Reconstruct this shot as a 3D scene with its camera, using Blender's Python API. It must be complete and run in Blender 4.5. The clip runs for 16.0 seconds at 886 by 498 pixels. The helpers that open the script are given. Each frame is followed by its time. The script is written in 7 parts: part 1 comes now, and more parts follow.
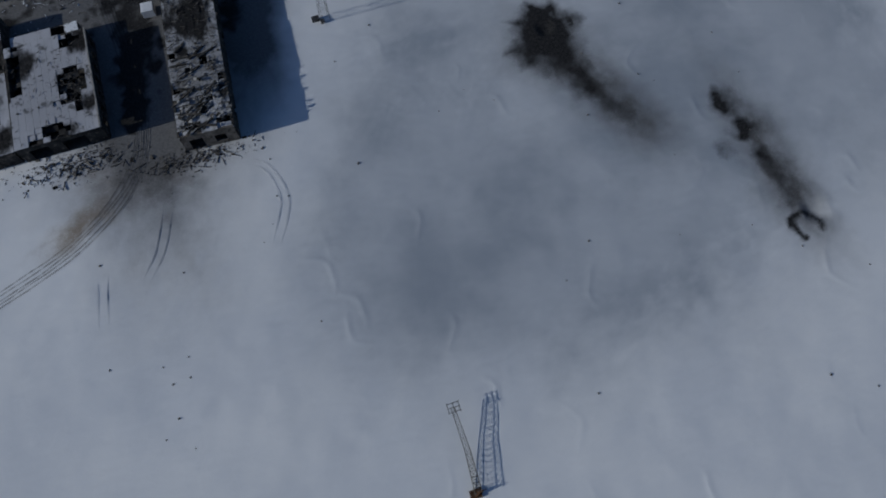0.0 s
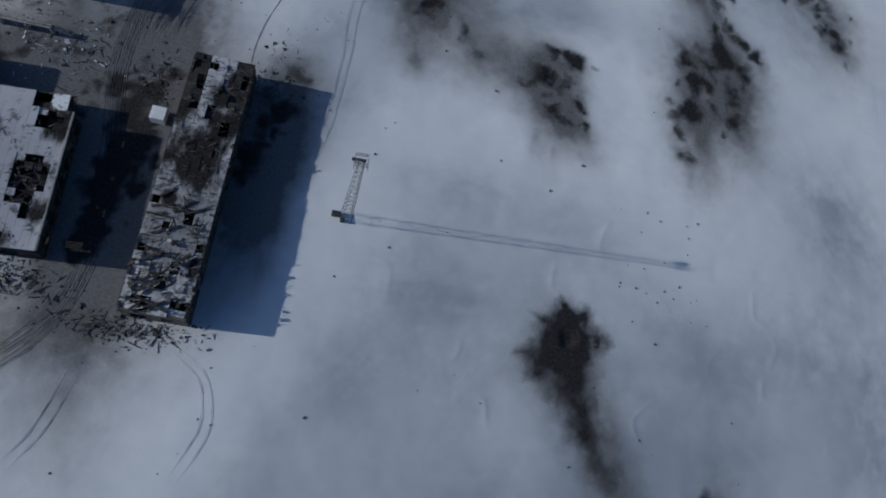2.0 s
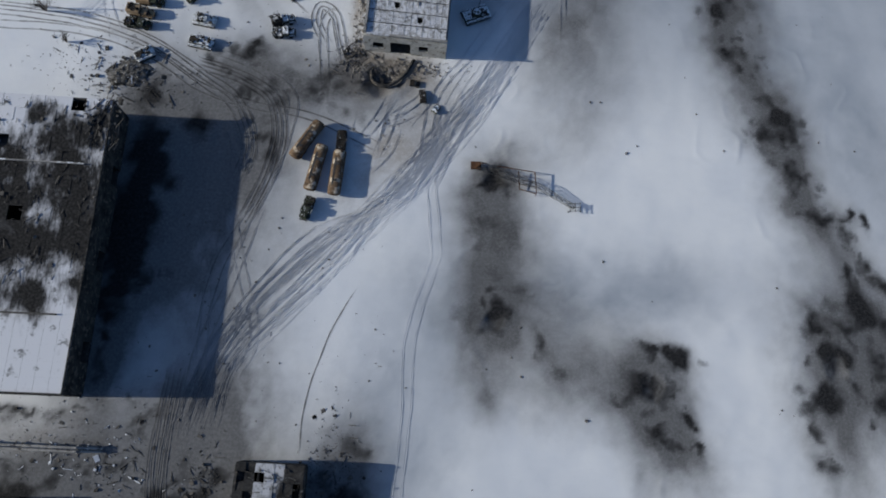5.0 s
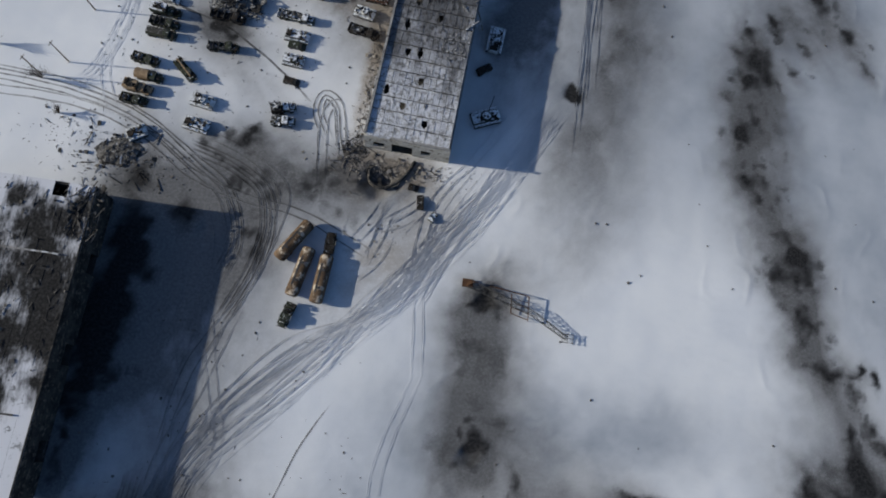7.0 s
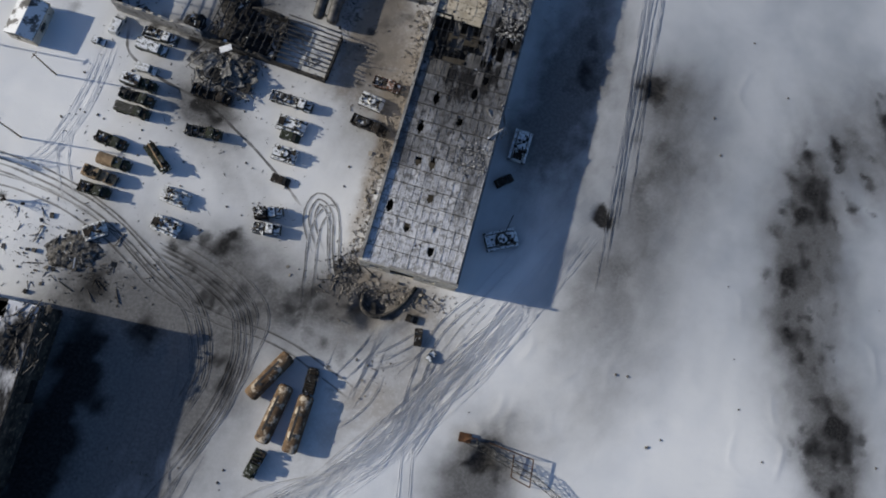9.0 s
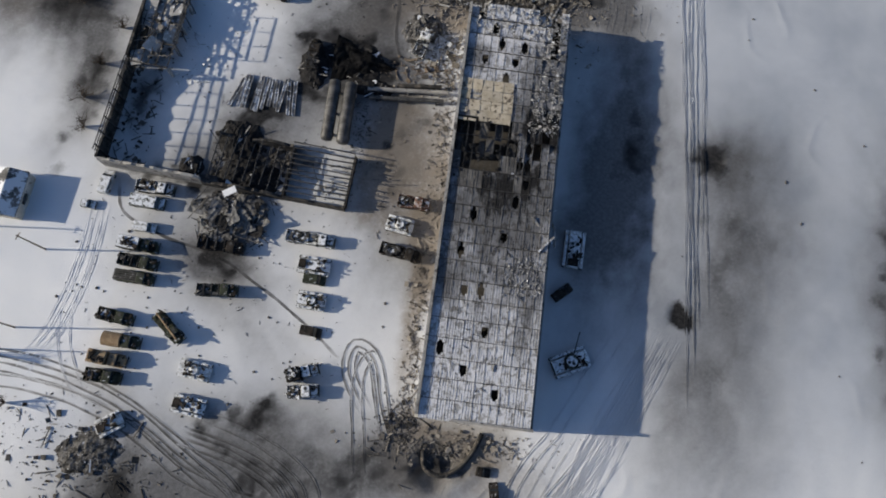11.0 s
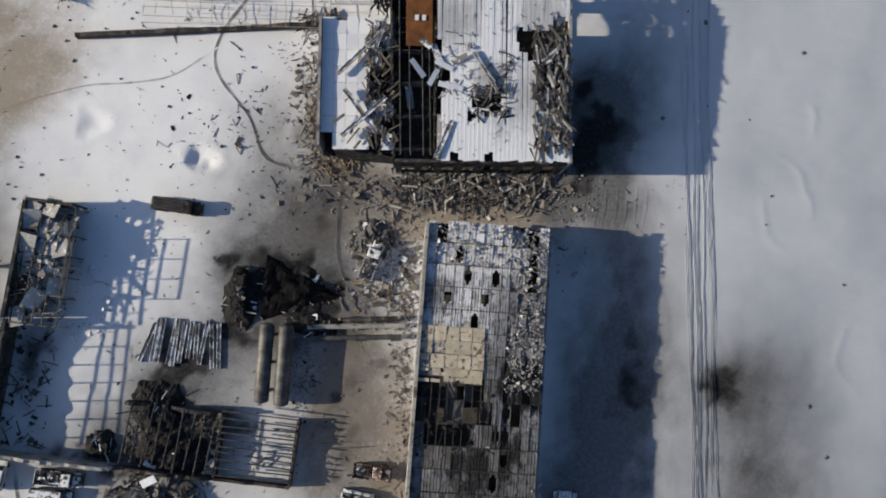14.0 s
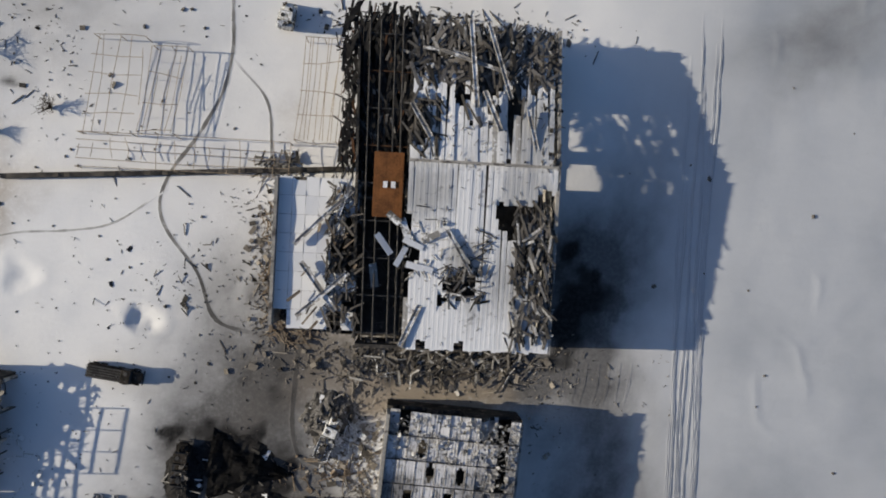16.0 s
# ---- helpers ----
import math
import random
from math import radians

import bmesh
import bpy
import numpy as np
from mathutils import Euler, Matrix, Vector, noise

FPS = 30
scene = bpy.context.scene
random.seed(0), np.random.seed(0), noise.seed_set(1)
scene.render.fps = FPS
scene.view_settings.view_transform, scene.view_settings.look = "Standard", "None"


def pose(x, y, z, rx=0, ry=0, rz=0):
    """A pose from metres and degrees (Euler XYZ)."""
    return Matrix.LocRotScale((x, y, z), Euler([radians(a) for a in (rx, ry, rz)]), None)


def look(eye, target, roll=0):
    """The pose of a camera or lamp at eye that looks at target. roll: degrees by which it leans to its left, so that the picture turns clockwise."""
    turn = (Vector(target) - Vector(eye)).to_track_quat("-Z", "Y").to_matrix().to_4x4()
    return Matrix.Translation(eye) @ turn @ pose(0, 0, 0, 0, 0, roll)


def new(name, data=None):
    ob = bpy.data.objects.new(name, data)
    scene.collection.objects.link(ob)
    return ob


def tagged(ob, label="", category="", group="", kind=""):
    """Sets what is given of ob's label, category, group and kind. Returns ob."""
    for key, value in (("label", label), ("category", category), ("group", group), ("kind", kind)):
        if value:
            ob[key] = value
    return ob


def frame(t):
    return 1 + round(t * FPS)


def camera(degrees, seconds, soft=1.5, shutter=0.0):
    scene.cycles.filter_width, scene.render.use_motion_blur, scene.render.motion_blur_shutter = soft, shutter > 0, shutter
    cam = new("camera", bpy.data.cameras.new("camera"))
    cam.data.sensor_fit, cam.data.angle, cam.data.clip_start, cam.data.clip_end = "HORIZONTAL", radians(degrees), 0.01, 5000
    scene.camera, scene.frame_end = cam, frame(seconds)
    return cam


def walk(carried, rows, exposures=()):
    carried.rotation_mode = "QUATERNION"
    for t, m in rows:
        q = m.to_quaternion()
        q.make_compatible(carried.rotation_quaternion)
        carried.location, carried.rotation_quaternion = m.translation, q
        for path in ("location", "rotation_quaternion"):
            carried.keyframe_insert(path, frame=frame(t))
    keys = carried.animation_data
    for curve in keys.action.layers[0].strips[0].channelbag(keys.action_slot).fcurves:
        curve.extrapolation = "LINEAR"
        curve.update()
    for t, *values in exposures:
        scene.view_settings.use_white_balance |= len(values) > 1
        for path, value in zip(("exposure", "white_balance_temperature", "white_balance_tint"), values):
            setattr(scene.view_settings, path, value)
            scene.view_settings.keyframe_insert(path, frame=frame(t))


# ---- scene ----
cam = camera(66.0, 16.0, soft=1.9)
# seconds, place, turn about x, y and z
PATH = [
    (0, 15.21, -263.70, 144.14, 22.00, 1.24, -16.89),
    (0.5, 18.80, -245.75, 144.38, 21.21, -1.97, -11.63),
    (1, 20.39, -227.52, 144.90, 20.57, -5.94, -5.29),
    (1.5, 20.15, -209.46, 145.73, 19.62, -10.17, 2.30),
    (2, 16.54, -191.52, 146.37, 18.59, -11.53, 5.56),
    (2.5, 11.20, -174.01, 146.48, 17.41, -4.37, -2.41),
    (3, 7.22, -156.13, 146.59, 16.72, -2.53, -5.68),
    (3.5, 6.17, -137.86, 145.84, 17.29, -3.69, -3.38),
    (4, 6.21, -120.57, 146.41, 16.53, -4.31, -1.41),
    (4.5, 8.14, -106.79, 147.92, 15.38, -4.08, -0.13),
    (7, 15.78, -67.47, 148.21, 13.92, -3.53, 6.89),
    (7.5, 12.10, -56.98, 145.83, 12.71, -4.69, 8.46),
    (8, 9.37, -46.01, 142.86, 11.35, -5.40, 10.11),
    (8.5, 8.75, -35.52, 139.68, 9.99, -5.50, 11.85),
    (11, -0.52, -7.34, 122.04, 13.46, -2.41, 3.50),
    (11.5, -2.49, 3.34, 120.02, 11.83, -1.80, 1.36),
    (12, -3.07, 14.10, 117.96, 10.42, -1.73, 0.26),
    (12.5, -2.12, 25.29, 116.38, 8.91, -1.88, 0.03),
    (13, -0.77, 34.97, 114.05, 8.17, -2.27, -0.02),
    (13.5, 0.81, 45.03, 112.51, 6.78, -2.62, 0.09),
    (14, 2.04, 54.32, 110.53, 5.71, -3.04, 0.24),
    (14.5, 3.32, 63.90, 108.68, 4.37, -3.27, 0.72),
    (15, 4.71, 73.55, 106.92, 2.87, -3.30, 1.37),
    (15.5, 5.14, 82.72, 104.91, 1.50, -3.58, 2.04),
    (16, 5.36, 91.24, 102.87, 0.34, -3.80, 2.74),
]
EXPOSURES = [(0, -0.80, 5650, 10), (1, -0.67, 5550, 10), (1.8, -0.50, 5550, 10), (2.5, -0.42, 5550, 10), (3.5, -0.10, 5780, 10), (4.5, 0.0, 5930, 10), (8, 0.10, 6230, 11), (11, 0.27, 6530, 12), (13, 0.45, 6680, 12), (16, 0.27, 6930, 12)]
walk(cam, [(t, pose(x, y, z, rx, ry, rz)) for t, x, y, z, rx, ry, rz in PATH], EXPOSURES)

# ---- sky and sun ----
SUN_HEIGHT = 19.0
world = bpy.data.worlds.new("winter_sky")
scene.world = world
world.use_nodes = True
sky = world.node_tree.nodes.new("ShaderNodeTexSky")
sky.sky_type, sky.sun_disc = "NISHITA", False
sky.sun_elevation, sky.sun_rotation, sky.ozone_density = radians(SUN_HEIGHT), radians(270), 5.0
back = world.node_tree.nodes["Background"]
sky.dust_density = 2.0
back.inputs["Strength"].default_value = 0.082
world.node_tree.links.new(sky.outputs[0], back.inputs["Color"])
sun = new("sun", bpy.data.lights.new("sun", "SUN"))
sun.data.energy, sun.data.angle, sun.data.color = 4.0, radians(0.6), (1.0, 0.93, 0.77)
sun.matrix_world = look((-100, -1.5, 100 * math.tan(radians(SUN_HEIGHT))), (0, 0, 0))


# ---- materials ----
def nodes_of(name):
    m = bpy.data.materials.new(name)
    m.use_nodes = True
    t = m.node_tree
    return m, t, t.nodes["Principled BSDF"]


def link(t, a, b):
    t.links.new(a, b)


def noise_node(t, coord, scale, detail=4.0, rough=0.6):
    n = t.nodes.new("ShaderNodeTexNoise")
    n.inputs["Scale"].default_value = scale
    n.inputs["Detail"].default_value = detail
    n.inputs["Roughness"].default_value = rough
    link(t, coord, n.inputs["Vector"])
    return n.outputs["Fac"]


def ramp(t, value, lo, hi, top=1.0, smooth=True):
    n = t.nodes.new("ShaderNodeMapRange")
    n.inputs["To Max"].default_value = top
    n.inputs["From Min"].default_value, n.inputs["From Max"].default_value = lo, hi
    n.interpolation_type = "SMOOTHSTEP" if smooth else "LINEAR"
    link(t, value, n.inputs["Value"])
    return n.outputs["Result"]


def mixed(t, fac, a, b):
    n = t.nodes.new("ShaderNodeMix")
    n.data_type = "RGBA"
    link(t, fac, n.inputs["Factor"])
    for value, slot in ((a, n.inputs[6]), (b, n.inputs[7])):
        if isinstance(value, tuple):
            slot.default_value = (*value, 1)
        else:
            link(t, value, slot)
    return n.outputs[2]


def sums(t, op, a, b):
    n = t.nodes.new("ShaderNodeMath")
    n.operation, n.use_clamp = op, True
    for value, slot in ((a, n.inputs[0]), (b, n.inputs[1])):
        if isinstance(value, (int, float)):
            slot.default_value = value
        else:
            link(t, value, slot)
    return n.outputs[0]


def bumped(t, bsdf, height, strength, distance):
    n = t.nodes.new("ShaderNodeBump")
    n.inputs["Strength"].default_value, n.inputs["Distance"].default_value = strength, distance
    link(t, height, n.inputs["Height"])
    link(t, n.outputs["Normal"], bsdf.inputs["Normal"])


SNOW = (0.80, 0.81, 0.83)


def surface(name, dark, light, scale=0.5, rough=0.8, metal=0.0, snow=0.0, stain=None, vary=0.0, bump=0.03, burn=(), pieces=False, flakes=None):
    """Two tones in broad and fine noise; snow: the share of the upward faces that snow covers; stain: a third tone in blotches;
    vary: how far pieces differ, of joined pieces with pieces=True; burn: rows of x, y and reach where fire has blackened it."""
    m, t, bsdf = nodes_of(name)
    where = t.nodes.new("ShaderNodeNewGeometry")
    pos = where.outputs["Position"]
    broad, fine = noise_node(t, pos, scale), noise_node(t, pos, scale * 9, 6, 0.7)
    tone = ramp(t, sums(t, "ADD", sums(t, "MULTIPLY", broad, 0.6), sums(t, "MULTIPLY", fine, 0.4)), 0.36, 0.64)
    if vary:
        chance = where.outputs["Random Per Island"] if pieces else t.nodes.new("ShaderNodeObjectInfo").outputs["Random"]
        tone = sums(t, "ADD", sums(t, "MULTIPLY", tone, 1 - vary), sums(t, "MULTIPLY", chance, vary))
    colour = mixed(t, tone, dark, light)
    if stain:
        colour = mixed(t, ramp(t, noise_node(t, pos, scale * 2.3, 5, 0.65), 0.54, 0.64), colour, stain)
    if snow:
        split = t.nodes.new("ShaderNodeSeparateXYZ")
        link(t, where.outputs["Normal"], split.inputs[0])
        up = ramp(t, split.outputs["Z"], 0.62, 0.9)
        patch = noise_node(t, pos, max(scale * 1.7, 0.35), 6, 0.7)
        cover = ramp(t, patch, 0.70 - 0.42 * snow, 0.78 - 0.42 * snow)
        colour = mixed(t, sums(t, "MULTIPLY", up, cover), colour, flakes or SNOW)
    if burn:
        flat = t.nodes.new("ShaderNodeVectorMath")
        flat.operation = "MULTIPLY"
        flat.inputs[1].default_value = (1, 1, 0)
        link(t, pos, flat.inputs[0])
        drawn = t.nodes.new("ShaderNodeVectorMath")
        drawn.operation = "MULTIPLY"
        drawn.inputs[1].default_value = (1, 0.4, 1)
        link(t, pos, drawn.inputs[0])
        edge = noise_node(t, drawn.outputs[0], 0.2, 7, 0.72)
        black = None
        for x, y, reach, share in (row if len(row) == 4 else (*row, 1.0) for row in burn):
            far = t.nodes.new("ShaderNodeVectorMath")
            far.operation = "DISTANCE"
            far.inputs[1].default_value = (x, y, 0)
            link(t, flat.outputs[0], far.inputs[0])
            near = t.nodes.new("ShaderNodeMath")
            near.operation = "MULTIPLY_ADD"
            near.inputs[1].default_value, near.inputs[2].default_value = -1.0 / reach, 1.0
            link(t, far.outputs["Value"], near.inputs[0])
            rough_edge = t.nodes.new("ShaderNodeMath")
            rough_edge.operation = "MULTIPLY_ADD"
            rough_edge.inputs[1].default_value = 2.6
            link(t, edge, rough_edge.inputs[0])
            link(t, near.outputs[0], rough_edge.inputs[2])
            spot = ramp(t, rough_edge.outputs[0], 1.25 if share == 1 else 1.05, 1.95 if share == 1 else 2.0, share)
            black = spot if black is None else sums(t, "MAXIMUM", black, spot)
        colour = mixed(t, sums(t, "MULTIPLY", black, sums(t, "ADD", sums(t, "MULTIPLY", broad, 0.6), 0.74)), colour, mixed(t, ramp(t, fine, 0.35, 0.8), (0.010, 0.010, 0.011), (0.055, 0.052, 0.05)))
    link(t, colour, bsdf.inputs["Base Color"])
    bsdf.inputs["Roughness"].default_value, bsdf.inputs["Metallic"].default_value = rough, metal
    bsdf.inputs["Specular IOR Level"].default_value = 0.12 if rough > 0.65 else 0.4
    bumped(t, bsdf, fine, 0.5, bump)
    return m


M_HALL_SLAB = surface("snowy_hall_slab", (0.22, 0.21, 0.20), (0.46, 0.45, 0.44), 0.5, 0.85, snow=0.66, vary=0.25, flakes=(0.68, 0.68, 0.70), burn=((8, 37, 10), (13, 33, 9), (12, 30, 26, 0.8), (18, 17, 5, 0.7), (6, 58, 4, 0.7), (21, 54, 9, 0.7), (20, 43, 6), (10, 22, 6, 0.6)))
M_SLAB = surface("snowy_roof_slab", (0.16, 0.155, 0.15), (0.42, 0.42, 0.42), 0.4, 0.85, snow=0.66, vary=0.1, flakes=(0.52, 0.52, 0.54), burn=((-14.1, -128.6, 11), (-10.3, -120.1, 7), (-20.3, -117.3, 6), (-12.8, -113.9, 5), (-9.8, -109.6, 4), (-14.2, -145.2, 14, 0.5), (-7.6, -111.6, 7), (-10.4, -153.4, 3), (-17.9, -139.2, 3)))
M_DEPOT_ROOF = surface("snowy_depot_roofing", (0.10, 0.10, 0.10), (0.30, 0.30, 0.31), 0.18, 0.85, snow=0.78, flakes=(0.50, 0.50, 0.53), burn=((-45.9, -138.2, 5), (-49.6, -153.9, 5), (-43.1, -126.6, 6), (-42.1, -146.4, 4), (-58.7, -130.3, 6), (-50.3, -140.4, 18, 0.2)))
M_SHED_ROOF = surface("burnt_shed_roofing", (0.16, 0.16, 0.16), (0.36, 0.36, 0.37), 0.18, 0.85, snow=0.80, flakes=(0.55, 0.55, 0.58), burn=((-64.7, -122.3, 5), (-71.8, -117.2, 7), (-68.9, -132.8, 14, 0.3), (-75.2, -145.5, 6), (-66.3, -139.0, 4), (-63.5, -150.3, 5)))
M_WAREHOUSE_ROOF = surface("half_burnt_warehouse_roofing", (0.14, 0.14, 0.14), (0.36, 0.36, 0.37), 0.2, 0.85, snow=0.84, flakes=(0.70, 0.70, 0.73), burn=((-58, -60, 14), (-67, -60, 15), (-78, -60, 16), (-59, -53, 13), (-70, -52, 14), (-80, -50, 13), (-60, -46, 11), (-65, -39, 8), (-58, -37, 7), (-72, -45, 10), (-80, -43, 7), (-56, -69, 6), (-63, -72, 7), (-73, -71, 8), (-56, -34, 4), (-68, -33, 4)))
M_SLAB_SOOT = surface("sooted_roof_slab", (0.05, 0.048, 0.045), (0.20, 0.19, 0.18), 0.35, 0.9, snow=0.18, vary=0.4)
M_CONCRETE = surface("grey_concrete", (0.22, 0.21, 0.20), (0.42, 0.40, 0.37), 0.3, 0.9, stain=(0.10, 0.09, 0.085))
M_PLASTER = surface("pale_plaster", (0.42, 0.38, 0.31), (0.62, 0.59, 0.53), 0.4, 0.9, stain=(0.20, 0.17, 0.14))
M_WALL = surface("stained_brown_masonry", (0.09, 0.08, 0.07), (0.24, 0.21, 0.18), 0.4, 0.9, stain=(0.04, 0.035, 0.03))
M_ASH = surface("ash_and_scrap", (0.018, 0.017, 0.016), (0.20, 0.19, 0.18), 1.1, 0.95, snow=0.22, stain=(0.02, 0.02, 0.02))
M_ASH_SHEET = surface("ash_grey_sheet", (0.10, 0.098, 0.094), (0.24, 0.235, 0.23), 0.6, 0.9, snow=0.24, flakes=(0.46, 0.46, 0.47), stain=(0.03, 0.03, 0.03))
M_BURNT = surface("charred_masonry", (0.016, 0.016, 0.017), (0.075, 0.07, 0.064), 0.4, 0.95, stain=(0.14, 0.12, 0.10))
M_CHAR = surface("black_char", (0.008, 0.008, 0.009), (0.035, 0.033, 0.032), 0.6, 0.95, stain=(0.035, 0.034, 0.033))
M_BURNT_ROOF = surface("burnt_roofing_with_snow", (0.016, 0.016, 0.017), (0.07, 0.066, 0.062), 0.3, 0.95, snow=0.14)
M_ROOF_SNOW = surface("snow_covered_roofing", (0.16, 0.16, 0.16), (0.36, 0.36, 0.37), 0.18, 0.85, snow=0.98)
M_ROOF_PATCHY = surface("patchy_snowy_roofing", (0.05, 0.05, 0.05), (0.22, 0.21, 0.20), 0.22, 0.9, snow=0.60)
M_CORRUGATED = surface("galvanised_sheet_with_snow", (0.30, 0.30, 0.31), (0.55, 0.55, 0.55), 0.25, 0.7, 0.1, snow=0.92, burn=((23, 99, 7, 0.4), (8, 100, 5, 0.45), (22, 86, 7, 0.45), (15, 91, 3, 0.5), (22, 108, 7, 0.4)))
M_SHEET = surface("torn_metal_sheet", (0.03, 0.03, 0.03), (0.55, 0.53, 0.50), 0.7, 0.7, 0.1, snow=0.34, vary=0.8, pieces=True)
M_SCORCHED = surface("scorched_weathered_board", (0.014, 0.013, 0.012), (0.22, 0.205, 0.19), 0.7, 0.9, snow=0.14, vary=0.75, pieces=True)
M_RUST = surface("rusted_steel", (0.05, 0.030, 0.020), (0.145, 0.075, 0.042), 0.8, 0.8, 0.2)
M_ORANGE = surface("orange_rusted_plate", (0.11, 0.048, 0.022), (0.25, 0.105, 0.04), 0.4, 0.8, 0.1)
M_STEEL = surface("dark_steel", (0.03, 0.03, 0.032), (0.10, 0.095, 0.09), 1.0, 0.6, 0.4)
M_TAN_PLATE = surface("tan_plywood_plate", (0.40, 0.34, 0.25), (0.58, 0.51, 0.40), 0.5, 0.9, stain=(0.12, 0.10, 0.08))
M_WOOD = surface("grey_timber", (0.12, 0.09, 0.065), (0.30, 0.24, 0.18), 1.2, 0.9, snow=0.15)
M_RUBBLE = surface("brick_and_concrete_rubble", (0.018, 0.016, 0.014), (0.40, 0.36, 0.31), 0.8, 0.95, snow=0.18, vary=0.8, pieces=True)
M_DARK_RUBBLE = surface("sooty_rubble", (0.008, 0.008, 0.008), (0.17, 0.155, 0.14), 0.8, 0.95, snow=0.08, vary=0.75, pieces=True)
M_GREEN = surface("olive_vehicle_paint", (0.022, 0.026, 0.018), (0.060, 0.066, 0.045), 0.9, 0.7, snow=0.28)
M_GREEN_SNOW = surface("olive_paint_under_snow", (0.03, 0.034, 0.025), (0.075, 0.08, 0.06), 0.9, 0.7, snow=0.72)
M_WHITE_PAINT = surface("whitewashed_vehicle_paint", (0.38, 0.38, 0.36), (0.68, 0.68, 0.66), 0.9, 0.7, snow=0.6, stain=(0.06, 0.055, 0.05))
M_TAN_PAINT = surface("tan_canvas", (0.22, 0.15, 0.09), (0.40, 0.29, 0.18), 0.7, 0.85, snow=0.12)
M_CHAR_VEHICLE = surface("burnt_out_vehicle_steel", (0.008, 0.008, 0.008), (0.055, 0.045, 0.037), 0.9, 0.9, snow=0.2)
M_RED_VEHICLE = surface("rust_red_vehicle_paint", (0.10, 0.05, 0.035), (0.24, 0.14, 0.10), 0.9, 0.7, snow=0.45)
M_TANK_SHELL = surface("rusty_tan_tank_shell", (0.075, 0.048, 0.030), (0.19, 0.125, 0.075), 0.3, 0.7, 0.0, snow=0.46, flakes=(0.52, 0.44, 0.34), stain=(0.05, 0.035, 0.025))
M_GREY_TANK = surface("grey_tank_shell", (0.03, 0.029, 0.028), (0.13, 0.125, 0.12), 0.6, 0.55, 0.2)
M_LOAD = surface("scrap_under_snow", (0.02, 0.02, 0.018), (0.11, 0.10, 0.085), 0.8, 0.9, snow=0.5)
M_TYRE = surface("black_tyre_rubber", (0.012, 0.012, 0.012), (0.035, 0.034, 0.033), 2.0, 0.9)
M_TWIG = surface("bare_twigs", (0.035, 0.026, 0.02), (0.09, 0.07, 0.055), 2.0, 0.9)
M_SNOW_PILE = surface("packed_snow", (0.66, 0.67, 0.70), (0.82, 0.83, 0.85), 0.5, 0.7)
M_BEAM = surface("snow_dusted_concrete_beam", (0.10, 0.095, 0.09), (0.42, 0.40, 0.38), 0.4, 0.9, snow=0.5, vary=0.3)
M_TAN_BAR = surface("tan_rusted_bar", (0.22, 0.165, 0.115), (0.46, 0.38, 0.29), 0.8, 0.85)

glass_m, glass_t, glass_b = nodes_of("dusty_glass")
glass_b.inputs["Base Color"].default_value = (0.03, 0.035, 0.04, 1)
glass_b.inputs["Roughness"].default_value = 0.12


# ---- mesh helpers ----
def box(bm, size, loc=(0, 0, 0), rot=(0, 0, 0), top=1.0):
    """A box about loc; rot in degrees; top: the width of its upper face as a share of its lower."""
    m = Matrix.LocRotScale(Vector(loc), Euler([radians(a) for a in rot]), None)
    x, y, z = (s / 2 for s in size)
    vs = [bm.verts.new(m @ Vector((a * x * (top if c > 0 else 1), b * y * (top if c > 0 else 1), c * z))) for a, b, c in
          ((-1, -1, -1), (1, -1, -1), (1, 1, -1), (-1, 1, -1), (-1, -1, 1), (1, -1, 1), (1, 1, 1), (-1, 1, 1))]
    for f in ((3, 2, 1, 0), (4, 5, 6, 7), (0, 1, 5, 4), (1, 2, 6, 5), (2, 3, 7, 6), (3, 0, 4, 7)):
        bm.faces.new([vs[i] for i in f])
    return vs


def tube(bm, a, b, r, n=6, r2=None):
    """A closed tube from a to b."""
    a, b = Vector(a), Vector(b)
    q = (b - a).to_track_quat("Z", "Y")
    rings = []
    for p, rad in ((a, r), (b, r if r2 is None else r2)):
        rings.append([bm.verts.new(p + q @ Vector((rad * math.cos(k * math.tau / n), rad * math.sin(k * math.tau / n), 0))) for k in range(n)])
    for k in range(n):
        bm.faces.new((rings[0][k], rings[0][(k + 1) % n], rings[1][(k + 1) % n], rings[1][k]))
    bm.faces.new(rings[0][::-1])
    bm.faces.new(rings[1])


def prism(bm, outline, y0, y1):
    """An outline in x and z, drawn out along y."""
    a = [bm.verts.new((x, y0, z)) for x, z in outline]
    b = [bm.verts.new((x, y1, z)) for x, z in outline]
    n = len(outline)
    for k in range(n):
        bm.faces.new((a[k], a[(k + 1) % n], b[(k + 1) % n], b[k]))
    bm.faces.new(a[::-1])
    bm.faces.new(b)


def bevel(bm, width):
    bmesh.ops.bevel(bm, geom=bm.edges[:], offset=width, segments=1, affect="EDGES", clamp_overlap=True)


def part(name, bm, material, parent=None, label="", smooth=False):
    """Links a bmesh as one mesh object under a thing."""
    bmesh.ops.recalc_face_normals(bm, faces=bm.faces[:])
    me = bpy.data.meshes.new(name)
    bm.to_mesh(me)
    bm.free()
    me.materials.append(material)
    if smooth:
        me.polygons.foreach_set("use_smooth", [True] * len(me.polygons))
    ob = new(name, me)
    ob.parent = parent
    if label:
        tagged(ob, label)
    return ob


def thing(name, m, label, category, group="", kind=""):
    ob = new(name)
    ob.matrix_basis = m
    return tagged(ob, label, category, group, kind)


def piece(name, me, parent, m):
    ob = new(name, me)
    ob.parent = parent
    ob.matrix_basis = m
    return ob


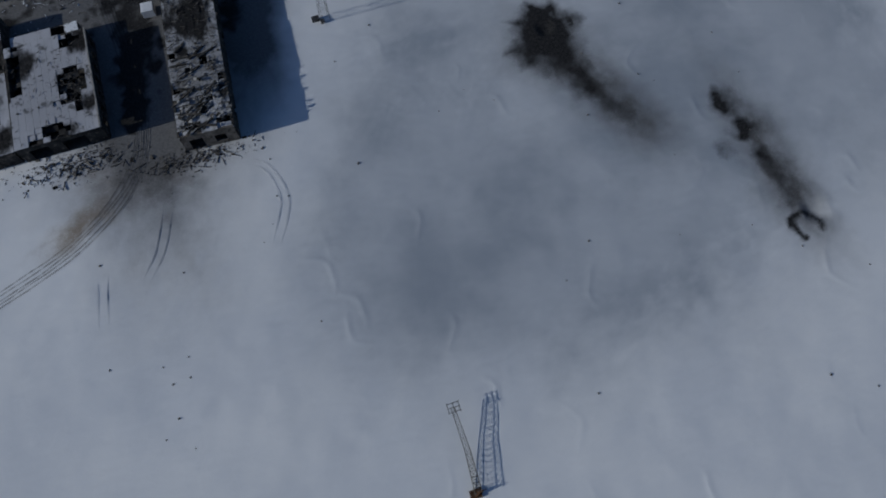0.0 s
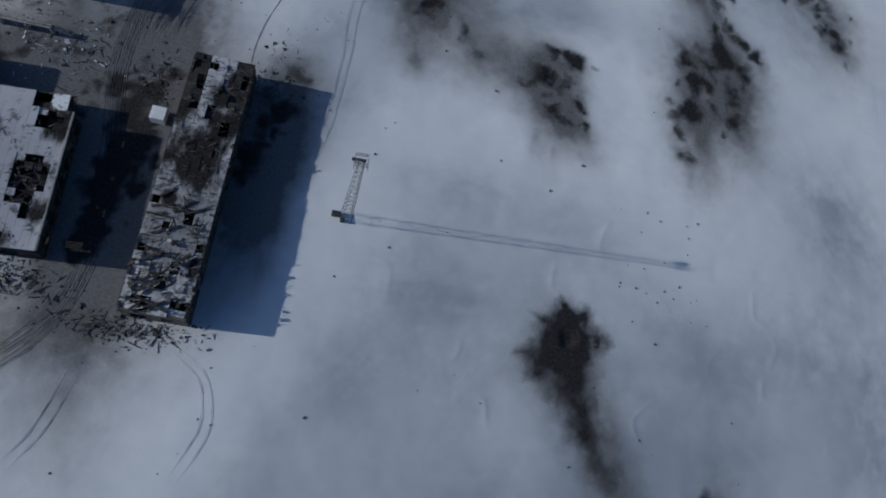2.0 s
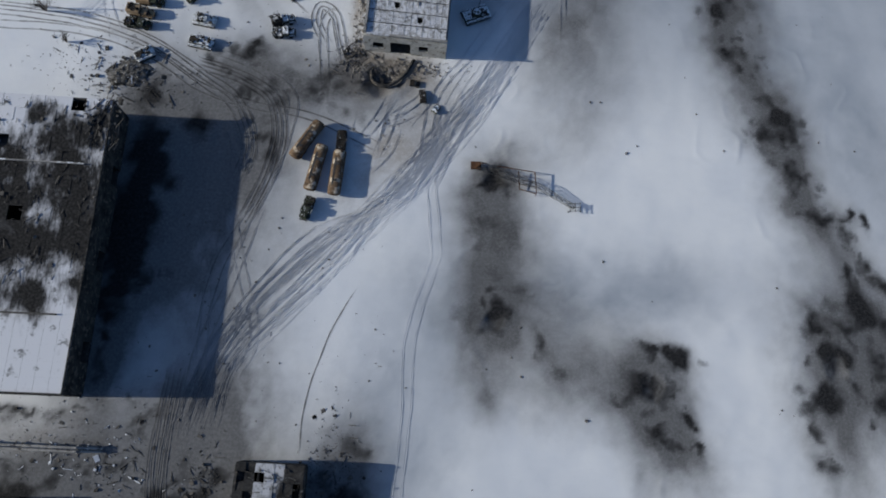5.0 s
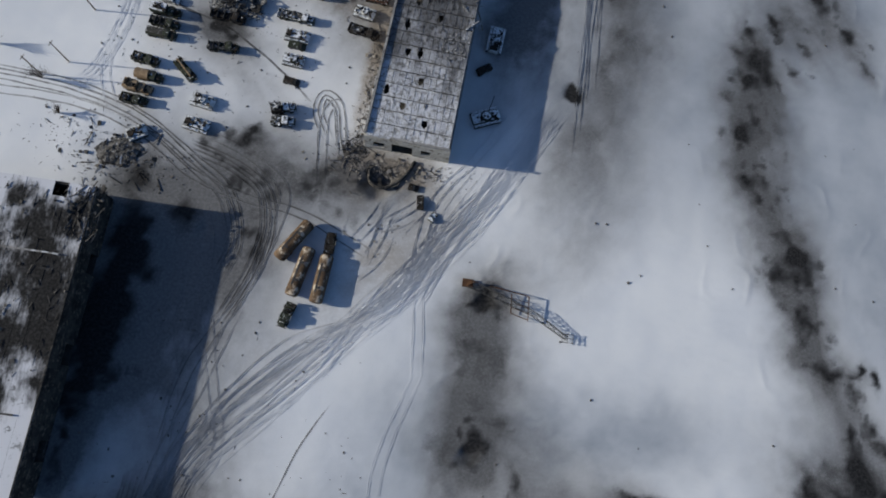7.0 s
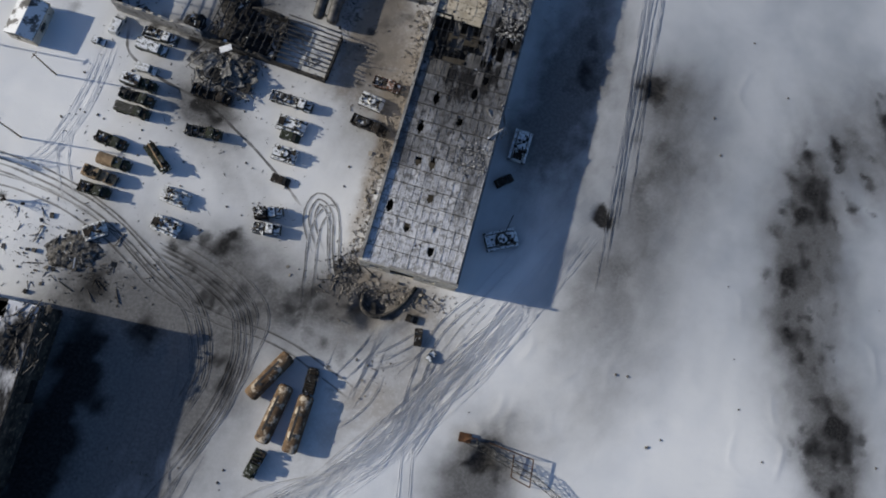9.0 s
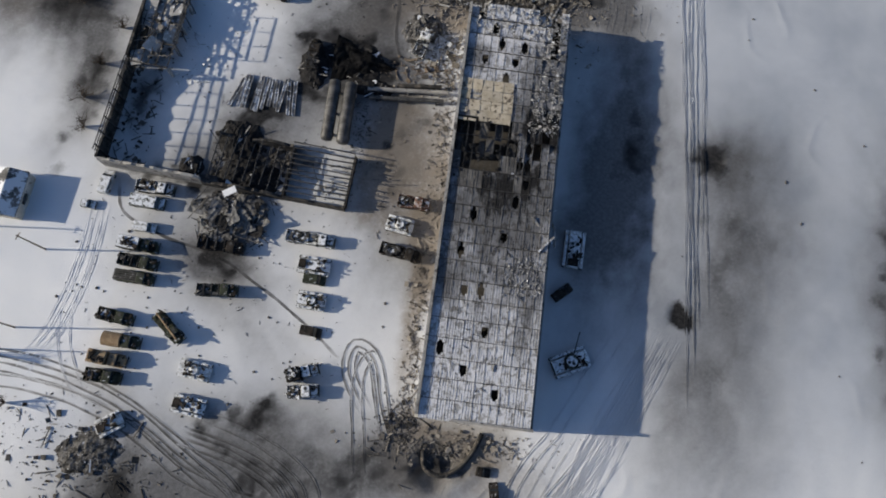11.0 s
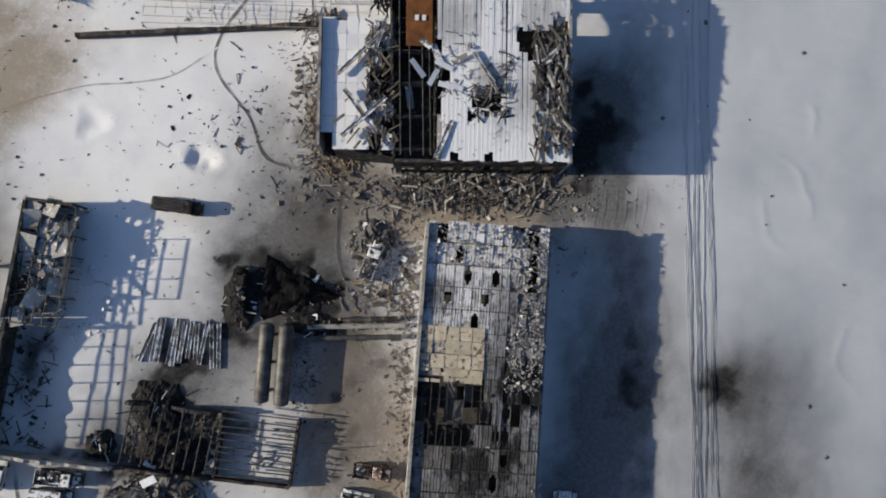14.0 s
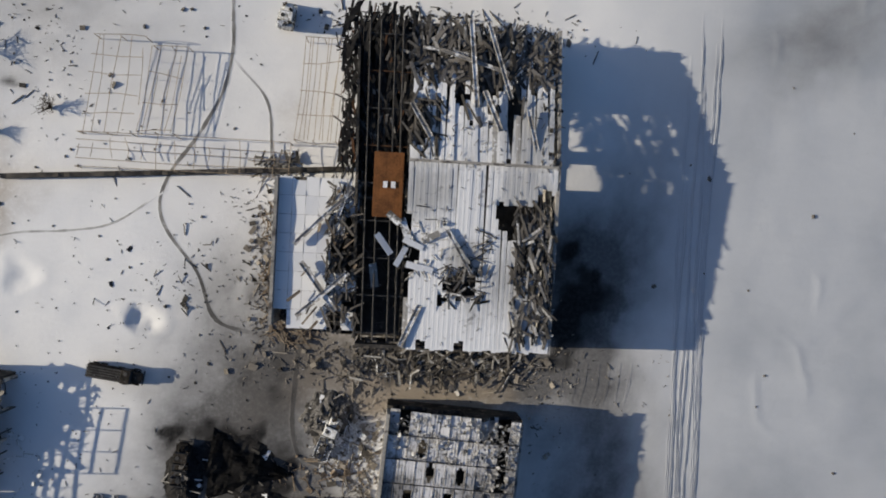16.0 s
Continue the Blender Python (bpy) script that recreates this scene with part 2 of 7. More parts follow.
def mesh_of(name, bm, material):
    bmesh.ops.recalc_face_normals(bm, faces=bm.faces[:])
    me = bpy.data.meshes.new(name)
    bm.to_mesh(me)
    bm.free()
    me.materials.append(material)
    return me


def wall(bm, a, b, height, thick=0.45, base=0.0, holes=()):
    """A wall from a to b in plan, as one sheet with thickness; holes: rows of start, end, sill and head along it."""
    a, b = Vector((*a, 0)), Vector((*b, 0))
    length, d = (b - a).length, (b - a).normalized()
    side = Vector((-d.y, d.x, 0)) * thick / 2
    ss = sorted({0.0, length, *(v for h in holes for v in h[:2] if 0 < v < length)})
    zs = sorted({0.0, height, *(v for h in holes for v in h[2:] if 0 < v < height)})
    full = {(i, k) for i in range(len(ss) - 1) for k in range(len(zs) - 1)
            if not any(s <= (ss[i] + ss[i + 1]) / 2 <= e and lo <= (zs[k] + zs[k + 1]) / 2 <= hi for s, e, lo, hi in holes)}
    made = {}

    def corner(i, k, face):
        if (i, k, face) not in made:
            made[i, k, face] = bm.verts.new(a + d * ss[i] + side * face + Vector((0, 0, base + zs[k])))
        return made[i, k, face]

    for i, k in full:
        for face in (-1, 1):
            bm.faces.new([corner(i + u, k + v, face) for u, v in ((0, 0), (1, 0), (1, 1), (0, 1))])
        for (u, v), (p, q) in (((-1, 0), ((0, 0), (0, 1))), ((1, 0), ((1, 0), (1, 1))), ((0, -1), ((0, 0), (1, 0))), ((0, 1), ((0, 1), (1, 1)))):
            if (i + u, k + v) not in full:
                bm.faces.new([corner(i + p[0], k + p[1], -1), corner(i + q[0], k + q[1], -1), corner(i + q[0], k + q[1], 1), corner(i + p[0], k + p[1], 1)])


def broken_wall(bm, a, b, low, high, seed, thick=0.45, step=0.8):
    """A wall whose top is broken off at uneven heights."""
    rnd = random.Random(seed)
    a, b = Vector((*a, 0)), Vector((*b, 0))
    n = max(3, int((b - a).length / step))
    d = (b - a).normalized()
    side = Vector((-d.y, d.x, 0)) * thick / 2
    h, rows = rnd.uniform(low, high), []
    for k in range(n + 1):
        h = min(high, max(low, h + rnd.uniform(-1, 1) * (high - low) * 0.4))
        p = a.lerp(b, k / n)
        rows.append([bm.verts.new(p + side * s + Vector((0, 0, z))) for s, z in ((-1, -0.4), (1, -0.4), (1, h), (-1, h + rnd.uniform(-0.1, 0.1)))])
    for r, q in zip(rows, rows[1:]):
        for i in range(4):
            bm.faces.new((r[i], r[(i + 1) % 4], q[(i + 1) % 4], q[i]))
    bm.faces.new(rows[0])
    bm.faces.new(rows[-1][::-1])


def scatter(bm, rnd, n, where, size, height=0.0, flat=0.5, slim=0.35, along=None, spill=False):
    """n broken pieces in where = (x0, y0, x1, y1): plates, beams and lumps, resting at height."""
    x0, y0, x1, y1 = where
    for _ in range(n):
        s = size * rnd.uniform(0.3, 1.0) ** 1.6
        form = rnd.random()
        dims = (s, s * rnd.uniform(0.4, 0.9), s * 0.08 + 0.03) if form < flat else (s * 2.4, s * 0.09 + 0.05, s * 0.07 + 0.04) if form < flat + slim else (s * 0.6, s * 0.5, s * 0.4)
        tilt = rnd.gauss(0, 14)
        x, y = rnd.uniform(x0, x1), rnd.uniform(y0, y1)
        if spill:
            x, y = (x0 + x1) / 2 + rnd.gauss(0, 0.33) * (x1 - x0), (y0 + y1) / 2 + rnd.gauss(0, 0.33) * (y1 - y0)
            s *= rnd.choice((0.5, 0.7, 1.0))
            dims = [d * s / max(s, 0.01) for d in dims]
        z = height(x, y) if callable(height) else height
        box(bm, dims, (x, y, z + dims[2] * 0.4 + abs(math.sin(radians(tilt))) * s * 0.3), (tilt, rnd.gauss(0, 12), rnd.uniform(0, 180) if along is None or rnd.random() < 0.25 else rnd.gauss(along, 16)))

# ---- ground ----
def lattice(seed, n=64):
    return np.random.RandomState(seed).rand(n, n)


def soft_noise(x, y, size, seed):
    """Smooth noise from 0 to 1 with lumps of that size."""
    g = lattice(seed)
    u, v = x / size + 1000, y / size + 1000
    i, j = np.floor(u).astype(int), np.floor(v).astype(int)
    a, b = u - i, v - j
    a, b = a * a * (3 - 2 * a), b * b * (3 - 2 * b)
    i0, j0, i1, j1 = i % 64, j % 64, (i + 1) % 64, (j + 1) % 64
    return (g[i0, j0] * (1 - a) + g[i1, j0] * a) * (1 - b) + (g[i0, j1] * (1 - a) + g[i1, j1] * a) * b


def layered(x, y, size, seed):
    return 0.5 * soft_noise(x, y, size, seed) + 0.3 * soft_noise(x, y, size / 2.3, seed + 1) + 0.2 * soft_noise(x, y, size / 5.1, seed + 2)


FX, FY = np.arange(-105, 165.01, 0.5), np.arange(-300, 150.01, 0.5)
OUT = np.array([6, 20, 60, 160, 500, 1500, 3500.0])
GX = np.concatenate([FX[0] - OUT[::-1], FX, FX[-1] + OUT])
GY = np.concatenate([FY[0] - OUT[::-1], FY, FY[-1] + OUT])
XX, YY = np.meshgrid(GX, GY)
WX = XX + 5 * (layered(XX, YY, 9, 11) - 0.5) + 1.5 * (layered(XX, YY, 2.2, 71) - 0.5)
WY = YY + 5 * (layered(XX, YY, 9, 21) - 0.5) + 1.5 * (layered(XX, YY, 2.2, 81) - 0.5)


def blot(field, x, y, r, stretch=1.0, turn=0.0, strength=1.0, star=0.0, seed=0):
    """Adds a stain with a frayed edge and uneven rays: about r in reach, drawn out along turn (degrees from +x)."""
    wide = r * max(stretch, 1) * 2.4 + 4
    near = (abs(XX - x) < wide) & (abs(YY - y) < wide)
    c, s = math.cos(radians(turn)), math.sin(radians(turn))
    dx, dy = WX[near] - x, WY[near] - y
    u, v = (dx * c + dy * s) / stretch, -dx * s + dy * c
    rad = np.hypot(u, v) + 1e-6
    way = layered(2.2 * u / rad + 9 * seed, 2.2 * v / rad, 1.0, 91)
    reach = r * np.clip(1 + star * 3.2 * (way - 0.5), 0.35, 2.2)
    fade = np.exp(-(rad / reach) ** 2 * 1.1)
    streak = layered(dx * c + dy * s + 40 * seed, (-dx * s + dy * c) * 3, 7, 131)
    fade = fade * strength * (0.35 + 1.3 * (0.5 * layered(XX[near], YY[near], 3.4, 31 + seed) + 0.5 * streak))
    field[near] = 1 - (1 - field[near]) * (1 - np.clip(fade, 0, 1))


SOOT, SOOT_SHADE, EARTH, WORN = (np.zeros_like(XX) for _ in range(4))
# bluish shade of smoke and cloud, painted onto the snow as colour
SHADE_ROWS = (
    (43, -206, 24, 1.5, 0, 1.6), (74, -208, 27, 1.6, 10, 1.7), (20, -212, 16, 1.4, -10, 1.0), (112, -176, 24, 1.5, -40, 1.6), (34, -178, 20, 1.6, 60, 1.3), (92, -182, 20, 1.4, -20, 1.5), (20, -186, 14, 1.4, 80, 0.8), (140, -170, 24, 1.6, 80, 1.2), (40, -150, 16, 1.5, 10, 0.9), (68, -134, 14, 1.8, 5, 0.8), (100, -160, 16, 1.5, 10, 0.9),
    (145, -116, 16, 1.6, -60, 0.9), (10, -90, 12, 2.6, 75, 0.8), (44, -124, 10, 2.2, 0, 0.7), (54, -66, 9, 3.0, 0, 0.9), (66, -63, 8, 2.0, 0, 0.7), (109, -63, 12, 1.8, -60, 0.4), (118, 20, 22, 2.4, -75, 0.7), (112, -10, 14, 3.0, -72, 0.7), (-6, -142, 12, 2.0, 85, 0.5), (18, -72, 9, 2.4, 80, 0.7), (126, -30, 16, 2.4, -65, 0.8), (16, -100, 10, 1.8, 80, 0.6),
    (44, 14, 6, 2.2, 74, 0.9), (-30, -80, 10, 2.0, 60, 0.5),
)
# soft grey veils of blown soot; some rows paint shade into the snow
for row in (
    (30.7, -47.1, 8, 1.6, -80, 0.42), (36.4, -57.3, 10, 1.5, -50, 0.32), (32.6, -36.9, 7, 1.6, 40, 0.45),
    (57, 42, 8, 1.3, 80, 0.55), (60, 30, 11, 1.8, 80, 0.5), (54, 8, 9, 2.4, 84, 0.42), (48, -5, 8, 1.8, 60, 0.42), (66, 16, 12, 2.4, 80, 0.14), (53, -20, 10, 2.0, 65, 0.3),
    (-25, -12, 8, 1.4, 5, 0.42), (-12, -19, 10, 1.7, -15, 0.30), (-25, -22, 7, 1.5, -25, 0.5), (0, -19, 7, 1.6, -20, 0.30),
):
    blot(SOOT_SHADE, *row, 0.12, seed=int(abs(row[0]) * 7) % 13)
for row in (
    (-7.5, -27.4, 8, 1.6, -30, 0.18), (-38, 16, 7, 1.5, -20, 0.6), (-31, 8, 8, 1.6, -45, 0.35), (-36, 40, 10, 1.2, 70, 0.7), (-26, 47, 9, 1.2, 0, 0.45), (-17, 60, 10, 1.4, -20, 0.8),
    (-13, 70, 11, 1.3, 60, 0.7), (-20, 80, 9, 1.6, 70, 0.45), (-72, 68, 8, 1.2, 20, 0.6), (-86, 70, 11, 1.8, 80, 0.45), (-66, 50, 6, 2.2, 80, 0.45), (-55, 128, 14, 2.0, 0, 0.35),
    # soot blots east of the blocks, also painted to deepen the shade there
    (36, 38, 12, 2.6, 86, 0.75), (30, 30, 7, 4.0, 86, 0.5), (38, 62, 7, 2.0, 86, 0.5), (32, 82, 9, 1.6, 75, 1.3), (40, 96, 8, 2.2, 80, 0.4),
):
    blot(SOOT_SHADE, *row, 0.12, seed=int(abs(row[0]) * 7) % 13)
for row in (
    # rows near x -30, y -45 paint the warehouse shadow's soft far edge
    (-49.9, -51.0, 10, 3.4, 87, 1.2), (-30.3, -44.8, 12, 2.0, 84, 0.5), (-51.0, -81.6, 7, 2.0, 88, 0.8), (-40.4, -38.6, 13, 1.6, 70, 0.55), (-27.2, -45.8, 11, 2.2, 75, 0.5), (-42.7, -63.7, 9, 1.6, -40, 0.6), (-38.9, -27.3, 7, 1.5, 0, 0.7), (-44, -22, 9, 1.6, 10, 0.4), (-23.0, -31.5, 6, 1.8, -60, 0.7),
    # soot round the southern sheds, also painting the shade between them
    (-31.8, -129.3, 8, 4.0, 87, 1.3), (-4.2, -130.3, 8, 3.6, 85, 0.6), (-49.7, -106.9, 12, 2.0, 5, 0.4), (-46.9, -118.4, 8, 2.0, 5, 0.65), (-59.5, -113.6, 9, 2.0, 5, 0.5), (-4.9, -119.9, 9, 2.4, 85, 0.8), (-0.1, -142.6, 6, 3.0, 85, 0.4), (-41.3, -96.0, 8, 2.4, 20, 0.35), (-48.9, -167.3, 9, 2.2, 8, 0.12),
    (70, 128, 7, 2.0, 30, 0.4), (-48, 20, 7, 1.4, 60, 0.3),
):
    blot(SOOT_SHADE, *row, 0.12, seed=int(abs(row[0]) * 7) % 13)


MOTTLE = layered(XX, YY, 3.0, 37)


def streak(field, x, y, length, width, turn, strength=1.0, round_=0.5):
    """One dark lick with a ragged edge, its middle at x, y; round_: where along it it is widest."""
    reach = length / 2 + 2 * width + 4
    near = (abs(XX - x) < reach) & (abs(YY - y) < reach)
    c, s = math.cos(radians(turn)), math.sin(radians(turn))
    dx, dy = WX[near] - x, WY[near] - y
    u, v = (dx * c + dy * s) / length + 0.5, (-dx * s + dy * c) / (width / 2)
    k = math.log(0.5) / math.log(round_)
    wide = np.sin(np.pi * np.clip(u, 0, 1) ** k) + 1e-3
    edge = np.exp(-(v / (1.15 * wide)) ** 2) * np.clip(u * 3.5, 0, 1) * np.clip((1 - u) * 3.5, 0, 1)
    edge = edge * strength * (0.25 + 1.3 * MOTTLE[near])
    field[near] = 1 - (1 - field[near]) * (1 - np.clip(edge, 0, 1))


def burst(x, y, r, rays, seed, fan=360.0, mid=0.0, strength=1.0):
    """A shell burst: a black core with tongues of soot thrown out over the fan."""
    rnd = random.Random(seed)
    blot(SOOT, x, y, r * 0.42, 1.0, 0, 1.4 * strength, 0.2, seed % 7)
    blot(SOOT_SHADE, x, y, r * 0.95, 1.0, 0, 0.75 * strength, 0.3, seed % 5)
    for k in range(rays):
        a, l = mid + fan * ((k + rnd.uniform(-0.25, 0.25)) / rays - 0.5), r * rnd.uniform(0.65, 1.15)
        streak(SOOT, x + 0.5 * l * math.cos(radians(a)), y + 0.5 * l * math.sin(radians(a)), l * 1.1, r * rnd.uniform(0.16, 0.34), a, strength * rnd.uniform(0.5, 1.0), 0.6)


def flecks(x, y, long, short, turn, n, size, seed, strength=1.0):
    """Dark clods and licks of soot strewn over an oval."""
    rnd = random.Random(seed)
    c, s = math.cos(radians(turn)), math.sin(radians(turn))
    for _ in range(n):
        u, v = rnd.gauss(0, 0.5) * long, rnd.gauss(0, 0.5) * short
        l = size * rnd.uniform(0.4, 1.25)
        streak(SOOT, x + u * c - v * s, y + u * s + v * c, l, l * rnd.uniform(0.4, 0.75), turn + rnd.gauss(0, 22), strength * rnd.uniform(0.45, 1.0))
        if rnd.random() < 0.4:
            blot(SOOT_SHADE, x + u * c - v * s, y + u * s + v * c, l * 0.75, 1.5, turn, 0.3 * strength, 0.1, 3)


def lump(x, y, l, w, turn, k=1.0, tail=1.0):
    """One black lick with a torn edge, smaller licks about it and a smoky tail drifting off it."""
    rnd = random.Random(int(x * 10 + y * 7))
    streak(SOOT, x, y, l, w, turn, k)
    for _ in range(5):
        d, r = rnd.uniform(-0.7, 0.7) * l, rnd.gauss(0, 0.55) * w
        c, q = math.cos(radians(turn)), math.sin(radians(turn))
        streak(SOOT, x + d * c - r * q, y + d * q + r * c, l * rnd.uniform(0.3, 0.6), w * rnd.uniform(0.25, 0.5), turn + rnd.gauss(0, 14), k * rnd.uniform(0.35, 0.8))
    blot(SOOT_SHADE, x, y, 0.75 * w, max(1.2, 0.8 * l / w), turn, 0.5 * tail, 0.2, int(abs(x)) % 7)
    blot(SOOT_SHADE, x + 1.2 * w * math.cos(radians(-68)), y + 1.2 * w * math.sin(radians(-68)), 0.8 * w, 2.0, -68, 0.42 * tail, 0.1, int(abs(x)) % 7)


# a burst with tongues to one side and a long tail
blot(SOOT, 72.6, -157.4, 6.2, 1.2, -70, 1.5, 0.2, 2)
for turn, l, w, k in ((104, 15, 5.6, 1.0), (66, 13, 5.2, 0.95), (140, 14, 4.4, 0.8), (192, 15, 5.4, 0.85), (222, 15, 4.4, 0.75), (168, 11, 3.6, 0.7), (8, 13, 6.0, 0.95), (-30, 9, 5.0, 0.8), (-76, 22, 7.6, 0.95), (-100, 14, 4.0, 0.6)):
    streak(SOOT, 72.6 + 0.42 * l * math.cos(radians(turn)), -157.4 + 0.42 * l * math.sin(radians(turn)), 1.15 * l, w, turn, k, 0.42)
streak(SOOT, 76.8, -177, 18, 6.0, -76, 0.8)
streak(SOOT, 81, -185, 13, 4.4, -58, 0.55)
for row in ((77, -172, 8, 2.6, -68, 0.7), (84, -188, 6, 2.0, -55, 0.5), (70, -160, 9, 1.3, 20, 0.45), (110, -205, 6.5, 3.2, -86, 0.7), (112, -222, 5.5, 2.0, -82, 0.55)):
    blot(SOOT_SHADE, *row, 0.12, 3)
for x, y, l, w, turn, k in ((107.4, -190, 12, 6.0, 100, 1.0), (107.2, -198.5, 9, 5.0, 85, 1.1), (100.6, -203, 8, 4.6, 215, 0.55), (109.6, -208, 14, 5.0, -82, 0.8), (110.6, -217, 12, 4.6, -84, 0.65)):
    streak(SOOT, x, y, l, w, turn, k)
for a in range(-20, 231, 22):
    streak(SOOT, 110.4 + 3.4 * math.cos(radians(a)), -227.0 + 3.8 * math.sin(radians(a)), 3.4, 1.7, a + 90, 0.85)
# the wide sooty drift east of the trailers
burst(31.0, -39.8, 5.0, 12, 4, strength=1.1)
lump(31.3, -70.4, 7.5, 4.2, 80, 1.2)
lump(32.2, -74.5, 6, 2.6, 70, 0.8)
streak(SOOT, 24.6, -71.2, 9, 5.5, 175, 0.4)
for row in ((30, -48, 7, 2.0, -88, 0.45), (29.6, -60, 7.5, 2.0, -88, 0.5), (28, -72, 8, 1.4, -85, 0.5), (28.5, -84, 6.5, 1.6, -80, 0.42), (29, -90, 3.5, 1.2, 0, 0.4), (38, -70, 8, 1.8, -20, 0.42), (44, -80, 10, 1.6, -25, 0.40), (52, -86, 9, 1.5, -30, 0.34), (40, -88, 7, 1.8, 0, 0.25),
            (63, -88, 8, 1.5, -60, 0.62), (68, -86, 7, 1.6, -50, 0.55), (69, -97, 7, 1.6, -50, 0.55), (64, -104, 5, 2.0, -80, 0.42), (74, -102, 5, 1.6, -55, 0.35)):
    blot(SOOT_SHADE, *row, 0.12, int(abs(row[0] * 3)) % 11)
for x, y, l, w, turn, k in ((62, -87, 8, 5.6, 60, 0.9), (65, -86.5, 4, 2.4, 80, 1.1), (70.4, -80.8, 11, 4.2, -42, 1.1), (72.6, -93.2, 3.6, 3.2, 60, 1.0), (66.6, -97.4, 7, 3.0, -25, 0.9), (70.6, -99.6, 6, 2.4, -10, 0.8), (67.4, -88.6, 6, 2.2, 10, 0.7), (64, -79.4, 6, 2.0, -60, 0.5), (41.4, -77.6, 6, 2.2, -62, 0.55), (35.5, -66, 8, 2.0, -15, 0.45), (46, -84, 5, 1.8, -50, 0.35), (75.2, -99.8, 3.4, 1.8, 40, 0.7)):
    lump(x, y, l, w, turn, k, 0.6)
# the black tongues further east
for row in ((110, -76, 13, 1.3, -62, 0.6), (118, -76, 10, 1.5, -70, 0.5), (108, -92, 9, 1.8, -78, 0.5), (106, -104, 7, 2.2, -75, 0.36), (120, -90, 8, 2.0, -72, 0.4)):
    blot(SOOT_SHADE, *row, 0.12, 5)
for x, y, l, w, turn, k in ((104.7, -72, 9, 4.6, -64, 1.1), (115.6, -68, 13, 6.6, -76, 1.1), (106.4, -79.5, 9, 5.0, -80, 1.1), (104.4, -88.5, 9, 5.6, -72, 1.0), (110.2, -80, 7, 3.6, -58, 1.0), (112, -86, 6, 2.4, -50, 0.8), (121.4, -72.4, 10, 4.4, -60, 1.0), (119, -81, 10, 3.8, -66, 0.9), (118.6, -88.5, 8, 4.0, -75, 0.9),
                            (118.3, -57.8, 6, 3.0, 100, 0.9), (113.4, -59.8, 7, 2.4, -72, 0.9), (121, -62, 7, 1.9, -48, 0.9), (103.4, -102.2, 5, 1.7, -55, 0.7), (101.6, -94, 5, 1.5, -80, 0.5), (110, -73, 8, 2.6, -40, 0.7), (126, -66, 7, 3.4, -60, 0.9)):
    lump(x, y, l, w, turn, k, 0.7)
flecks(150, -46, 14, 7, -60, 34, 5, 8, 0.9)
blot(SOOT_SHADE, 150, -48, 16, 1.6, -60, 0.4, 0.12, 5)
# the long row of burst marks along the apron
for row in ((92, 28, 8, 2.2, -75, 0.6), (89, 12, 7, 2.4, -88, 0.55), (91, -2, 6.5, 2.4, -80, 0.55), (98, -16, 7, 2.2, -62, 0.55), (102, -28, 7.5, 2.2, -80, 0.6), (105, -42, 6.5, 2.2, -65, 0.5), (112, -54, 7, 2.0, -62, 0.45), (104, 40, 7, 2.4, -50, 0.5), (112, 44, 8, 2.4, -50, 0.45), (98, 6, 6, 3.0, -80, 0.3)):
    blot(SOOT_SHADE, *row, 0.14, int(abs(row[0] * 3)) % 11)
for x, y, l, w, turn, k in ((92.8, 28.6, 10, 6.6, 100, 1.1), (97.6, 39.6, 8, 4.4, -55, 1.0), (90.4, 22.4, 6, 4.4, 70, 1.0), (95, 24, 8, 3.4, -70, 0.9), (88, 9.8, 8, 4.8, 85, 1.0), (91.5, 12.5, 5, 2.4, -60, 0.7), (90.6, -3.6, 8, 4.0, -82, 0.9), (92, -8, 6, 2.0, -70, 0.6), (98.6, -16.6, 7, 2.8, -58, 0.6),
                            (101.2, -22.6, 11, 6.4, 104, 1.2), (104.6, -25, 5, 2.2, -60, 0.8), (97, -25, 5, 1.6, 150, 0.6), (102.4, -35.6, 8, 4.6, -52, 1.0), (106, -38, 6, 2.2, -50, 0.8), (108.8, -46.8, 8, 3.6, -8, 0.95), (114.6, -50.4, 6, 1.8, -60, 0.7), (115, -44.5, 4, 1.5, 70, 0.8), (118.4, -46.4, 5, 1.6, -70, 0.9),
                            (108.2, 48, 9, 4.2, -48, 0.9), (115.6, 38.6, 8, 4.0, -52, 0.9), (111, 54, 8, 4.0, -50, 0.9), (102.8, 27, 5, 2.6, -50, 0.7), (91, 37, 6, 3.4, -60, 0.8), (105, 34, 5, 2.0, -50, 0.6), (87, 30, 5, 2.0, 160, 0.6), (86, 17, 4, 2.0, 90, 0.5), (120, 30, 6, 2.4, -50, 0.6)):
    lump(x, y, l, w, turn, k, 0.6)
flecks(96, 0, 34, 5, -80, 46, 2.6, 9, 0.5)
flecks(108, -40, 26, 6, -62, 30, 2.4, 10, 0.5)
burst(54.0, 43.4, 5.2, 9, 5, strength=1.0)
streak(SOOT, 47.4, 12.2, 7.5, 3.6, 84, 1.3)
streak(SOOT, 47.2, 11.0, 4, 3.0, 60, 1.2)
# between the southern sheds: soot, laid on thicker to paint the deep shade
for row in ((-32, -140, 8, 3.2, 88, 1.2), (-32, -125, 6, 2.0, 88, 0.9), (-50, -112, 10, 2.0, 5, 0.5), (-60, -118, 8, 1.6, 10, 0.6), (-2, -112, 8, 1.6, 80, 0.6), (1, -128, 7, 2.6, 86, 0.5)):
    blot(SOOT_SHADE, *row, 0.12, 4)
flecks(-33, -134, 15, 3.0, 88, 50, 5, 61, 0.9)
flecks(-1, -112, 9, 3.2, 80, 26, 4, 62, 0.9)
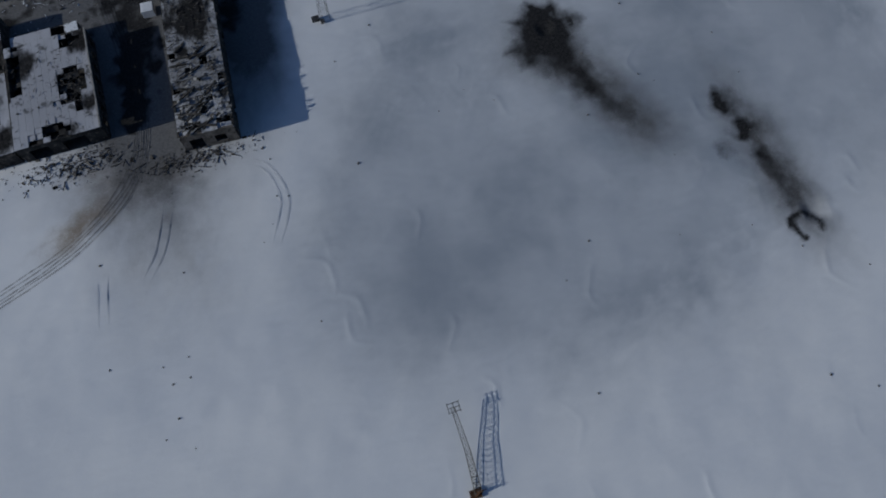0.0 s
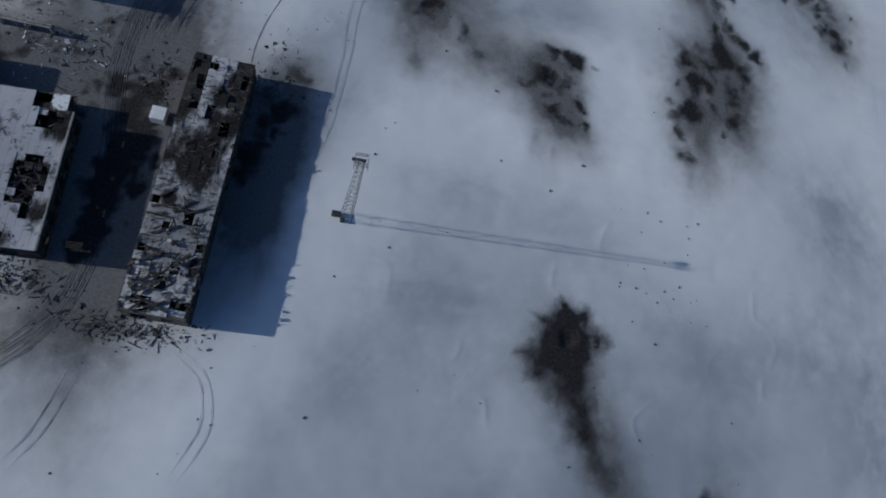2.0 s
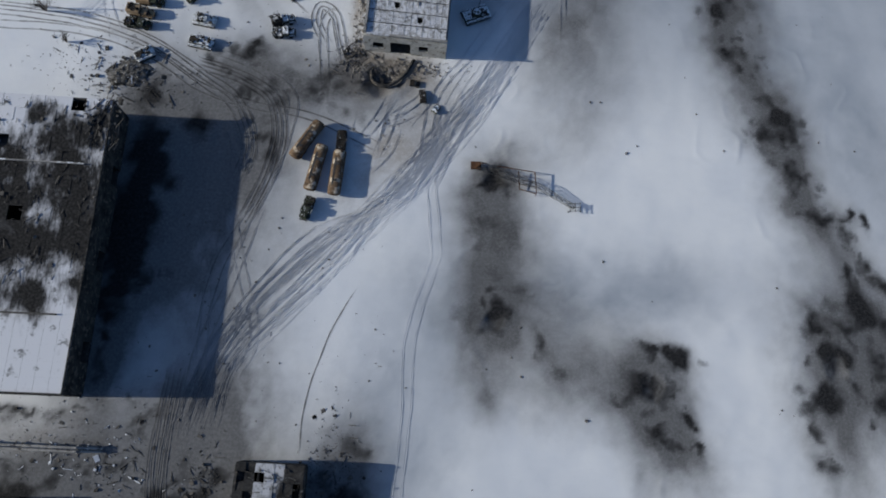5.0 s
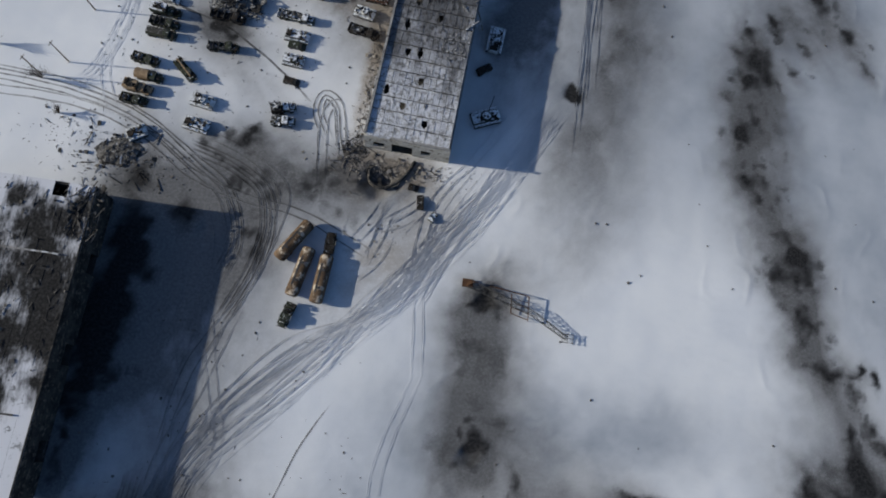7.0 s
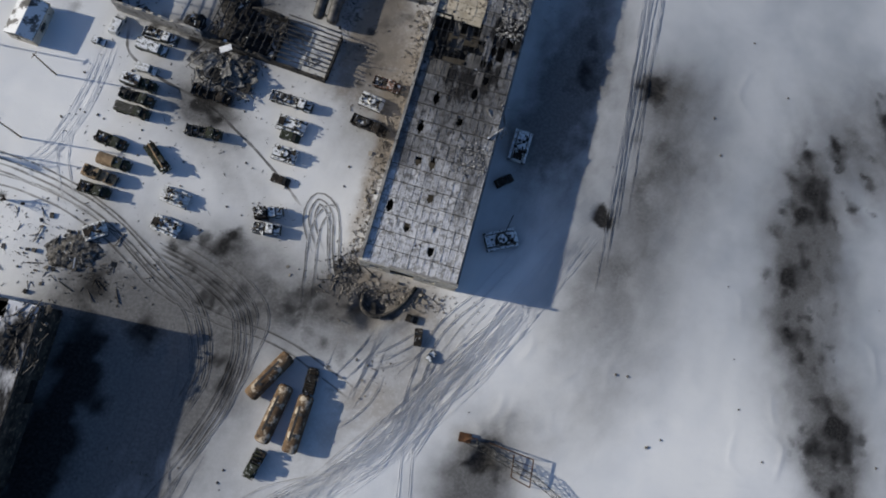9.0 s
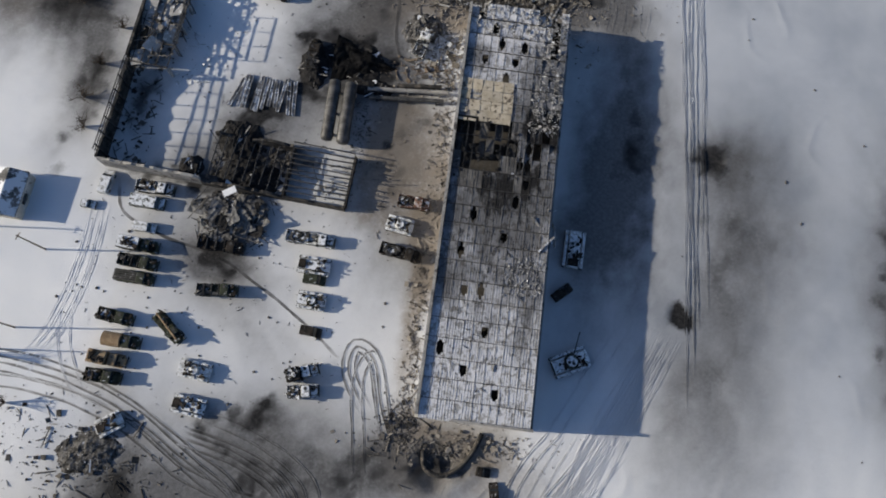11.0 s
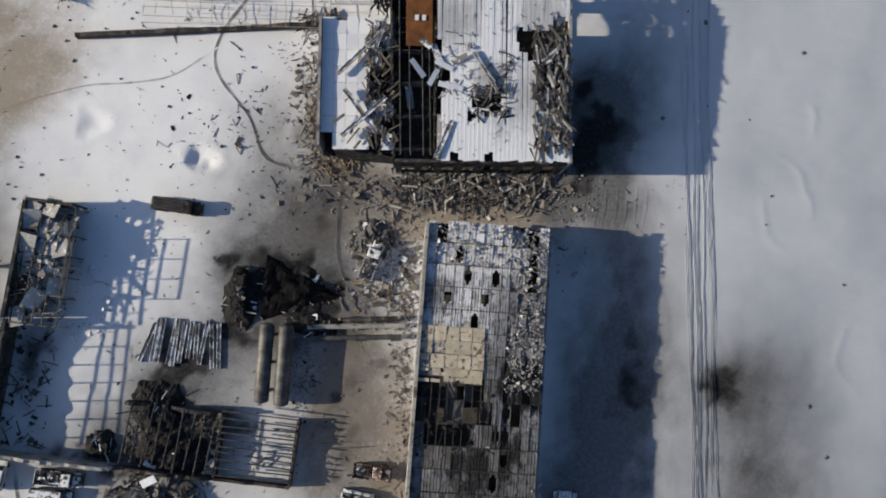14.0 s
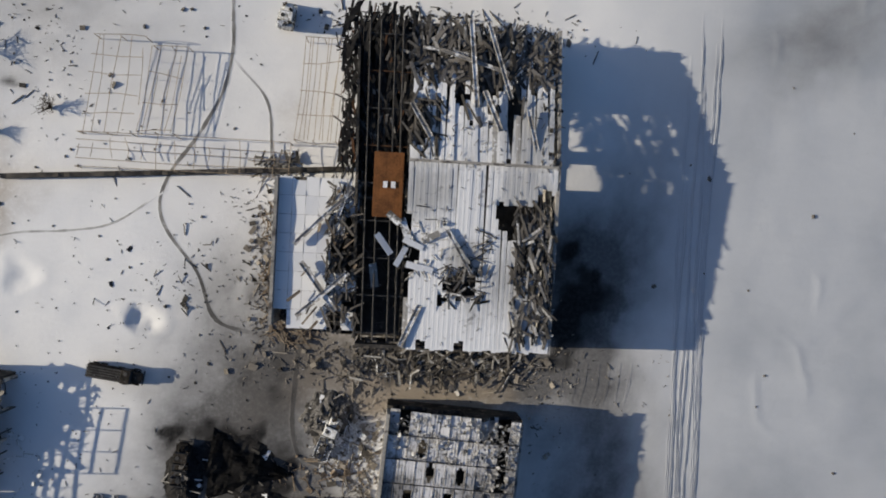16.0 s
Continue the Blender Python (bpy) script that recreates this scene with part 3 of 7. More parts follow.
# the yard, the shade of the warehouse and the burnt garages
streak(SOOT, -25, -9, 8, 3.2, 78, 1.1)
flecks(-31, -12, 7, 3, -25, 14, 3.6, 30, 0.8)
flecks(-25, -21, 7, 3, -25, 18, 4.5, 31, 0.8)
flecks(-10, -17, 10, 3.4, -12, 16, 4.0, 32, 0.6)
flecks(-5, -24, 9, 4, -35, 16, 4.0, 48, 0.35)
flecks(29.9, -53.2, 9, 4, -75, 18, 5.0, 49, 0.4)
flecks(56, 22, 16, 4, 82, 16, 6.0, 50, 0.3)
streak(SOOT, -38.5, -28.7, 10, 6, 10, 1.0)
flecks(-49.9, -51.0, 19, 4.0, 88, 80, 8, 33, 1.2)
flecks(-43.8, -63.7, 7, 4, -40, 10, 4, 34, 0.7)
flecks(-52.2, -79.5, 9, 2, 88, 14, 4, 35, 0.8)
flecks(-22.0, -32.5, 6, 2.5, -65, 10, 4, 36, 0.8)
flecks(-36, 43, 8, 5, 70, 24, 5, 37)
flecks(-38, 18, 6, 4, -20, 18, 4.5, 38)
flecks(-17, 60, 8, 4, -20, 30, 6, 39, 1.2)
flecks(-23, 53, 5, 3, 10, 14, 4.5, 40, 1.1)
flecks(-12, 71, 5, 4, 60, 9, 3.5, 41, 0.6)
flecks(-46, 33, 9, 3, 0, 30, 3.6, 64, 0.8)
flecks(-30, 36, 8, 3, 0, 22, 3.6, 65, 0.8)
flecks(-8, 40, 5, 14, 0, 22, 3.0, 66, 0.45)
flecks(-64, 122, 10, 6, 30, 16, 4, 67, 0.8)
flecks(-58, 116, 6, 4, 0, 10, 3, 68, 0.7)
for row in ((-7, 42, 12, 2.2, 87, 0.36), (-7, 22, 9, 1.6, 87, 0.30), (-40, 34, 9, 2.0, 0, 0.3), (-34, 27, 9, 1.6, 0, 0.3), (-30, 112, 13, 1.3, 0, 0.10)):
    blot(SOOT_SHADE, *row, 0.12, 5)
flecks(10, 75, 16, 3, 2, 34, 4, 51, 0.7)
flecks(-14, 86, 12, 3, 85, 14, 3, 52, 0.5)
flecks(-66, 58, 16, 5, 75, 16, 6, 53, 0.3)
flecks(33, 84, 8, 4, 80, 20, 7, 54, 1.1)
for row in ((-56, 44, 5, 3.0, 83, 0.3), (-54, 58, 5, 2.4, 83, 0.3), (-72, 72, 10, 1.4, 40, 0.5), (-66, 60, 6, 2.0, 80, 0.4)):
    blot(SOOT_SHADE, *row, 0.12, 6)
flecks(-55.5, 50, 14, 1.8, 83, 24, 2.4, 63, 0.6)
burst(-72, 68, 9, 18, 42, strength=1.1)
flecks(-80, 76, 8, 4, 60, 12, 4, 55, 0.7)
flecks(-66, 47, 10, 2.5, 78, 16, 4, 56, 0.7)
flecks(-31.9, -127.2, 20, 3.2, 87, 46, 6, 43)
flecks(-46.9, -118.4, 9, 2.5, 5, 16, 4, 44, 0.9)
flecks(-4.9, -119.9, 13, 3, 85, 26, 5, 45, 0.9)
# flecks that also black out the shaded alley between depot and workshop
flecks(-27.5, -122, 16, 2.4, 88, 46, 5, 69, 1.2)
flecks(-34, -138, 15, 3, 88, 50, 5, 77, 1.2)
flecks(-37, -112, 6, 4, 20, 26, 4, 70, 0.9)
flecks(-66, -110, 12, 3, 2, 30, 4.5, 71, 1.0)
flecks(-50, -106, 10, 3, 2, 26, 2.6, 72, 0.8)
flecks(-66, -95, 14, 1.6, 0, 34, 2.4, 73, 0.8)
flecks(-41, -95, 5, 3, 40, 14, 2.6, 74, 0.6)
flecks(2, -16, 9, 2.5, -8, 30, 3.0, 75, 0.7)
flecks(-14, -18, 9, 3, 10, 22, 3.4, 76, 0.6)
# the two rows turned 88 near x -30 also paint the alley's shade
for row in ((-27, -124, 14, 4.0, 88, 0.8), (-36, -116, 8, 1.8, 40, 0.5), (-34, -139, 15, 3.0, 88, 0.7), (-70, -110, 12, 2.4, 0, 0.5), (-10, -15, 11, 1.8, 0, 0.28), (4, -17, 9, 1.8, -10, 0.35)):
    blot(SOOT_SHADE, *row, 0.12, 4)
flecks(31, 80, 6, 3, 80, 16, 5, 46, 1.1)
flecks(36, 42, 9, 3, 86, 12, 5, 47, 0.6)
for row in (
    (0, 20, 4, 7.0, 86, 0.85), (-8, 44, 8, 1.5, 85, 0.75), (8, -14, 7, 1.6, -5, 0.85), (-2, -14, 6, 1.0, 0, 0.7), (10, 73, 8, 2.6, 0, 1.0), (-8, 34, 9, 1.8, 86, 0.6), (-9, 110, 7, 1.4, 86, 0.3), (-10, 76, 7, 1.5, 60, 0.6),
    (-76, 76, 13, 1.6, 55, 0.8), (-66, 98, 10, 2.0, 25, 0.6), (-58, 92, 6, 2.2, 35, 0.55), (-82, 88, 12, 1.6, 60, 0.6), (-14, 66, 6, 1.6, 60, 0.55), (-44.7, -162.7, 9, 1.5, 5, 0.42), (-50.0, -176.8, 6, 2.6, 28, 0.62),
    (-28.2, -167.3, 6, 1.5, 0, 0.55), (-23.2, -114.3, 6, 1.6, 88, 0.55), (-60.1, -98.9, 8, 2.4, 0, 0.38), (-61.7, -112.8, 8, 1.5, 0, 0.3), (6.7, -31.6, 9, 1.8, 35, 0.42),
):
    blot(EARTH, *row, star=0.1, seed=int(abs(row[1])) % 11)
for row in ((4.7, -38.6, 10, 2.6, 40, 0.55), (20, -22, 8, 2.2, 48, 0.5), (-15.1, -65.0, 9, 3.0, 47, 0.42), (-36.7, -102.6, 5, 5.0, 86, 0.5), (-38.5, -146.0, 4, 5.0, 84, 0.5),
            (-45, -12, 5, 4.0, -22, 0.5), (-55, -4, 4, 3.0, 10, 0.35), (-14, -2, 6, 1.6, 70, 0.45), (52.5, 40, 3, 14.0, 87, 0.33), (46, -5, 3.5, 4.0, 70, 0.4)):
    blot(WORN, *row, star=0.1, seed=int(abs(row[1])) % 7)

# thin windswept ice over the apron, deeper snow in the yards, plus painted shade
ICE_SHADE = np.clip((XX - 34) / 26, 0, 1) * np.clip((YY + 30) / 40, 0, 1) * 0.95
for row in SHADE_ROWS:
    blot(ICE_SHADE, *row, 0.1, seed=int(abs(row[0]) * 7) % 13)

HH = 0.26 * (layered(XX, YY, 17, 41) - 0.5) + 0.12 * (layered(XX * 0.5, YY, 3.2, 51) - 0.5)
rnd = random.Random(4)
for _ in range(110):
    x, y, r = rnd.uniform(0, 130), rnd.uniform(-285, 140), rnd.uniform(2.5, 7)
    if x < 60 and y > -15 or x < 25 and -170 < y < -95:
        continue
    turn, bow = rnd.gauss(95, 22), rnd.uniform(0.04, 0.12) * rnd.choice((-1, 1))
    near = (abs(XX - x) < 9) & (abs(YY - y) < 9)
    c, s = math.cos(radians(turn)), math.sin(radians(turn))
    u, v = (XX[near] - x) * c + (YY[near] - y) * s, -(XX[near] - x) * s + (YY[near] - y) * c
    v = v - bow * u * u + 0.3 * np.sin(u * 0.9)
    HH[near] += rnd.uniform(0.03, 0.09) * np.exp(-(v / 0.55) ** 2) * np.clip(1.2 - (u / r) ** 2, 0, 1)
for x, y, r, deep in ((30.8, -39.7, 2.2, 0.8), (47, 12, 2.2, 0.25), (54, 43.4, 2.0, 0.5), (71.9, -156.2, 2.4, 0.7), (30.9, -72.9, 2.2, 0.6), (64.6, -87.0, 2.2, 0.6), (114.2, -223.3, 3.0, 0.7),
                      (4.5, -16.5, 3.6, 1.6), (-49, 86, 2.2, 0.4), (-31.5, 79, 1.8, 1.0), (-32.0, -31.4, 2.4, 0.6), (107.6, -81.9, 2.4, 0.6)):
    rad = np.hypot(WX - x, WY - y) / r
    HH += -0.7 * deep * np.exp(-rad ** 2 * 1.4) + 0.13 * deep * np.exp(-((rad - 1.35) / 0.35) ** 2)
HH[(XX < -104) | (XX > 164) | (YY < -299) | (YY > 149)] = 0


def ground_at(x, y):
    i = int(np.clip(np.searchsorted(GX, x) - 1, 0, len(GX) - 2))
    j = int(np.clip(np.searchsorted(GY, y) - 1, 0, len(GY) - 2))
    a, b = (x - GX[i]) / (GX[i + 1] - GX[i]), (y - GY[j]) / (GY[j + 1] - GY[j])
    return float((HH[j, i] * (1 - a) + HH[j, i + 1] * a) * (1 - b) + (HH[j + 1, i] * (1 - a) + HH[j + 1, i + 1] * a) * b)


def make_ground():
    rows, cols = XX.shape
    n = rows * cols
    me = bpy.data.meshes.new("ground")
    me.vertices.add(n)
    me.vertices.foreach_set("co", np.stack([XX, YY, HH], -1).astype(np.float32).ravel())
    k = np.arange(n).reshape(rows, cols)
    quads = np.stack([k[:-1, :-1], k[:-1, 1:], k[1:, 1:], k[1:, :-1]], -1).reshape(-1, 4)
    me.loops.add(quads.size)
    me.loops.foreach_set("vertex_index", quads.ravel().astype(np.int32))
    me.polygons.add(len(quads))
    me.polygons.foreach_set("loop_start", np.arange(0, quads.size, 4, dtype=np.int32))
    me.polygons.foreach_set("use_smooth", np.ones(len(quads), dtype=bool))
    me.update(calc_edges=True)
    for name, field in (("soot", SOOT), ("soot_shade", SOOT_SHADE), ("earth", EARTH), ("worn", WORN), ("ice_shade", ICE_SHADE)):
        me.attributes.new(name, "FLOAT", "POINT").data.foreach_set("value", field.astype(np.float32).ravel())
    m, t, bsdf = nodes_of("wind_packed_snow")
    pos = t.nodes.new("ShaderNodeNewGeometry").outputs["Position"]
    fine, grain, broad = noise_node(t, pos, 1.6, 6, 0.7), noise_node(t, pos, 7, 5, 0.7), noise_node(t, pos, 0.035, 4, 0.55)
    def layer(name):
        a = t.nodes.new("ShaderNodeAttribute")
        a.attribute_name = name
        return a.outputs["Fac"]

    # apron ice and painted smoke shade both pull the snow towards blue-grey
    dimmed = sums(t, "MULTIPLY", layer("ice_shade"), sums(t, "ADD", sums(t, "MULTIPLY", ramp(t, broad, 0.34, 0.66), 0.38), 0.62))
    colour = mixed(t, dimmed, mixed(t, ramp(t, broad, 0.38, 0.64), (0.78, 0.79, 0.81), (0.86, 0.86, 0.86)), (0.36, 0.39, 0.435))
    for name, tone, tone2, lo, hi in (("worn", (0.36, 0.35, 0.34), (0.60, 0.59, 0.58), 0.2, 0.8), ("earth", (0.24, 0.195, 0.15), (0.46, 0.40, 0.33), 0.15, 0.75)):
        frayed = sums(t, "MULTIPLY", layer(name), sums(t, "ADD", sums(t, "MULTIPLY", fine, 1.1), 0.45))
        colour = mixed(t, ramp(t, frayed, lo, hi), colour, mixed(t, grain, tone, tone2))
    # blown soot and painted shade share this grey
    soot_shade = sums(t, "MULTIPLY", ramp(t, layer("soot_shade"), 0.02, 0.75, 0.94, False), sums(t, "ADD", sums(t, "MULTIPLY", fine, 0.35), 0.8))
    colour = mixed(t, soot_shade, colour, (0.10, 0.097, 0.096))
    raised = t.nodes.new("ShaderNodeMath")
    raised.operation = "MULTIPLY_ADD"
    raised.inputs[1].default_value = 0.5
    link(t, fine, raised.inputs[0])
    link(t, layer("soot"), raised.inputs[2])
    colour = mixed(t, ramp(t, raised.outputs[0], 0.30, 1.12, 1.0, False), colour, mixed(t, ramp(t, fine, 0.35, 0.75), (0.017, 0.017, 0.018), (0.05, 0.048, 0.047)))
    link(t, colour, bsdf.inputs["Base Color"])
    bsdf.inputs["Roughness"].default_value = 0.75
    bsdf.inputs["Specular IOR Level"].default_value = 0.08
    bumped(t, bsdf, sums(t, "ADD", sums(t, "MULTIPLY", fine, 0.7), sums(t, "MULTIPLY", grain, 0.3)), 0.45, 0.10)
    me.materials.append(m)
    tagged(new("ground", me), "snow field with soot stains and churned earth", "ground", kind="structure")
    return m


M_GROUND = make_ground()


def curve_points(ctrl, step=1.0):
    """A smooth line through the given places."""
    p = [Vector((*c, 0)) for c in ctrl]
    p = [p[0] * 2 - p[1]] + p + [p[-1] * 2 - p[-2]]
    out = []
    for k in range(1, len(p) - 2):
        n = max(2, int((p[k + 1] - p[k]).length / step))
        for i in range(n):
            s = i / n
            out.append(0.5 * (2 * p[k] + (p[k + 1] - p[k - 1]) * s + (2 * p[k - 1] - 5 * p[k] + 4 * p[k + 1] - p[k + 2]) * s * s + (3 * p[k] - p[k - 1] - 3 * p[k + 1] + p[k + 2]) * s ** 3))
    return out + [p[-2]]


def near_value(field, x, y):
    """The field's values at many places."""
    i, j = np.clip(np.searchsorted(GX, x), 0, len(GX) - 1), np.clip(np.searchsorted(GY, y), 0, len(GY) - 1)
    return field[j, i]


def track(ctrl, offsets, width=0.34, tread=0.35, label="tyre ruts pressed into the snow", name="tyre_track", seed=0, grime=0.0, rim=0.09):
    """Ruts beside a line: a sunken bed with a raised rim on each side; tread: how worn the bed is, grime: how black."""
    rnd = random.Random(seed + int(abs(ctrl[0][0] * 10)))
    pts = curve_points(ctrl)
    co, faces, bed = [], [], []
    for off in offsets:
        first, n = len(co), len(pts)
        wave, slow = rnd.uniform(0, 6), rnd.uniform(0.10, 0.2)
        for k, p in enumerate(pts):
            d = (pts[min(k + 1, n - 1)] - pts[max(k - 1, 0)]).normalized()
            side = Vector((-d.y, d.x, 0))
            c = p + side * (off + 0.16 * math.sin(k * slow + wave) + 0.05 * math.sin(k * 0.7 + wave))
            w, z = width * rnd.uniform(0.75, 1.25), ground_at(c.x, c.y)
            fade = min(1.0, k / 5, (n - 1 - k) / 5) * rnd.uniform(0.5, 1.0)
            for s, h, worn in ((-1.1, -0.06, 0), (-0.65, rim * fade, 0), (-0.4, 0.015, fade), (0.4, 0.015, fade), (0.65, rim * fade, 0), (1.1, -0.06, 0)):
                co.append((*(c + side * s * w).xy, z + h))
                bed.append(worn)
        for k in range(n - 1):
            for i in range(5):
                v = first + 6 * k + i
                faces.append((v, v + 1, v + 7, v + 6))
    me = bpy.data.meshes.new(name)
    me.from_pydata(co, [], faces)
    me.materials.append(M_GROUND)
    me.polygons.foreach_set("use_smooth", [True] * len(faces))
    x, y, bed = np.array([p[0] for p in co]), np.array([p[1] for p in co]), np.array(bed)
    for key, field, extra in (("soot", SOOT, grime), ("soot_shade", SOOT_SHADE, grime), ("earth", EARTH, 0), ("worn", WORN, tread), ("ice_shade", ICE_SHADE, 0)):
        value = np.clip(near_value(field, x, y) + extra * bed, 0, 1).astype(np.float32)
        me.attributes.new(key, "FLOAT", "POINT").data.foreach_set("value", value)
    return tagged(new(name, me), label, "track", "tracks in the snow", "structure")


PAIR = (-1.0, 1.0)
track([(18.2, -58.8), (12.9, -77.1), (12.3, -94.2), (10.6, -112.0), (6.9, -125.5)], PAIR)
track([(14.9, -28.6), (18.2, -58.8)], PAIR)
rnd = random.Random(77)
for k in range(26):
    a, b, c = rnd.uniform(-1, 9.5), rnd.gauss(0, 3.5), rnd.gauss(0, 3.5)
    line = [(-34 + a, -97), (-27 + 0.6 * a, -79 - 0.4 * a + b * 0.3), (-8 + a * 0.8 + 0.3 * c, -59 + b * 0.6), (9 + a * 0.6 + b * 0.5, -41 - b * 0.5), (22 + a * 0.5 + c * 0.6, -24 - c * 0.5), (33 + 0.9 * c, -10 - 0.3 * c), (44 + 0.8 * c, 9 - 0.3 * c)]
    cut = (0, 7) if k < 6 else ((2, 7), (1, 5), (0, 4), (3, 7), (2, 6))[k % 5]
    track(line[cut[0]:cut[1]], PAIR if k % 4 else (0,), rnd.uniform(0.16, 0.32), rnd.uniform(0.05, 0.3), seed=k, rim=rnd.uniform(0.06, 0.15))
for k in range(16):
    x, y, d = rnd.uniform(-6, 20), rnd.uniform(-38, -20), rnd.uniform(10, 85)
    track([(x - 8 * math.cos(radians(d)), y - 8 * math.sin(radians(d))), (x + rnd.uniform(-1, 1), y), (x + 7 * math.cos(radians(d + 14)), y + 7 * math.sin(radians(d + 14)))], PAIR if k % 2 else (0,), 0.22, 0.15, seed=k + 60, rim=0.15)
for k, (dx, y0, y1) in enumerate(((0, -4, 138), (0.7, 8, 110), (1.9, 2, 138), (2.4, 20, 96), (3.3, 10, 138), (4.3, 26, 120), (5.0, 14, 132), (5.6, 50, 138))):
    track([(48.0 + 0.8 * dx + 0.014 * (y - 30) + 0.25 * math.sin(0.05 * y + k), y) for y in range(y0, y1, 16)], (0,), rnd.uniform(0.14, 0.26), 0.08, seed=k + 20, rim=rnd.uniform(0.08, 0.15))
for k in range(7):
    track([(31 + k * 1.7 + rnd.uniform(-0.5, 0.5), 69.6), (31.4 + k * 1.7, 72), (31.8 + k * 1.7, 76)], (0,), 0.25, 0.3, seed=k + 30, rim=0.12)
track([(-90, -2), (-68, -4), (-52, -9), (-38, -18), (-30, -24), (-26.0, -34.5), (-28.8, -44.5)], (-1.2, 0, 1.2, 2.2), 0.36, 0.8, seed=41, grime=0.34)
track([(-90, -6), (-66, -7), (-50, -12), (-38, -20), (-26, -24), (-11.4, -26.3), (4.6, -33.4)], PAIR, 0.36, 0.8, seed=42, grime=0.25)
track([(-60, 26), (-61, 15), (-64, 4), (-69, -4)], (-1.6, -0.6, 0.6, 1.6), 0.3, seed=43)
track([(-63, 8), (-62, 0), (-58, -8)], PAIR, 0.26, seed=44)
track([(-9, -8), (-12.5, -1), (-11.5, 3.5), (-8, 1), (-6, -8), (-3, -15)], (-1.1, 0, 1.1), 0.34, 0.9, seed=45, grime=0.35)
track([(-10, -10), (-10.5, -2), (-8.5, 2), (-6.5, -3), (-5, -12)], PAIR, 0.3, 0.9, seed=46, grime=0.35)
track([(-9, -18), (-10, -9), (-11, -2)], PAIR, 0.3, 0.8, seed=47, grime=0.25)
track([(-36.2, -84.7), (-37.6, -106.6), (-34.2, -131.7), (-32.6, -150.7), (-37.3, -167.4), (-52.5, -181.4), (-77.0, -192.4)], (-1.6, -0.7, 0.2, 1.1, 2.0), 0.4, 0.9, seed=48, grime=0.1)
track([(-12.0, -169.1), (-4.8, -174.7), (-2.8, -184.2), (-6.8, -193.7)], (-0.9, 0.9), 0.25, seed=49)
track([(-29.5, -176.8), (-32.9, -188.0), (-37.2, -194.7)], PAIR, 0.2, seed=50)
track([(-46.5, -189.9), (-47.8, -202.5)], PAIR, 0.2, seed=51)
track([(-9.5, -102.3), (-8.7, -90.4), (-4.2, -76.3), (1.4, -66.0)], (0,), 0.3, 1.0, "narrow trodden line in the snow", "foot_path", seed=52, grime=0.42, rim=0.03)
track([(-58, 32), (-56, 25), (-48, 21), (-38, 18), (-30, 13), (-20, 6), (-14, 1)], (0,), 0.5, 1.0, "narrow dark trodden line in the snow", "foot_path", seed=53, grime=0.42, rim=0.03)
track([(-21, 137), (-20.6, 119), (-24, 109), (-28.5, 101.5), (-29.5, 95), (-24, 87), (-21, 80), (-15, 78)], (0,), 0.5, 1.0, "narrow dark trodden line in the snow", "foot_path", seed=54, grime=0.42, rim=0.03)
track([(-20.6, 119), (-15, 113), (-14, 106), (-14.5, 102)], (0,), 0.35, 1.0, "narrow dark trodden line in the snow", "foot_path", seed=55, grime=0.42, rim=0.03)
track([(-8.5, 78), (-9, 68), (-8, 61), (-4, 59), (3, 55)], (0,), 0.55, 1.0, "narrow dark trodden line in the snow", "foot_path", seed=56, grime=0.42, rim=0.03)
track([(-29, 99), (-38, 93), (-52, 91), (-68, 86)], (0,), 0.3, 1.0, "narrow trodden line in the snow", "foot_path", seed=57, grime=0.1, rim=0.03)
track([(-29.9, -45.5), (-24.8, -62.5), (-20.5, -77.5), (-23.9, -86.6)], PAIR, 0.25, seed=58)
track([(-35.8, -54.3), (-31.5, -68.3), (-31.1, -84.6)], PAIR, 0.25, seed=59)
track([(-40, -14), (-30, -17), (-22, -22), (-19.4, -30.4), (-21.0, -40.7), (-26.1, -53.1)], (-1.1, 0, 1.1, 2.0), 0.4, 0.9, seed=70, grime=0.3)
track([(-36, -10), (-26, -14), (-17, -21), (-17.4, -31.5), (-21.0, -44.8), (-29.1, -61.5), (-32.3, -78.9)], PAIR, 0.3, 0.7, seed=71, grime=0.08)
track([(-31.7, -26.3), (-28.2, -36.6), (-30.3, -53.1), (-34.9, -72.7)], PAIR, 0.26, 0.5, seed=72)
track([(-37.2, -34.5), (-35.4, -46.9), (-36.5, -59.4)], PAIR, 0.26, 0.5, seed=73)
track([(-22.0, -49.0), (-26.5, -66.2), (-32.1, -83.1), (-33.4, -98.9)], PAIR, 0.26, 0.5, seed=74)


# ---- the long hall with the slab roof ----
HALL = pose(19.2, -9.4, 0, 0, 0, -3.9)
HALL_W, HALL_L, HALL_H = 19.6, 77.6, 7.1


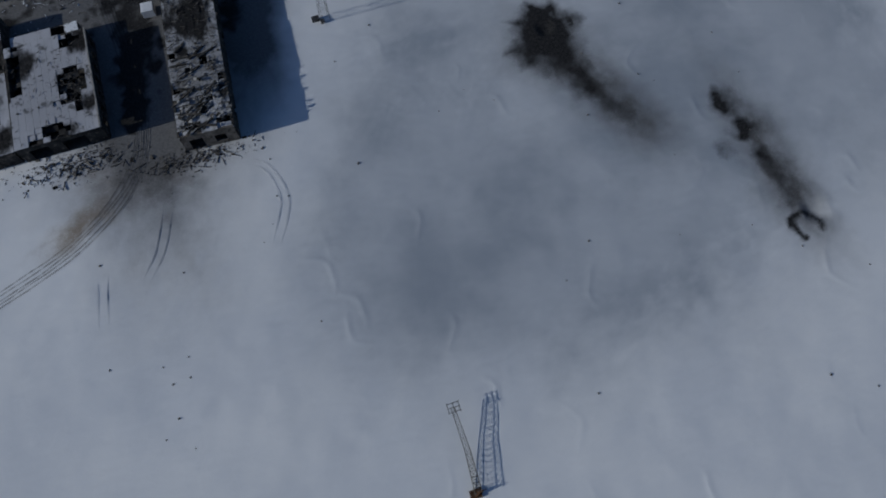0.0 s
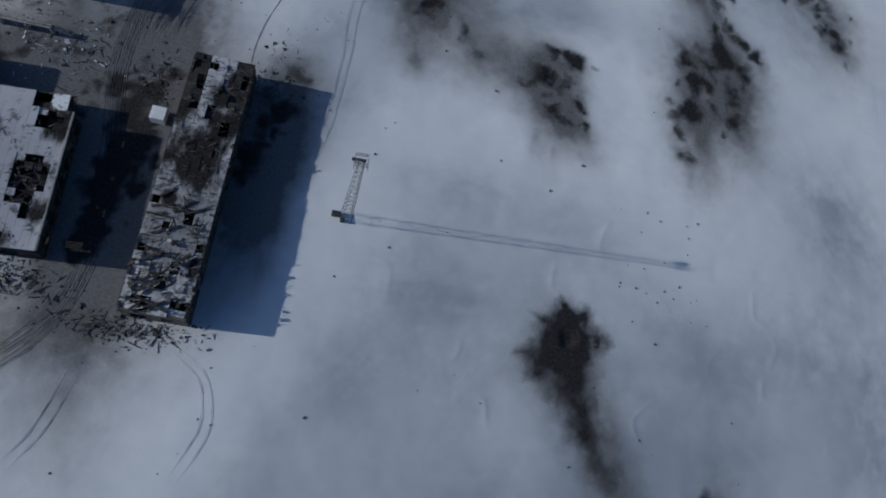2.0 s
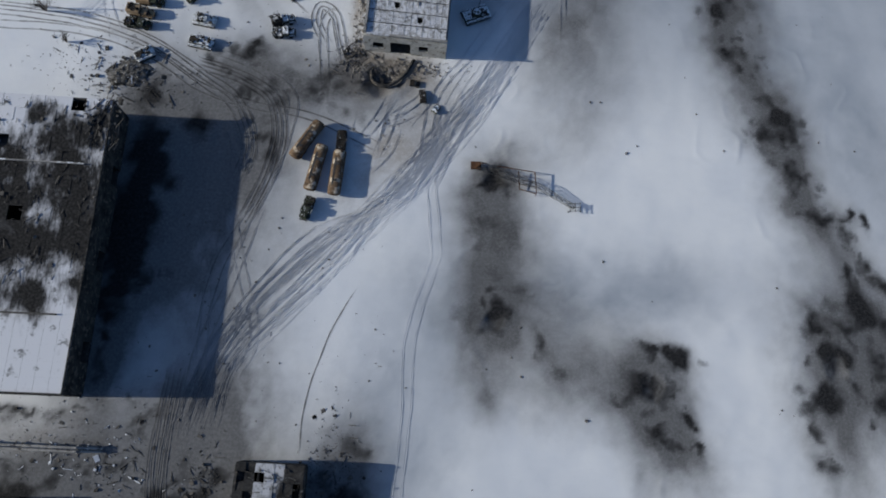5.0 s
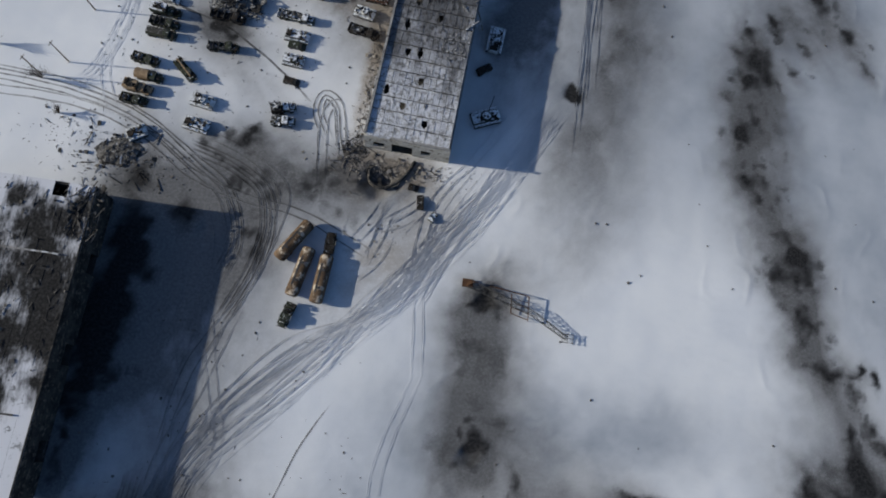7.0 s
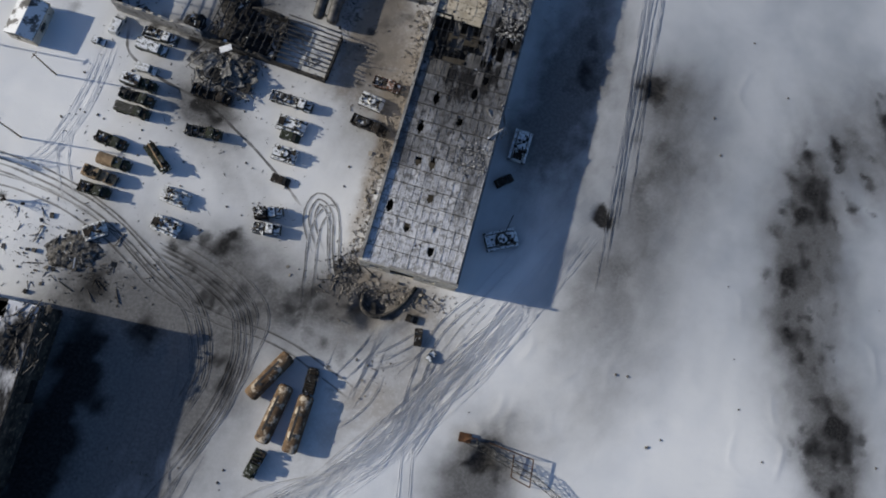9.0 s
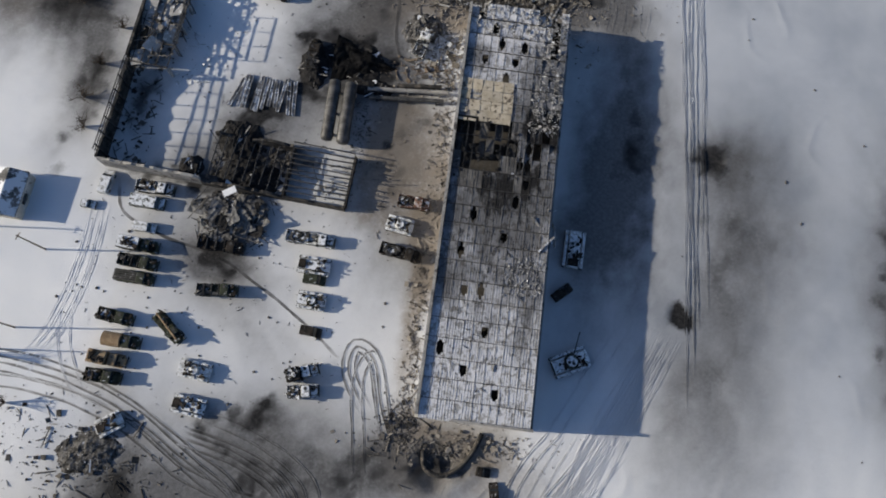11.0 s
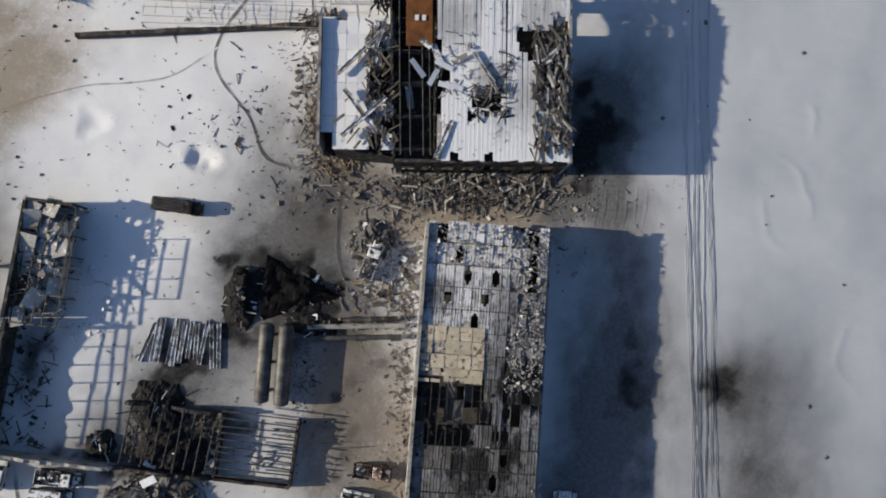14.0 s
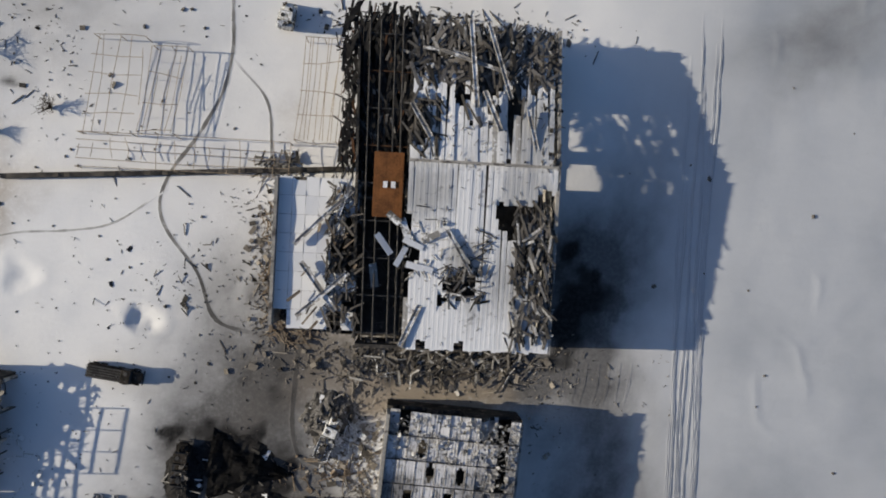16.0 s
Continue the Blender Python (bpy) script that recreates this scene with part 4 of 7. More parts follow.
def make_hall():
    rnd = random.Random(8)
    hall = thing("long_hall", HALL, "long hall with a snowy slab roof full of shell holes", "building")
    bm = bmesh.new()
    wall(bm, (-HALL_W, 0.25), (0, 0.25), HALL_H - 0.1, 0.5, -0.4, [(2.0, 4.6, 2.0, 4.4), (6.2, 11.0, 0.4, 5.0), (13.0, 15.2, 2.4, 4.6)])
    part("south_wall", bm, M_PLASTER, hall, "pale plastered end wall with blown-out openings")
    bm = bmesh.new()
    wall(bm, (-0.25, 0.5), (-0.25, HALL_L - 0.5), HALL_H - 0.1, 0.5, -0.4, [(6 + 26 * k, 9.6 + 26 * k, 0.4, 3.0) for k in range(3)])
    part("east_wall", bm, M_CONCRETE, hall)
    bm = bmesh.new()
    wall(bm, (-HALL_W + 0.25, 0.5), (-HALL_W + 0.25, HALL_L - 0.5), HALL_H + 1.0, 0.5, -0.4, [(3 + 6 * k, 5.6 + 6 * k, 1.8, 4.2) for k in range(12)])
    part("west_wall", bm, M_CONCRETE, hall, "stained wall standing above the roof edge")
    bm = bmesh.new()
    broken_wall(bm, (-HALL_W, HALL_L - 0.25), (0, HALL_L - 0.25), 3.2, HALL_H - 0.2, 3)
    part("north_wall", bm, M_BURNT, hall, "broken charred end wall")
    for y in (0.25,):
        bm = bmesh.new()
        box(bm, (HALL_W - 6, 0.46, 0.45), (-HALL_W / 2 + 3, y, HALL_H + 0.2))
        bevel(bm, 0.03)
        part("parapet", bm, M_CONCRETE, hall)
    # slabs, bay by bay
    bays, strips = 23, 13
    by, sx = HALL_L / bays, (HALL_W - 1.0) / strips

    def slab(hole):
        """A roof slab with broken ribs along it, and a ragged hole through it if asked."""
        bm = bmesh.new()
        w, l = sx - 0.05, by - 0.06
        ribs = [-0.92, -0.34, 0.3, 0.92]
        xs = [-w / 2] + [v for r in ribs for c in (r * w / 2,) for v in (c - 0.06, c - 0.035, c + 0.035, c + 0.06)] + [w / 2]
        ys = [-l / 2 + l * k / 9 for k in range(10)]
        high = {}
        for r in range(4):
            h = 0.06
            for j in range(10):
                if rnd.random() < 0.4:
                    h = rnd.choice((0.0, 0.03, 0.06, 0.09))
                high[r, j] = h * (1 if r in (0, 3) else 0.7)
        top = {(i, j): bm.verts.new((x, y, high[(i - 1) // 4, j] if 0 < i < 17 and i % 4 in (2, 3) else 0.0)) for i, x in enumerate(xs) for j, y in enumerate(ys)}
        ragged = [rnd.uniform(0.8, 1.15) for _ in range(10)]
        for i in range(17):
            for j in range(9):
                if hole and math.hypot((xs[i] + xs[i + 1]) / w / 0.85, (ys[j] + ys[j + 1]) / 2 / l / hole) < ragged[j]:
                    continue
                bm.faces.new((top[i, j], top[i + 1, j], top[i + 1, j + 1], top[i, j + 1]))
        rim = [e for e in bm.edges if e.is_boundary]
        low = {}
        for e in rim:
            p, q = e.verts
            for v in (p, q):
                if v not in low:
                    low[v] = bm.verts.new((v.co.x, v.co.y, -0.2))
            bm.faces.new((p, q, low[q], low[p]))
        for v in [v for v in bm.verts if not v.link_faces]:
            bm.verts.remove(v)
        return bm

    whole, holed = {}, {}
    for key, mat in (("clean", M_HALL_SLAB), ("soot", M_SLAB_SOOT)):
        whole[key], holed[key] = [mesh_of("roof_slab", slab(0), mat) for _ in range(7)], [mesh_of("roof_slab", slab(0.3 + 0.08 * k), mat) for k in range(3)]
    holes = {(6, 3), (6, 5), (2, 4), (4, 6), (1, 8), (3, 1), (9, 7), (11, 8), (10, 3), (12, 9), (13, 8), (13, 9), (14, 9), (14, 2), (17, 3), (18, 5), (19, 2), (20, 4), (20, 7), (19, 6), (21, 3), (8, 2)}
    gone = {(13, 4), (13, 5), (13, 2), (13, 3), (14, 6), (14, 7), (15, 5), (15, 6), (14, 1), (14, 2), (14, 3), (14, 4), (14, 5), (15, 1), (15, 2), (15, 3), (15, 4), (13, 1), (15, 0), (14, 0), (22, 0), (22, 1), (22, 9), (22, 10), (22, 11), (21, 11), (20, 11),
            (14, 10), (15, 11), (13, 5)}
    for b in range(bays):
        for s in range(strips):
            x, y = -HALL_W + 0.55 + sx * (s + 0.5), by * (b + 0.5)
            z, tilt = HALL_H + 0.04 * rnd.random(), (0, 0)
            sooty = b in (13, 14, 15) and s < 8 or b == 12 and s in (1, 2, 3, 8)
            if (b, s) in gone:
                if rnd.random() < 0.75:
                    continue
                z, tilt = HALL_H - rnd.uniform(0.8, 2.6), (rnd.gauss(0, 16), rnd.gauss(0, 16))
            elif s >= 9 and b >= 13 or b >= 21:
                z, tilt = z - rnd.uniform(0, 0.25), (rnd.gauss(0, 3.5), rnd.gauss(0, 3.5))
            me = rnd.choice((holed if (b, s) in holes else whole)["soot" if sooty else "clean"])
            piece("roof_slab", me, hall, pose(x, y, z, tilt[0], tilt[1], rnd.gauss(0, 0.3)))
    bm = bmesh.new()
    box(bm, (HALL_W - 1.0, 0.09, 0.30))
    beam = mesh_of("roof_beam", bm, M_STEEL)
    for b in range(1, bays):
        piece("roof_beam", beam, hall, pose(-HALL_W / 2, by * b, HALL_H + 0.06 - (0.4 if b in (14, 15) else 0), rnd.gauss(0, 2), rnd.gauss(0, 0.2), 0))
    for k in range(10):
        bm = bmesh.new()
        box(bm, (0.1, by * 3.1, 0.16), (-HALL_W + 1.4 + 1.25 * k, by * 14.5, HALL_H - 0.02), (rnd.gauss(0, 0.6), 0, rnd.gauss(0, 0.8)))
        part("rafter", bm, M_STEEL, hall)
    bm = bmesh.new()
    box(bm, (HALL_W - 0.6, HALL_L - 0.6, 0.2), (-HALL_W / 2, HALL_L / 2, 0.05))
    part("floor", bm, M_DARK_RUBBLE, hall)
    return hall


make_hall()


def on_hall(x, y, z=0.0, rz=0.0, rx=0.0, ry=0.0):
    return HALL @ pose(x, y, HALL_H + z, rx, ry, rz)


def roof_plates():
    rnd = random.Random(12)
    plates = thing("plywood_plates", on_hall(-18.3, 54.2, 0.12), "pale tan plates lying over a hole in the roof", "plates")
    for i in range(5):
        for j in range(4):
            bm = bmesh.new()
            if (i, j) in ((0, 1), (1, 0), (0, 0), (1, 2)):
                for k in range(4):
                    if rnd.random() < 0.35:
                        continue
                    box(bm, (rnd.uniform(0.9, 1.9), 0.48, 0.08), (rnd.uniform(-0.4, 0.4), -0.78 + 0.52 * k, 0))
            else:
                box(bm, (1.95, 2.05, 0.08), (0, 0, 0))
            ob = part("plate", bm, M_TAN_PLATE, plates)
            ob.matrix_basis = pose(i * 1.98 + rnd.gauss(0, 0.05), j * 2.08 + rnd.gauss(0, 0.05), 0.05 * rnd.random() + 0.04, rnd.gauss(0, 1.5), rnd.gauss(0, 1.5), rnd.gauss(0, 1))


roof_plates()
rnd = random.Random(3)
for box_at, n, size, mat, label in (((-6, 52, -0.5, 77.2), 520, 0.6, M_SHEET, "shredded roofing along the torn roof edge"), ((-18.5, 42, -8, 54), 60, 0.8, M_CHAR, "charred roof debris round the burnt bays"),
                                    ((-8, 22, -1, 29), 180, 0.5, M_SHEET, "splintered slab pieces on the roof"), ((-19, 71, -1, 77.2), 260, 0.6, M_SHEET, "torn roofing at the broken roof end"),
                                    ((-15, 5, -3, 45), 80, 0.5, M_DARK_RUBBLE, "small debris strewn over the roof")):
    bm = bmesh.new()
    scatter(bm, rnd, n, box_at, size, 0.08, 0.6, 0.35)
    ob = part("roof_debris", bm, mat)
    ob.matrix_basis = on_hall(0, 0)
    tagged(ob, label, "debris", kind="stuff")


# ---- the wrecked terminal block ----
def ruin_top(y):
    return 8.7 + (y - 78) * 0.065 if y < 103 else 10.3 - (y - 103) * 0.155


def profiled_sheet(w, l, ribs):
    bm = bmesh.new()
    n = ribs * 2
    rows = []
    for y in (-l / 2, l / 2):
        rows.append([bm.verts.new((-w / 2 + w * k / n, y, 0.008 * (k % 2))) for k in range(n + 1)])
    low = [[bm.verts.new(v.co - Vector((0, 0, 0.03))) for v in r] for r in rows]
    for k in range(n):
        bm.faces.new((rows[0][k], rows[0][k + 1], rows[1][k + 1], rows[1][k]))
        bm.faces.new((low[0][k], low[1][k], low[1][k + 1], low[0][k + 1]))
    for r, q in ((rows[0], low[0]), (rows[1], low[1])):
        for k in range(n):
            bm.faces.new((r[k], r[k + 1], q[k + 1], q[k]))
    return bm


def lay_strips(owner, x0, x1, y0, y1, keeps, seed, sag=0.0):
    """Lays a roof of narrow ribbed strips that break off where keeps() says so, with ragged, bent ends."""
    rnd = random.Random(seed)
    w, step = 0.66, 0.4
    for i in range(int((x1 - x0) / w)):
        x, y, start = x0 + w * (i + 0.5), y0, None
        while y <= y1 + step:
            on = y <= y1 and keeps(x, y)
            if on and start is None:
                start = y
            if not on and start is not None:
                a, b = start - rnd.uniform(0, 0.35), min(y, y1) + rnd.uniform(-0.2, 0.3)
                start = None
                if b - a > 0.9:
                    mat = M_SHEET if rnd.random() < 0.02 + 0.2 * sag else M_CORRUGATED
                    lift, tilt, shift = rnd.gauss(0, 0.006 + 0.12 * sag), rnd.gauss(0, 0.003 + 0.05 * sag), rnd.gauss(0, 0.01 + 0.08 * sag)
                    ends = (rnd.uniform(-0.5, 0.12) if a > y0 + 1 else 0, rnd.uniform(-0.5, 0.12) if b < y1 - 1 else 0)
                    bm, rows = bmesh.new(), []
                    for v, bend in ((a, ends[0]), (a + min(0.9, 0.3 * (b - a)), 0), (b - min(0.9, 0.3 * (b - a)), 0), (b, ends[1])):
                        z = ruin_top(v) + lift + bend
                        prof = ((-0.5, 0), (-0.22, 0), (-0.12, 0.012), (0.08, 0.012), (0.18, 0), (0.5, 0))
                        skew = shift * (v - a)
                        up = [bm.verts.new((x + skew + u * w * 1.03, v, z + h + tilt * u)) for u, h in prof]
                        low = [bm.verts.new((x + skew + u * w * 1.03, v, z + h + tilt * u - 0.05)) for u, h in prof[::-1]]
                        rows.append(up + low)
                    for r, q in zip(rows, rows[1:]):
                        for k in range(12):
                            bm.faces.new((r[k], r[(k + 1) % 12], q[(k + 1) % 12], q[k]))
                    bm.faces.new(rows[0])
                    bm.faces.new(rows[-1][::-1])
                    part("roof_sheet", bm, mat, owner)
            y += step


def in_oval(x, y, cx, cy, rx, ry):
    far = math.hypot((x - cx) / rx, (y - cy) / ry)
    if far > 1.3:
        return False
    wave = 0.55 * float(layered(np.array(x * 1.3), np.array(y * 1.3), 1.6, 15))
    return far < 0.75 + wave


def south_keeps(x, y):
    if any(in_oval(x, y, *o) for o in ((13.9, 86.9, 2.2, 1.7), (15.0, 88.4, 1.2, 1.4), (19.2, 97.4, 1.1, 1.4), (9.0, 78.6, 0.6, 1.0), (14.3, 78.6, 0.7, 0.9), (22.4, 96.4, 1.2, 1.8), (25.6, 99.6, 1.0, 1.6), (11.6, 84.9, 0.5, 0.8))):
        return False
    torn = 19.8 + (96.5 - y) * 0.40 + 2.4 * (float(layered(np.array(x), np.array(y * 1.5), 2.4, 33)) - 0.5) * 2
    if x > torn and y < 98.5 and not (x < 25.2 and y < 81.5):
        return False
    west = 6.6 + 3.4 * max(0.0, 1 - abs(y - 91) / 6.5) * float(layered(np.array(1.0), np.array(y), 1.1, 44))
    return x > west


def north_keeps(x, y):
    if y > 117.5 + 3.0 * (float(layered(np.array(x), np.array(3.0), 2.0, 52)) - 0.5) and not 23.0 < x < 24.8:
        return False
    if any(in_oval(x, y, *o) for o in ((7.2, 108.6, 1.7, 2.6), (12.9, 114.2, 1.1, 2.2), (17.0, 115.5, 1.7, 1.9), (20.8, 113.0, 1.0, 2.6), (25.8, 119.0, 1.0, 3.0), (9.0, 112.2, 1.4, 0.6), (14.8, 109.4, 0.5, 0.7))):
        return False
    return float(layered(np.array(x * 1.4), np.array(y * 0.6), 2.0, 63)) < 0.76


def make_terminal():
    rnd = random.Random(21)
    ruin = thing("wrecked_terminal", pose(0, 0, 0), "burnt-out terminal block with a torn snowy sheet roof", "building")
    n = 23
    for k in range(n):
        y0, y1 = 78 + 46 * k / n, 78 + 46 * (k + 1) / n
        top = ruin_top((y0 + y1) / 2) - 0.1
        if k in (12, 13, 15, 16, 17, 19, 20):
            spans = ((-0.4, 1.2), (top - 1.8, top))
        elif k in (3, 4):
            spans = ((-0.4, top - 3.2),)
        else:
            spans = ((-0.4, top),)
        for lo, hi in spans:
            bm = bmesh.new()
            box(bm, (0.5, y1 - y0, hi - lo), (27.0, (y0 + y1) / 2, (lo + hi) / 2))
            part("wall_panel", bm, M_CONCRETE, ruin)
    bm = bmesh.new()
    wall(bm, (0, 78.2), (26.75, 78.2), 8.3, 0.5, -0.4, [(1.0 + 3.2 * k, 3.0 + 3.2 * k, 1.0, 6.6) for k in range(8)])
    part("south_wall", bm, M_BURNT, ruin, "charred front wall with empty window openings")
    bm = bmesh.new()
    broken_wall(bm, (-1.0, 124), (27, 124), 2.5, 6.6, 9)
    part("north_wall", bm, M_BURNT, ruin)
    for x in (-0.2, 6.2):
        bm = bmesh.new()
        broken_wall(bm, (x, 79), (x + (-1.2 if x < 0 else 0), 124), 6.5, 8.6, 31, 0.35)
        part("inner_wall", bm, M_BURNT, ruin)
    lay_strips(ruin, 6.4, 26.9, 78.3, 103.9, south_keeps, 71)
    lay_strips(ruin, 6.4, 26.7, 104.2, 123.4, north_keeps, 72, 0.3)
    for x, y, w, l, dz, rx, ry, rz, mat in ((3.4, 92.4, 0.9, 3.4, -0.6, 4, 14, 38, M_CORRUGATED), (5.8, 90.8, 0.8, 3.0, 0.2, -6, 8, -28, M_CORRUGATED), (7.4, 92.6, 0.8, 3.0, 0.3, 7, -5, 66, M_CORRUGATED), (8.4, 89.4, 0.9, 3.8, 0.3, 3, 5, 78, M_CORRUGATED), (6.2, 94.6, 1.0, 3.0, 0.1, -8, 6, 20, M_ROOF_PATCHY),
                                            (9.8, 93.6, 0.9, 2.6, 0.3, 6, 9, -60, M_SHEET), (2.2, 88.0, 1.1, 3.4, -1.2, 12, 20, 12, M_SHEET), (4.6, 96.0, 1.0, 2.2, 0.1, -10, 8, 50, M_ROOF_PATCHY)):
        ob = part("torn_sheet", profiled_sheet(w, l, 3), mat, ruin)
        ob.matrix_basis = pose(x, y, ruin_top(y) + dz, rx, ry, rz)
    bm = bmesh.new()
    box(bm, (20.6, 0.35, 0.3), (16.6, 104.0, ruin_top(104) + 0.15))
    part("ridge_cap", bm, M_CONCRETE, ruin, "pale capping along the roof step")
    # open trusses of the corridor
    for k in range(9):
        bm = bmesh.new()
        y = 80 + 5.2 * k
        tube(bm, (0, y, 8.0), (6.2, y, 8.0), 0.09)
        tube(bm, (0, y, 6.9), (6.2, y, 6.9), 0.09)
        for i in range(6):
            tube(bm, (i * 1.03, y, 6.9 if i % 2 else 8.0), ((i + 1) * 1.03, y, 8.0 if i % 2 else 6.9), 0.05, 4)
        part("roof_truss", bm, M_RUST if k in (5, 7) else M_STEEL, ruin)
    for x in (0.9, 2.4, 4.4, 5.5):
        bm = bmesh.new()
        tube(bm, (x, 79, 8.15), (x - 0.8, 123.5, 8.15), 0.10)
        part("purlin", bm, M_STEEL, ruin)
    bm = profiled_sheet(4.1, 9.0, 9)
    ob = part("rusted_plate", bm, M_ORANGE, ruin, "orange rusted sheet over the corridor")
    ob.matrix_basis = pose(3.6, 100.6, 8.6, 0, 1, 0)
    for x in (3.2, 4.3):
        bm = bmesh.new()
        box(bm, (0.6, 0.9, 0.06), (x, 100.6, 8.72))
        part("skylight_pane", bm, M_SNOW_PILE, ruin, "small snow-covered pane")
    # low annexe on the west
    bm = bmesh.new()
    wall(bm, (-11.8, 80.5), (-11.8, 101.0), 7.9, 0.45, -0.4)
    part("annexe_west_wall", bm, M_CONCRETE, ruin)
    bm = bmesh.new()
    wall(bm, (-11.6, 101.0), (-0.4, 101.0), 7.0, 0.45, -0.4)
    part("annexe_north_wall", bm, M_BURNT, ruin)
    bm = bmesh.new()
    broken_wall(bm, (-9.4, 80.2), (-0.4, 79.6), 4.6, 6.6, 5)
    part("annexe_south_wall", bm, M_BURNT, ruin)
    cells = mesh_of("annexe_roof_slab", (lambda b: (box(b, (1.84, 2.62, 0.22)), b)[1])(bmesh.new()), M_ROOF_SNOW)
    for i in range(6):
        for j in range(8):
            if (i, j) in ((4, 4), (5, 4), (4, 3), (4, 0), (5, 1), (5, 5), (0, 0), (5, 3)):
                continue
            piece("annexe_roof_slab", cells, ruin, pose(-10.6 + 1.87 * i, 81.8 + 2.65 * j - 0.4, 6.5 + 0.03 * rnd.random(), rnd.gauss(0, 1.2), rnd.gauss(0, 1.2), rnd.gauss(0, 0.6)))
    bm = bmesh.new()
    box(bm, (27, 45, 0.2), (13.1, 101.2, 0.06))
    part("floor", bm, M_DARK_RUBBLE, ruin)
    bm = bmesh.new()
    box(bm, (11, 20, 0.2), (-6.0, 90.6, 0.08))
    part("annexe_floor", bm, M_DARK_RUBBLE, ruin)
    # truss that crowns the wall
    bm = bmesh.new()
    for k in range(6):
        y0, y1 = 83.9 + k, 84.9 + k
        a, b = ruin_top(y0) - 0.1, ruin_top(y1) - 0.1
        tube(bm, (27, y0, a), (27, y1, b), 0.14, 5)
        tube(bm, (27, y0, a - 3.0 if k % 2 else a), (27, y1, b if k % 2 else b - 3.0), 0.12, 5)
    part("wall_truss", bm, M_STEEL, ruin)
    return ruin


make_terminal()
rnd = random.Random(31)
for where, n, size, z, mat, label, along in (
    ((6.5, 115.5, 26.5, 123.5), 60, 1.7, lambda x, y: ruin_top(y) - 0.5, M_SHEET, "collapsed roof sheets heaped over the roof", 92),
    ((6.5, 115, 26.5, 123.8), 320, 1.5, lambda x, y: ruin_top(y) - 0.7, M_SCORCHED, "scorched planks heaped over the roof", 92),
    ((6.5, 107, 11, 118), 80, 1.4, lambda x, y: ruin_top(y) - 0.5, M_DARK_RUBBLE, "burnt slats round the roof gaps", 60),
    ((22.0, 79, 26.8, 98), 34, 1.2, lambda x, y: ruin_top(y) - 0.5, M_SHEET, "torn sheets hanging along the roof edge", 95),
    ((22.0, 79, 26.9, 98), 260, 1.3, lambda x, y: ruin_top(y) - 0.5, M_DARK_RUBBLE, "charred strips along the torn roof edge", 95),
    ((24.5, 103, 27.2, 122), 110, 1.4, lambda x, y: ruin_top(y) - 0.3, M_DARK_RUBBLE, "charred strips along the broken roof side", 92),
    ((6.0, 88, 12, 98), 46, 0.9, lambda x, y: ruin_top(y) + 0.05, M_SHEET, "loose sheets strewn over the snowy roof", None),
    ((-4.5, 81, -0.4, 100), 40, 1.2, 6.7, M_WOOD, "splintered boards on the annexe roof", None),
    ((-4.5, 81, -0.4, 100), 110, 1.0, 6.65, M_DARK_RUBBLE, "charred splinters on the annexe roof", None),
    ((-3.5, 104, 6, 124), 40, 1.8, 6.6, M_RUST, "rusted beams fallen into the corridor", 88),
    ((-3.5, 103, 6, 125), 620, 1.5, 6.2, M_CHAR, "charred beams choking the corridor", 88),
    ((0, 79, 6, 103), 90, 1.3, 5.0, M_DARK_RUBBLE, "charred beams hanging in the corridor", None),
    ((13.5, 88, 18.5, 95), 34, 1.2, lambda x, y: ruin_top(y) + 0.05, M_DARK_RUBBLE, "charred bits round a roof hole", None),
    ((7, 79, 26, 104), 80, 0.4, lambda x, y: ruin_top(y) + 0.05, M_DARK_RUBBLE, "scraps scattered over the snowy roof", None),
    ((7, 104, 26, 117), 90, 0.5, lambda x, y: ruin_top(y) + 0.1, M_DARK_RUBBLE, "scraps scattered over the broken roof", None),
):
    bm = bmesh.new()
    scatter(bm, rnd, int(n * 1.3), where, size * 0.9, z, 0.13, 0.82, along)
    tagged(part("collapsed_roofing", bm, mat), label, "debris", kind="stuff")


def planks(bm, rnd, n, where, length, width, top, along, spread, lean=7.0):
    """n long broken boards lying over one another."""
    for _ in range(n):
        x, y = rnd.uniform(where[0], where[2]), rnd.uniform(where[1], where[3])
        l, w = length * rnd.uniform(0.35, 1.0), width * rnd.uniform(0.45, 1.0)
        box(bm, (l, w, rnd.uniform(0.05, 0.12)), (x, y, top(x, y) + rnd.uniform(0.05, 0.5)), (rnd.gauss(0, lean), rnd.gauss(0, lean * 0.7), rnd.gauss(along, spread)))


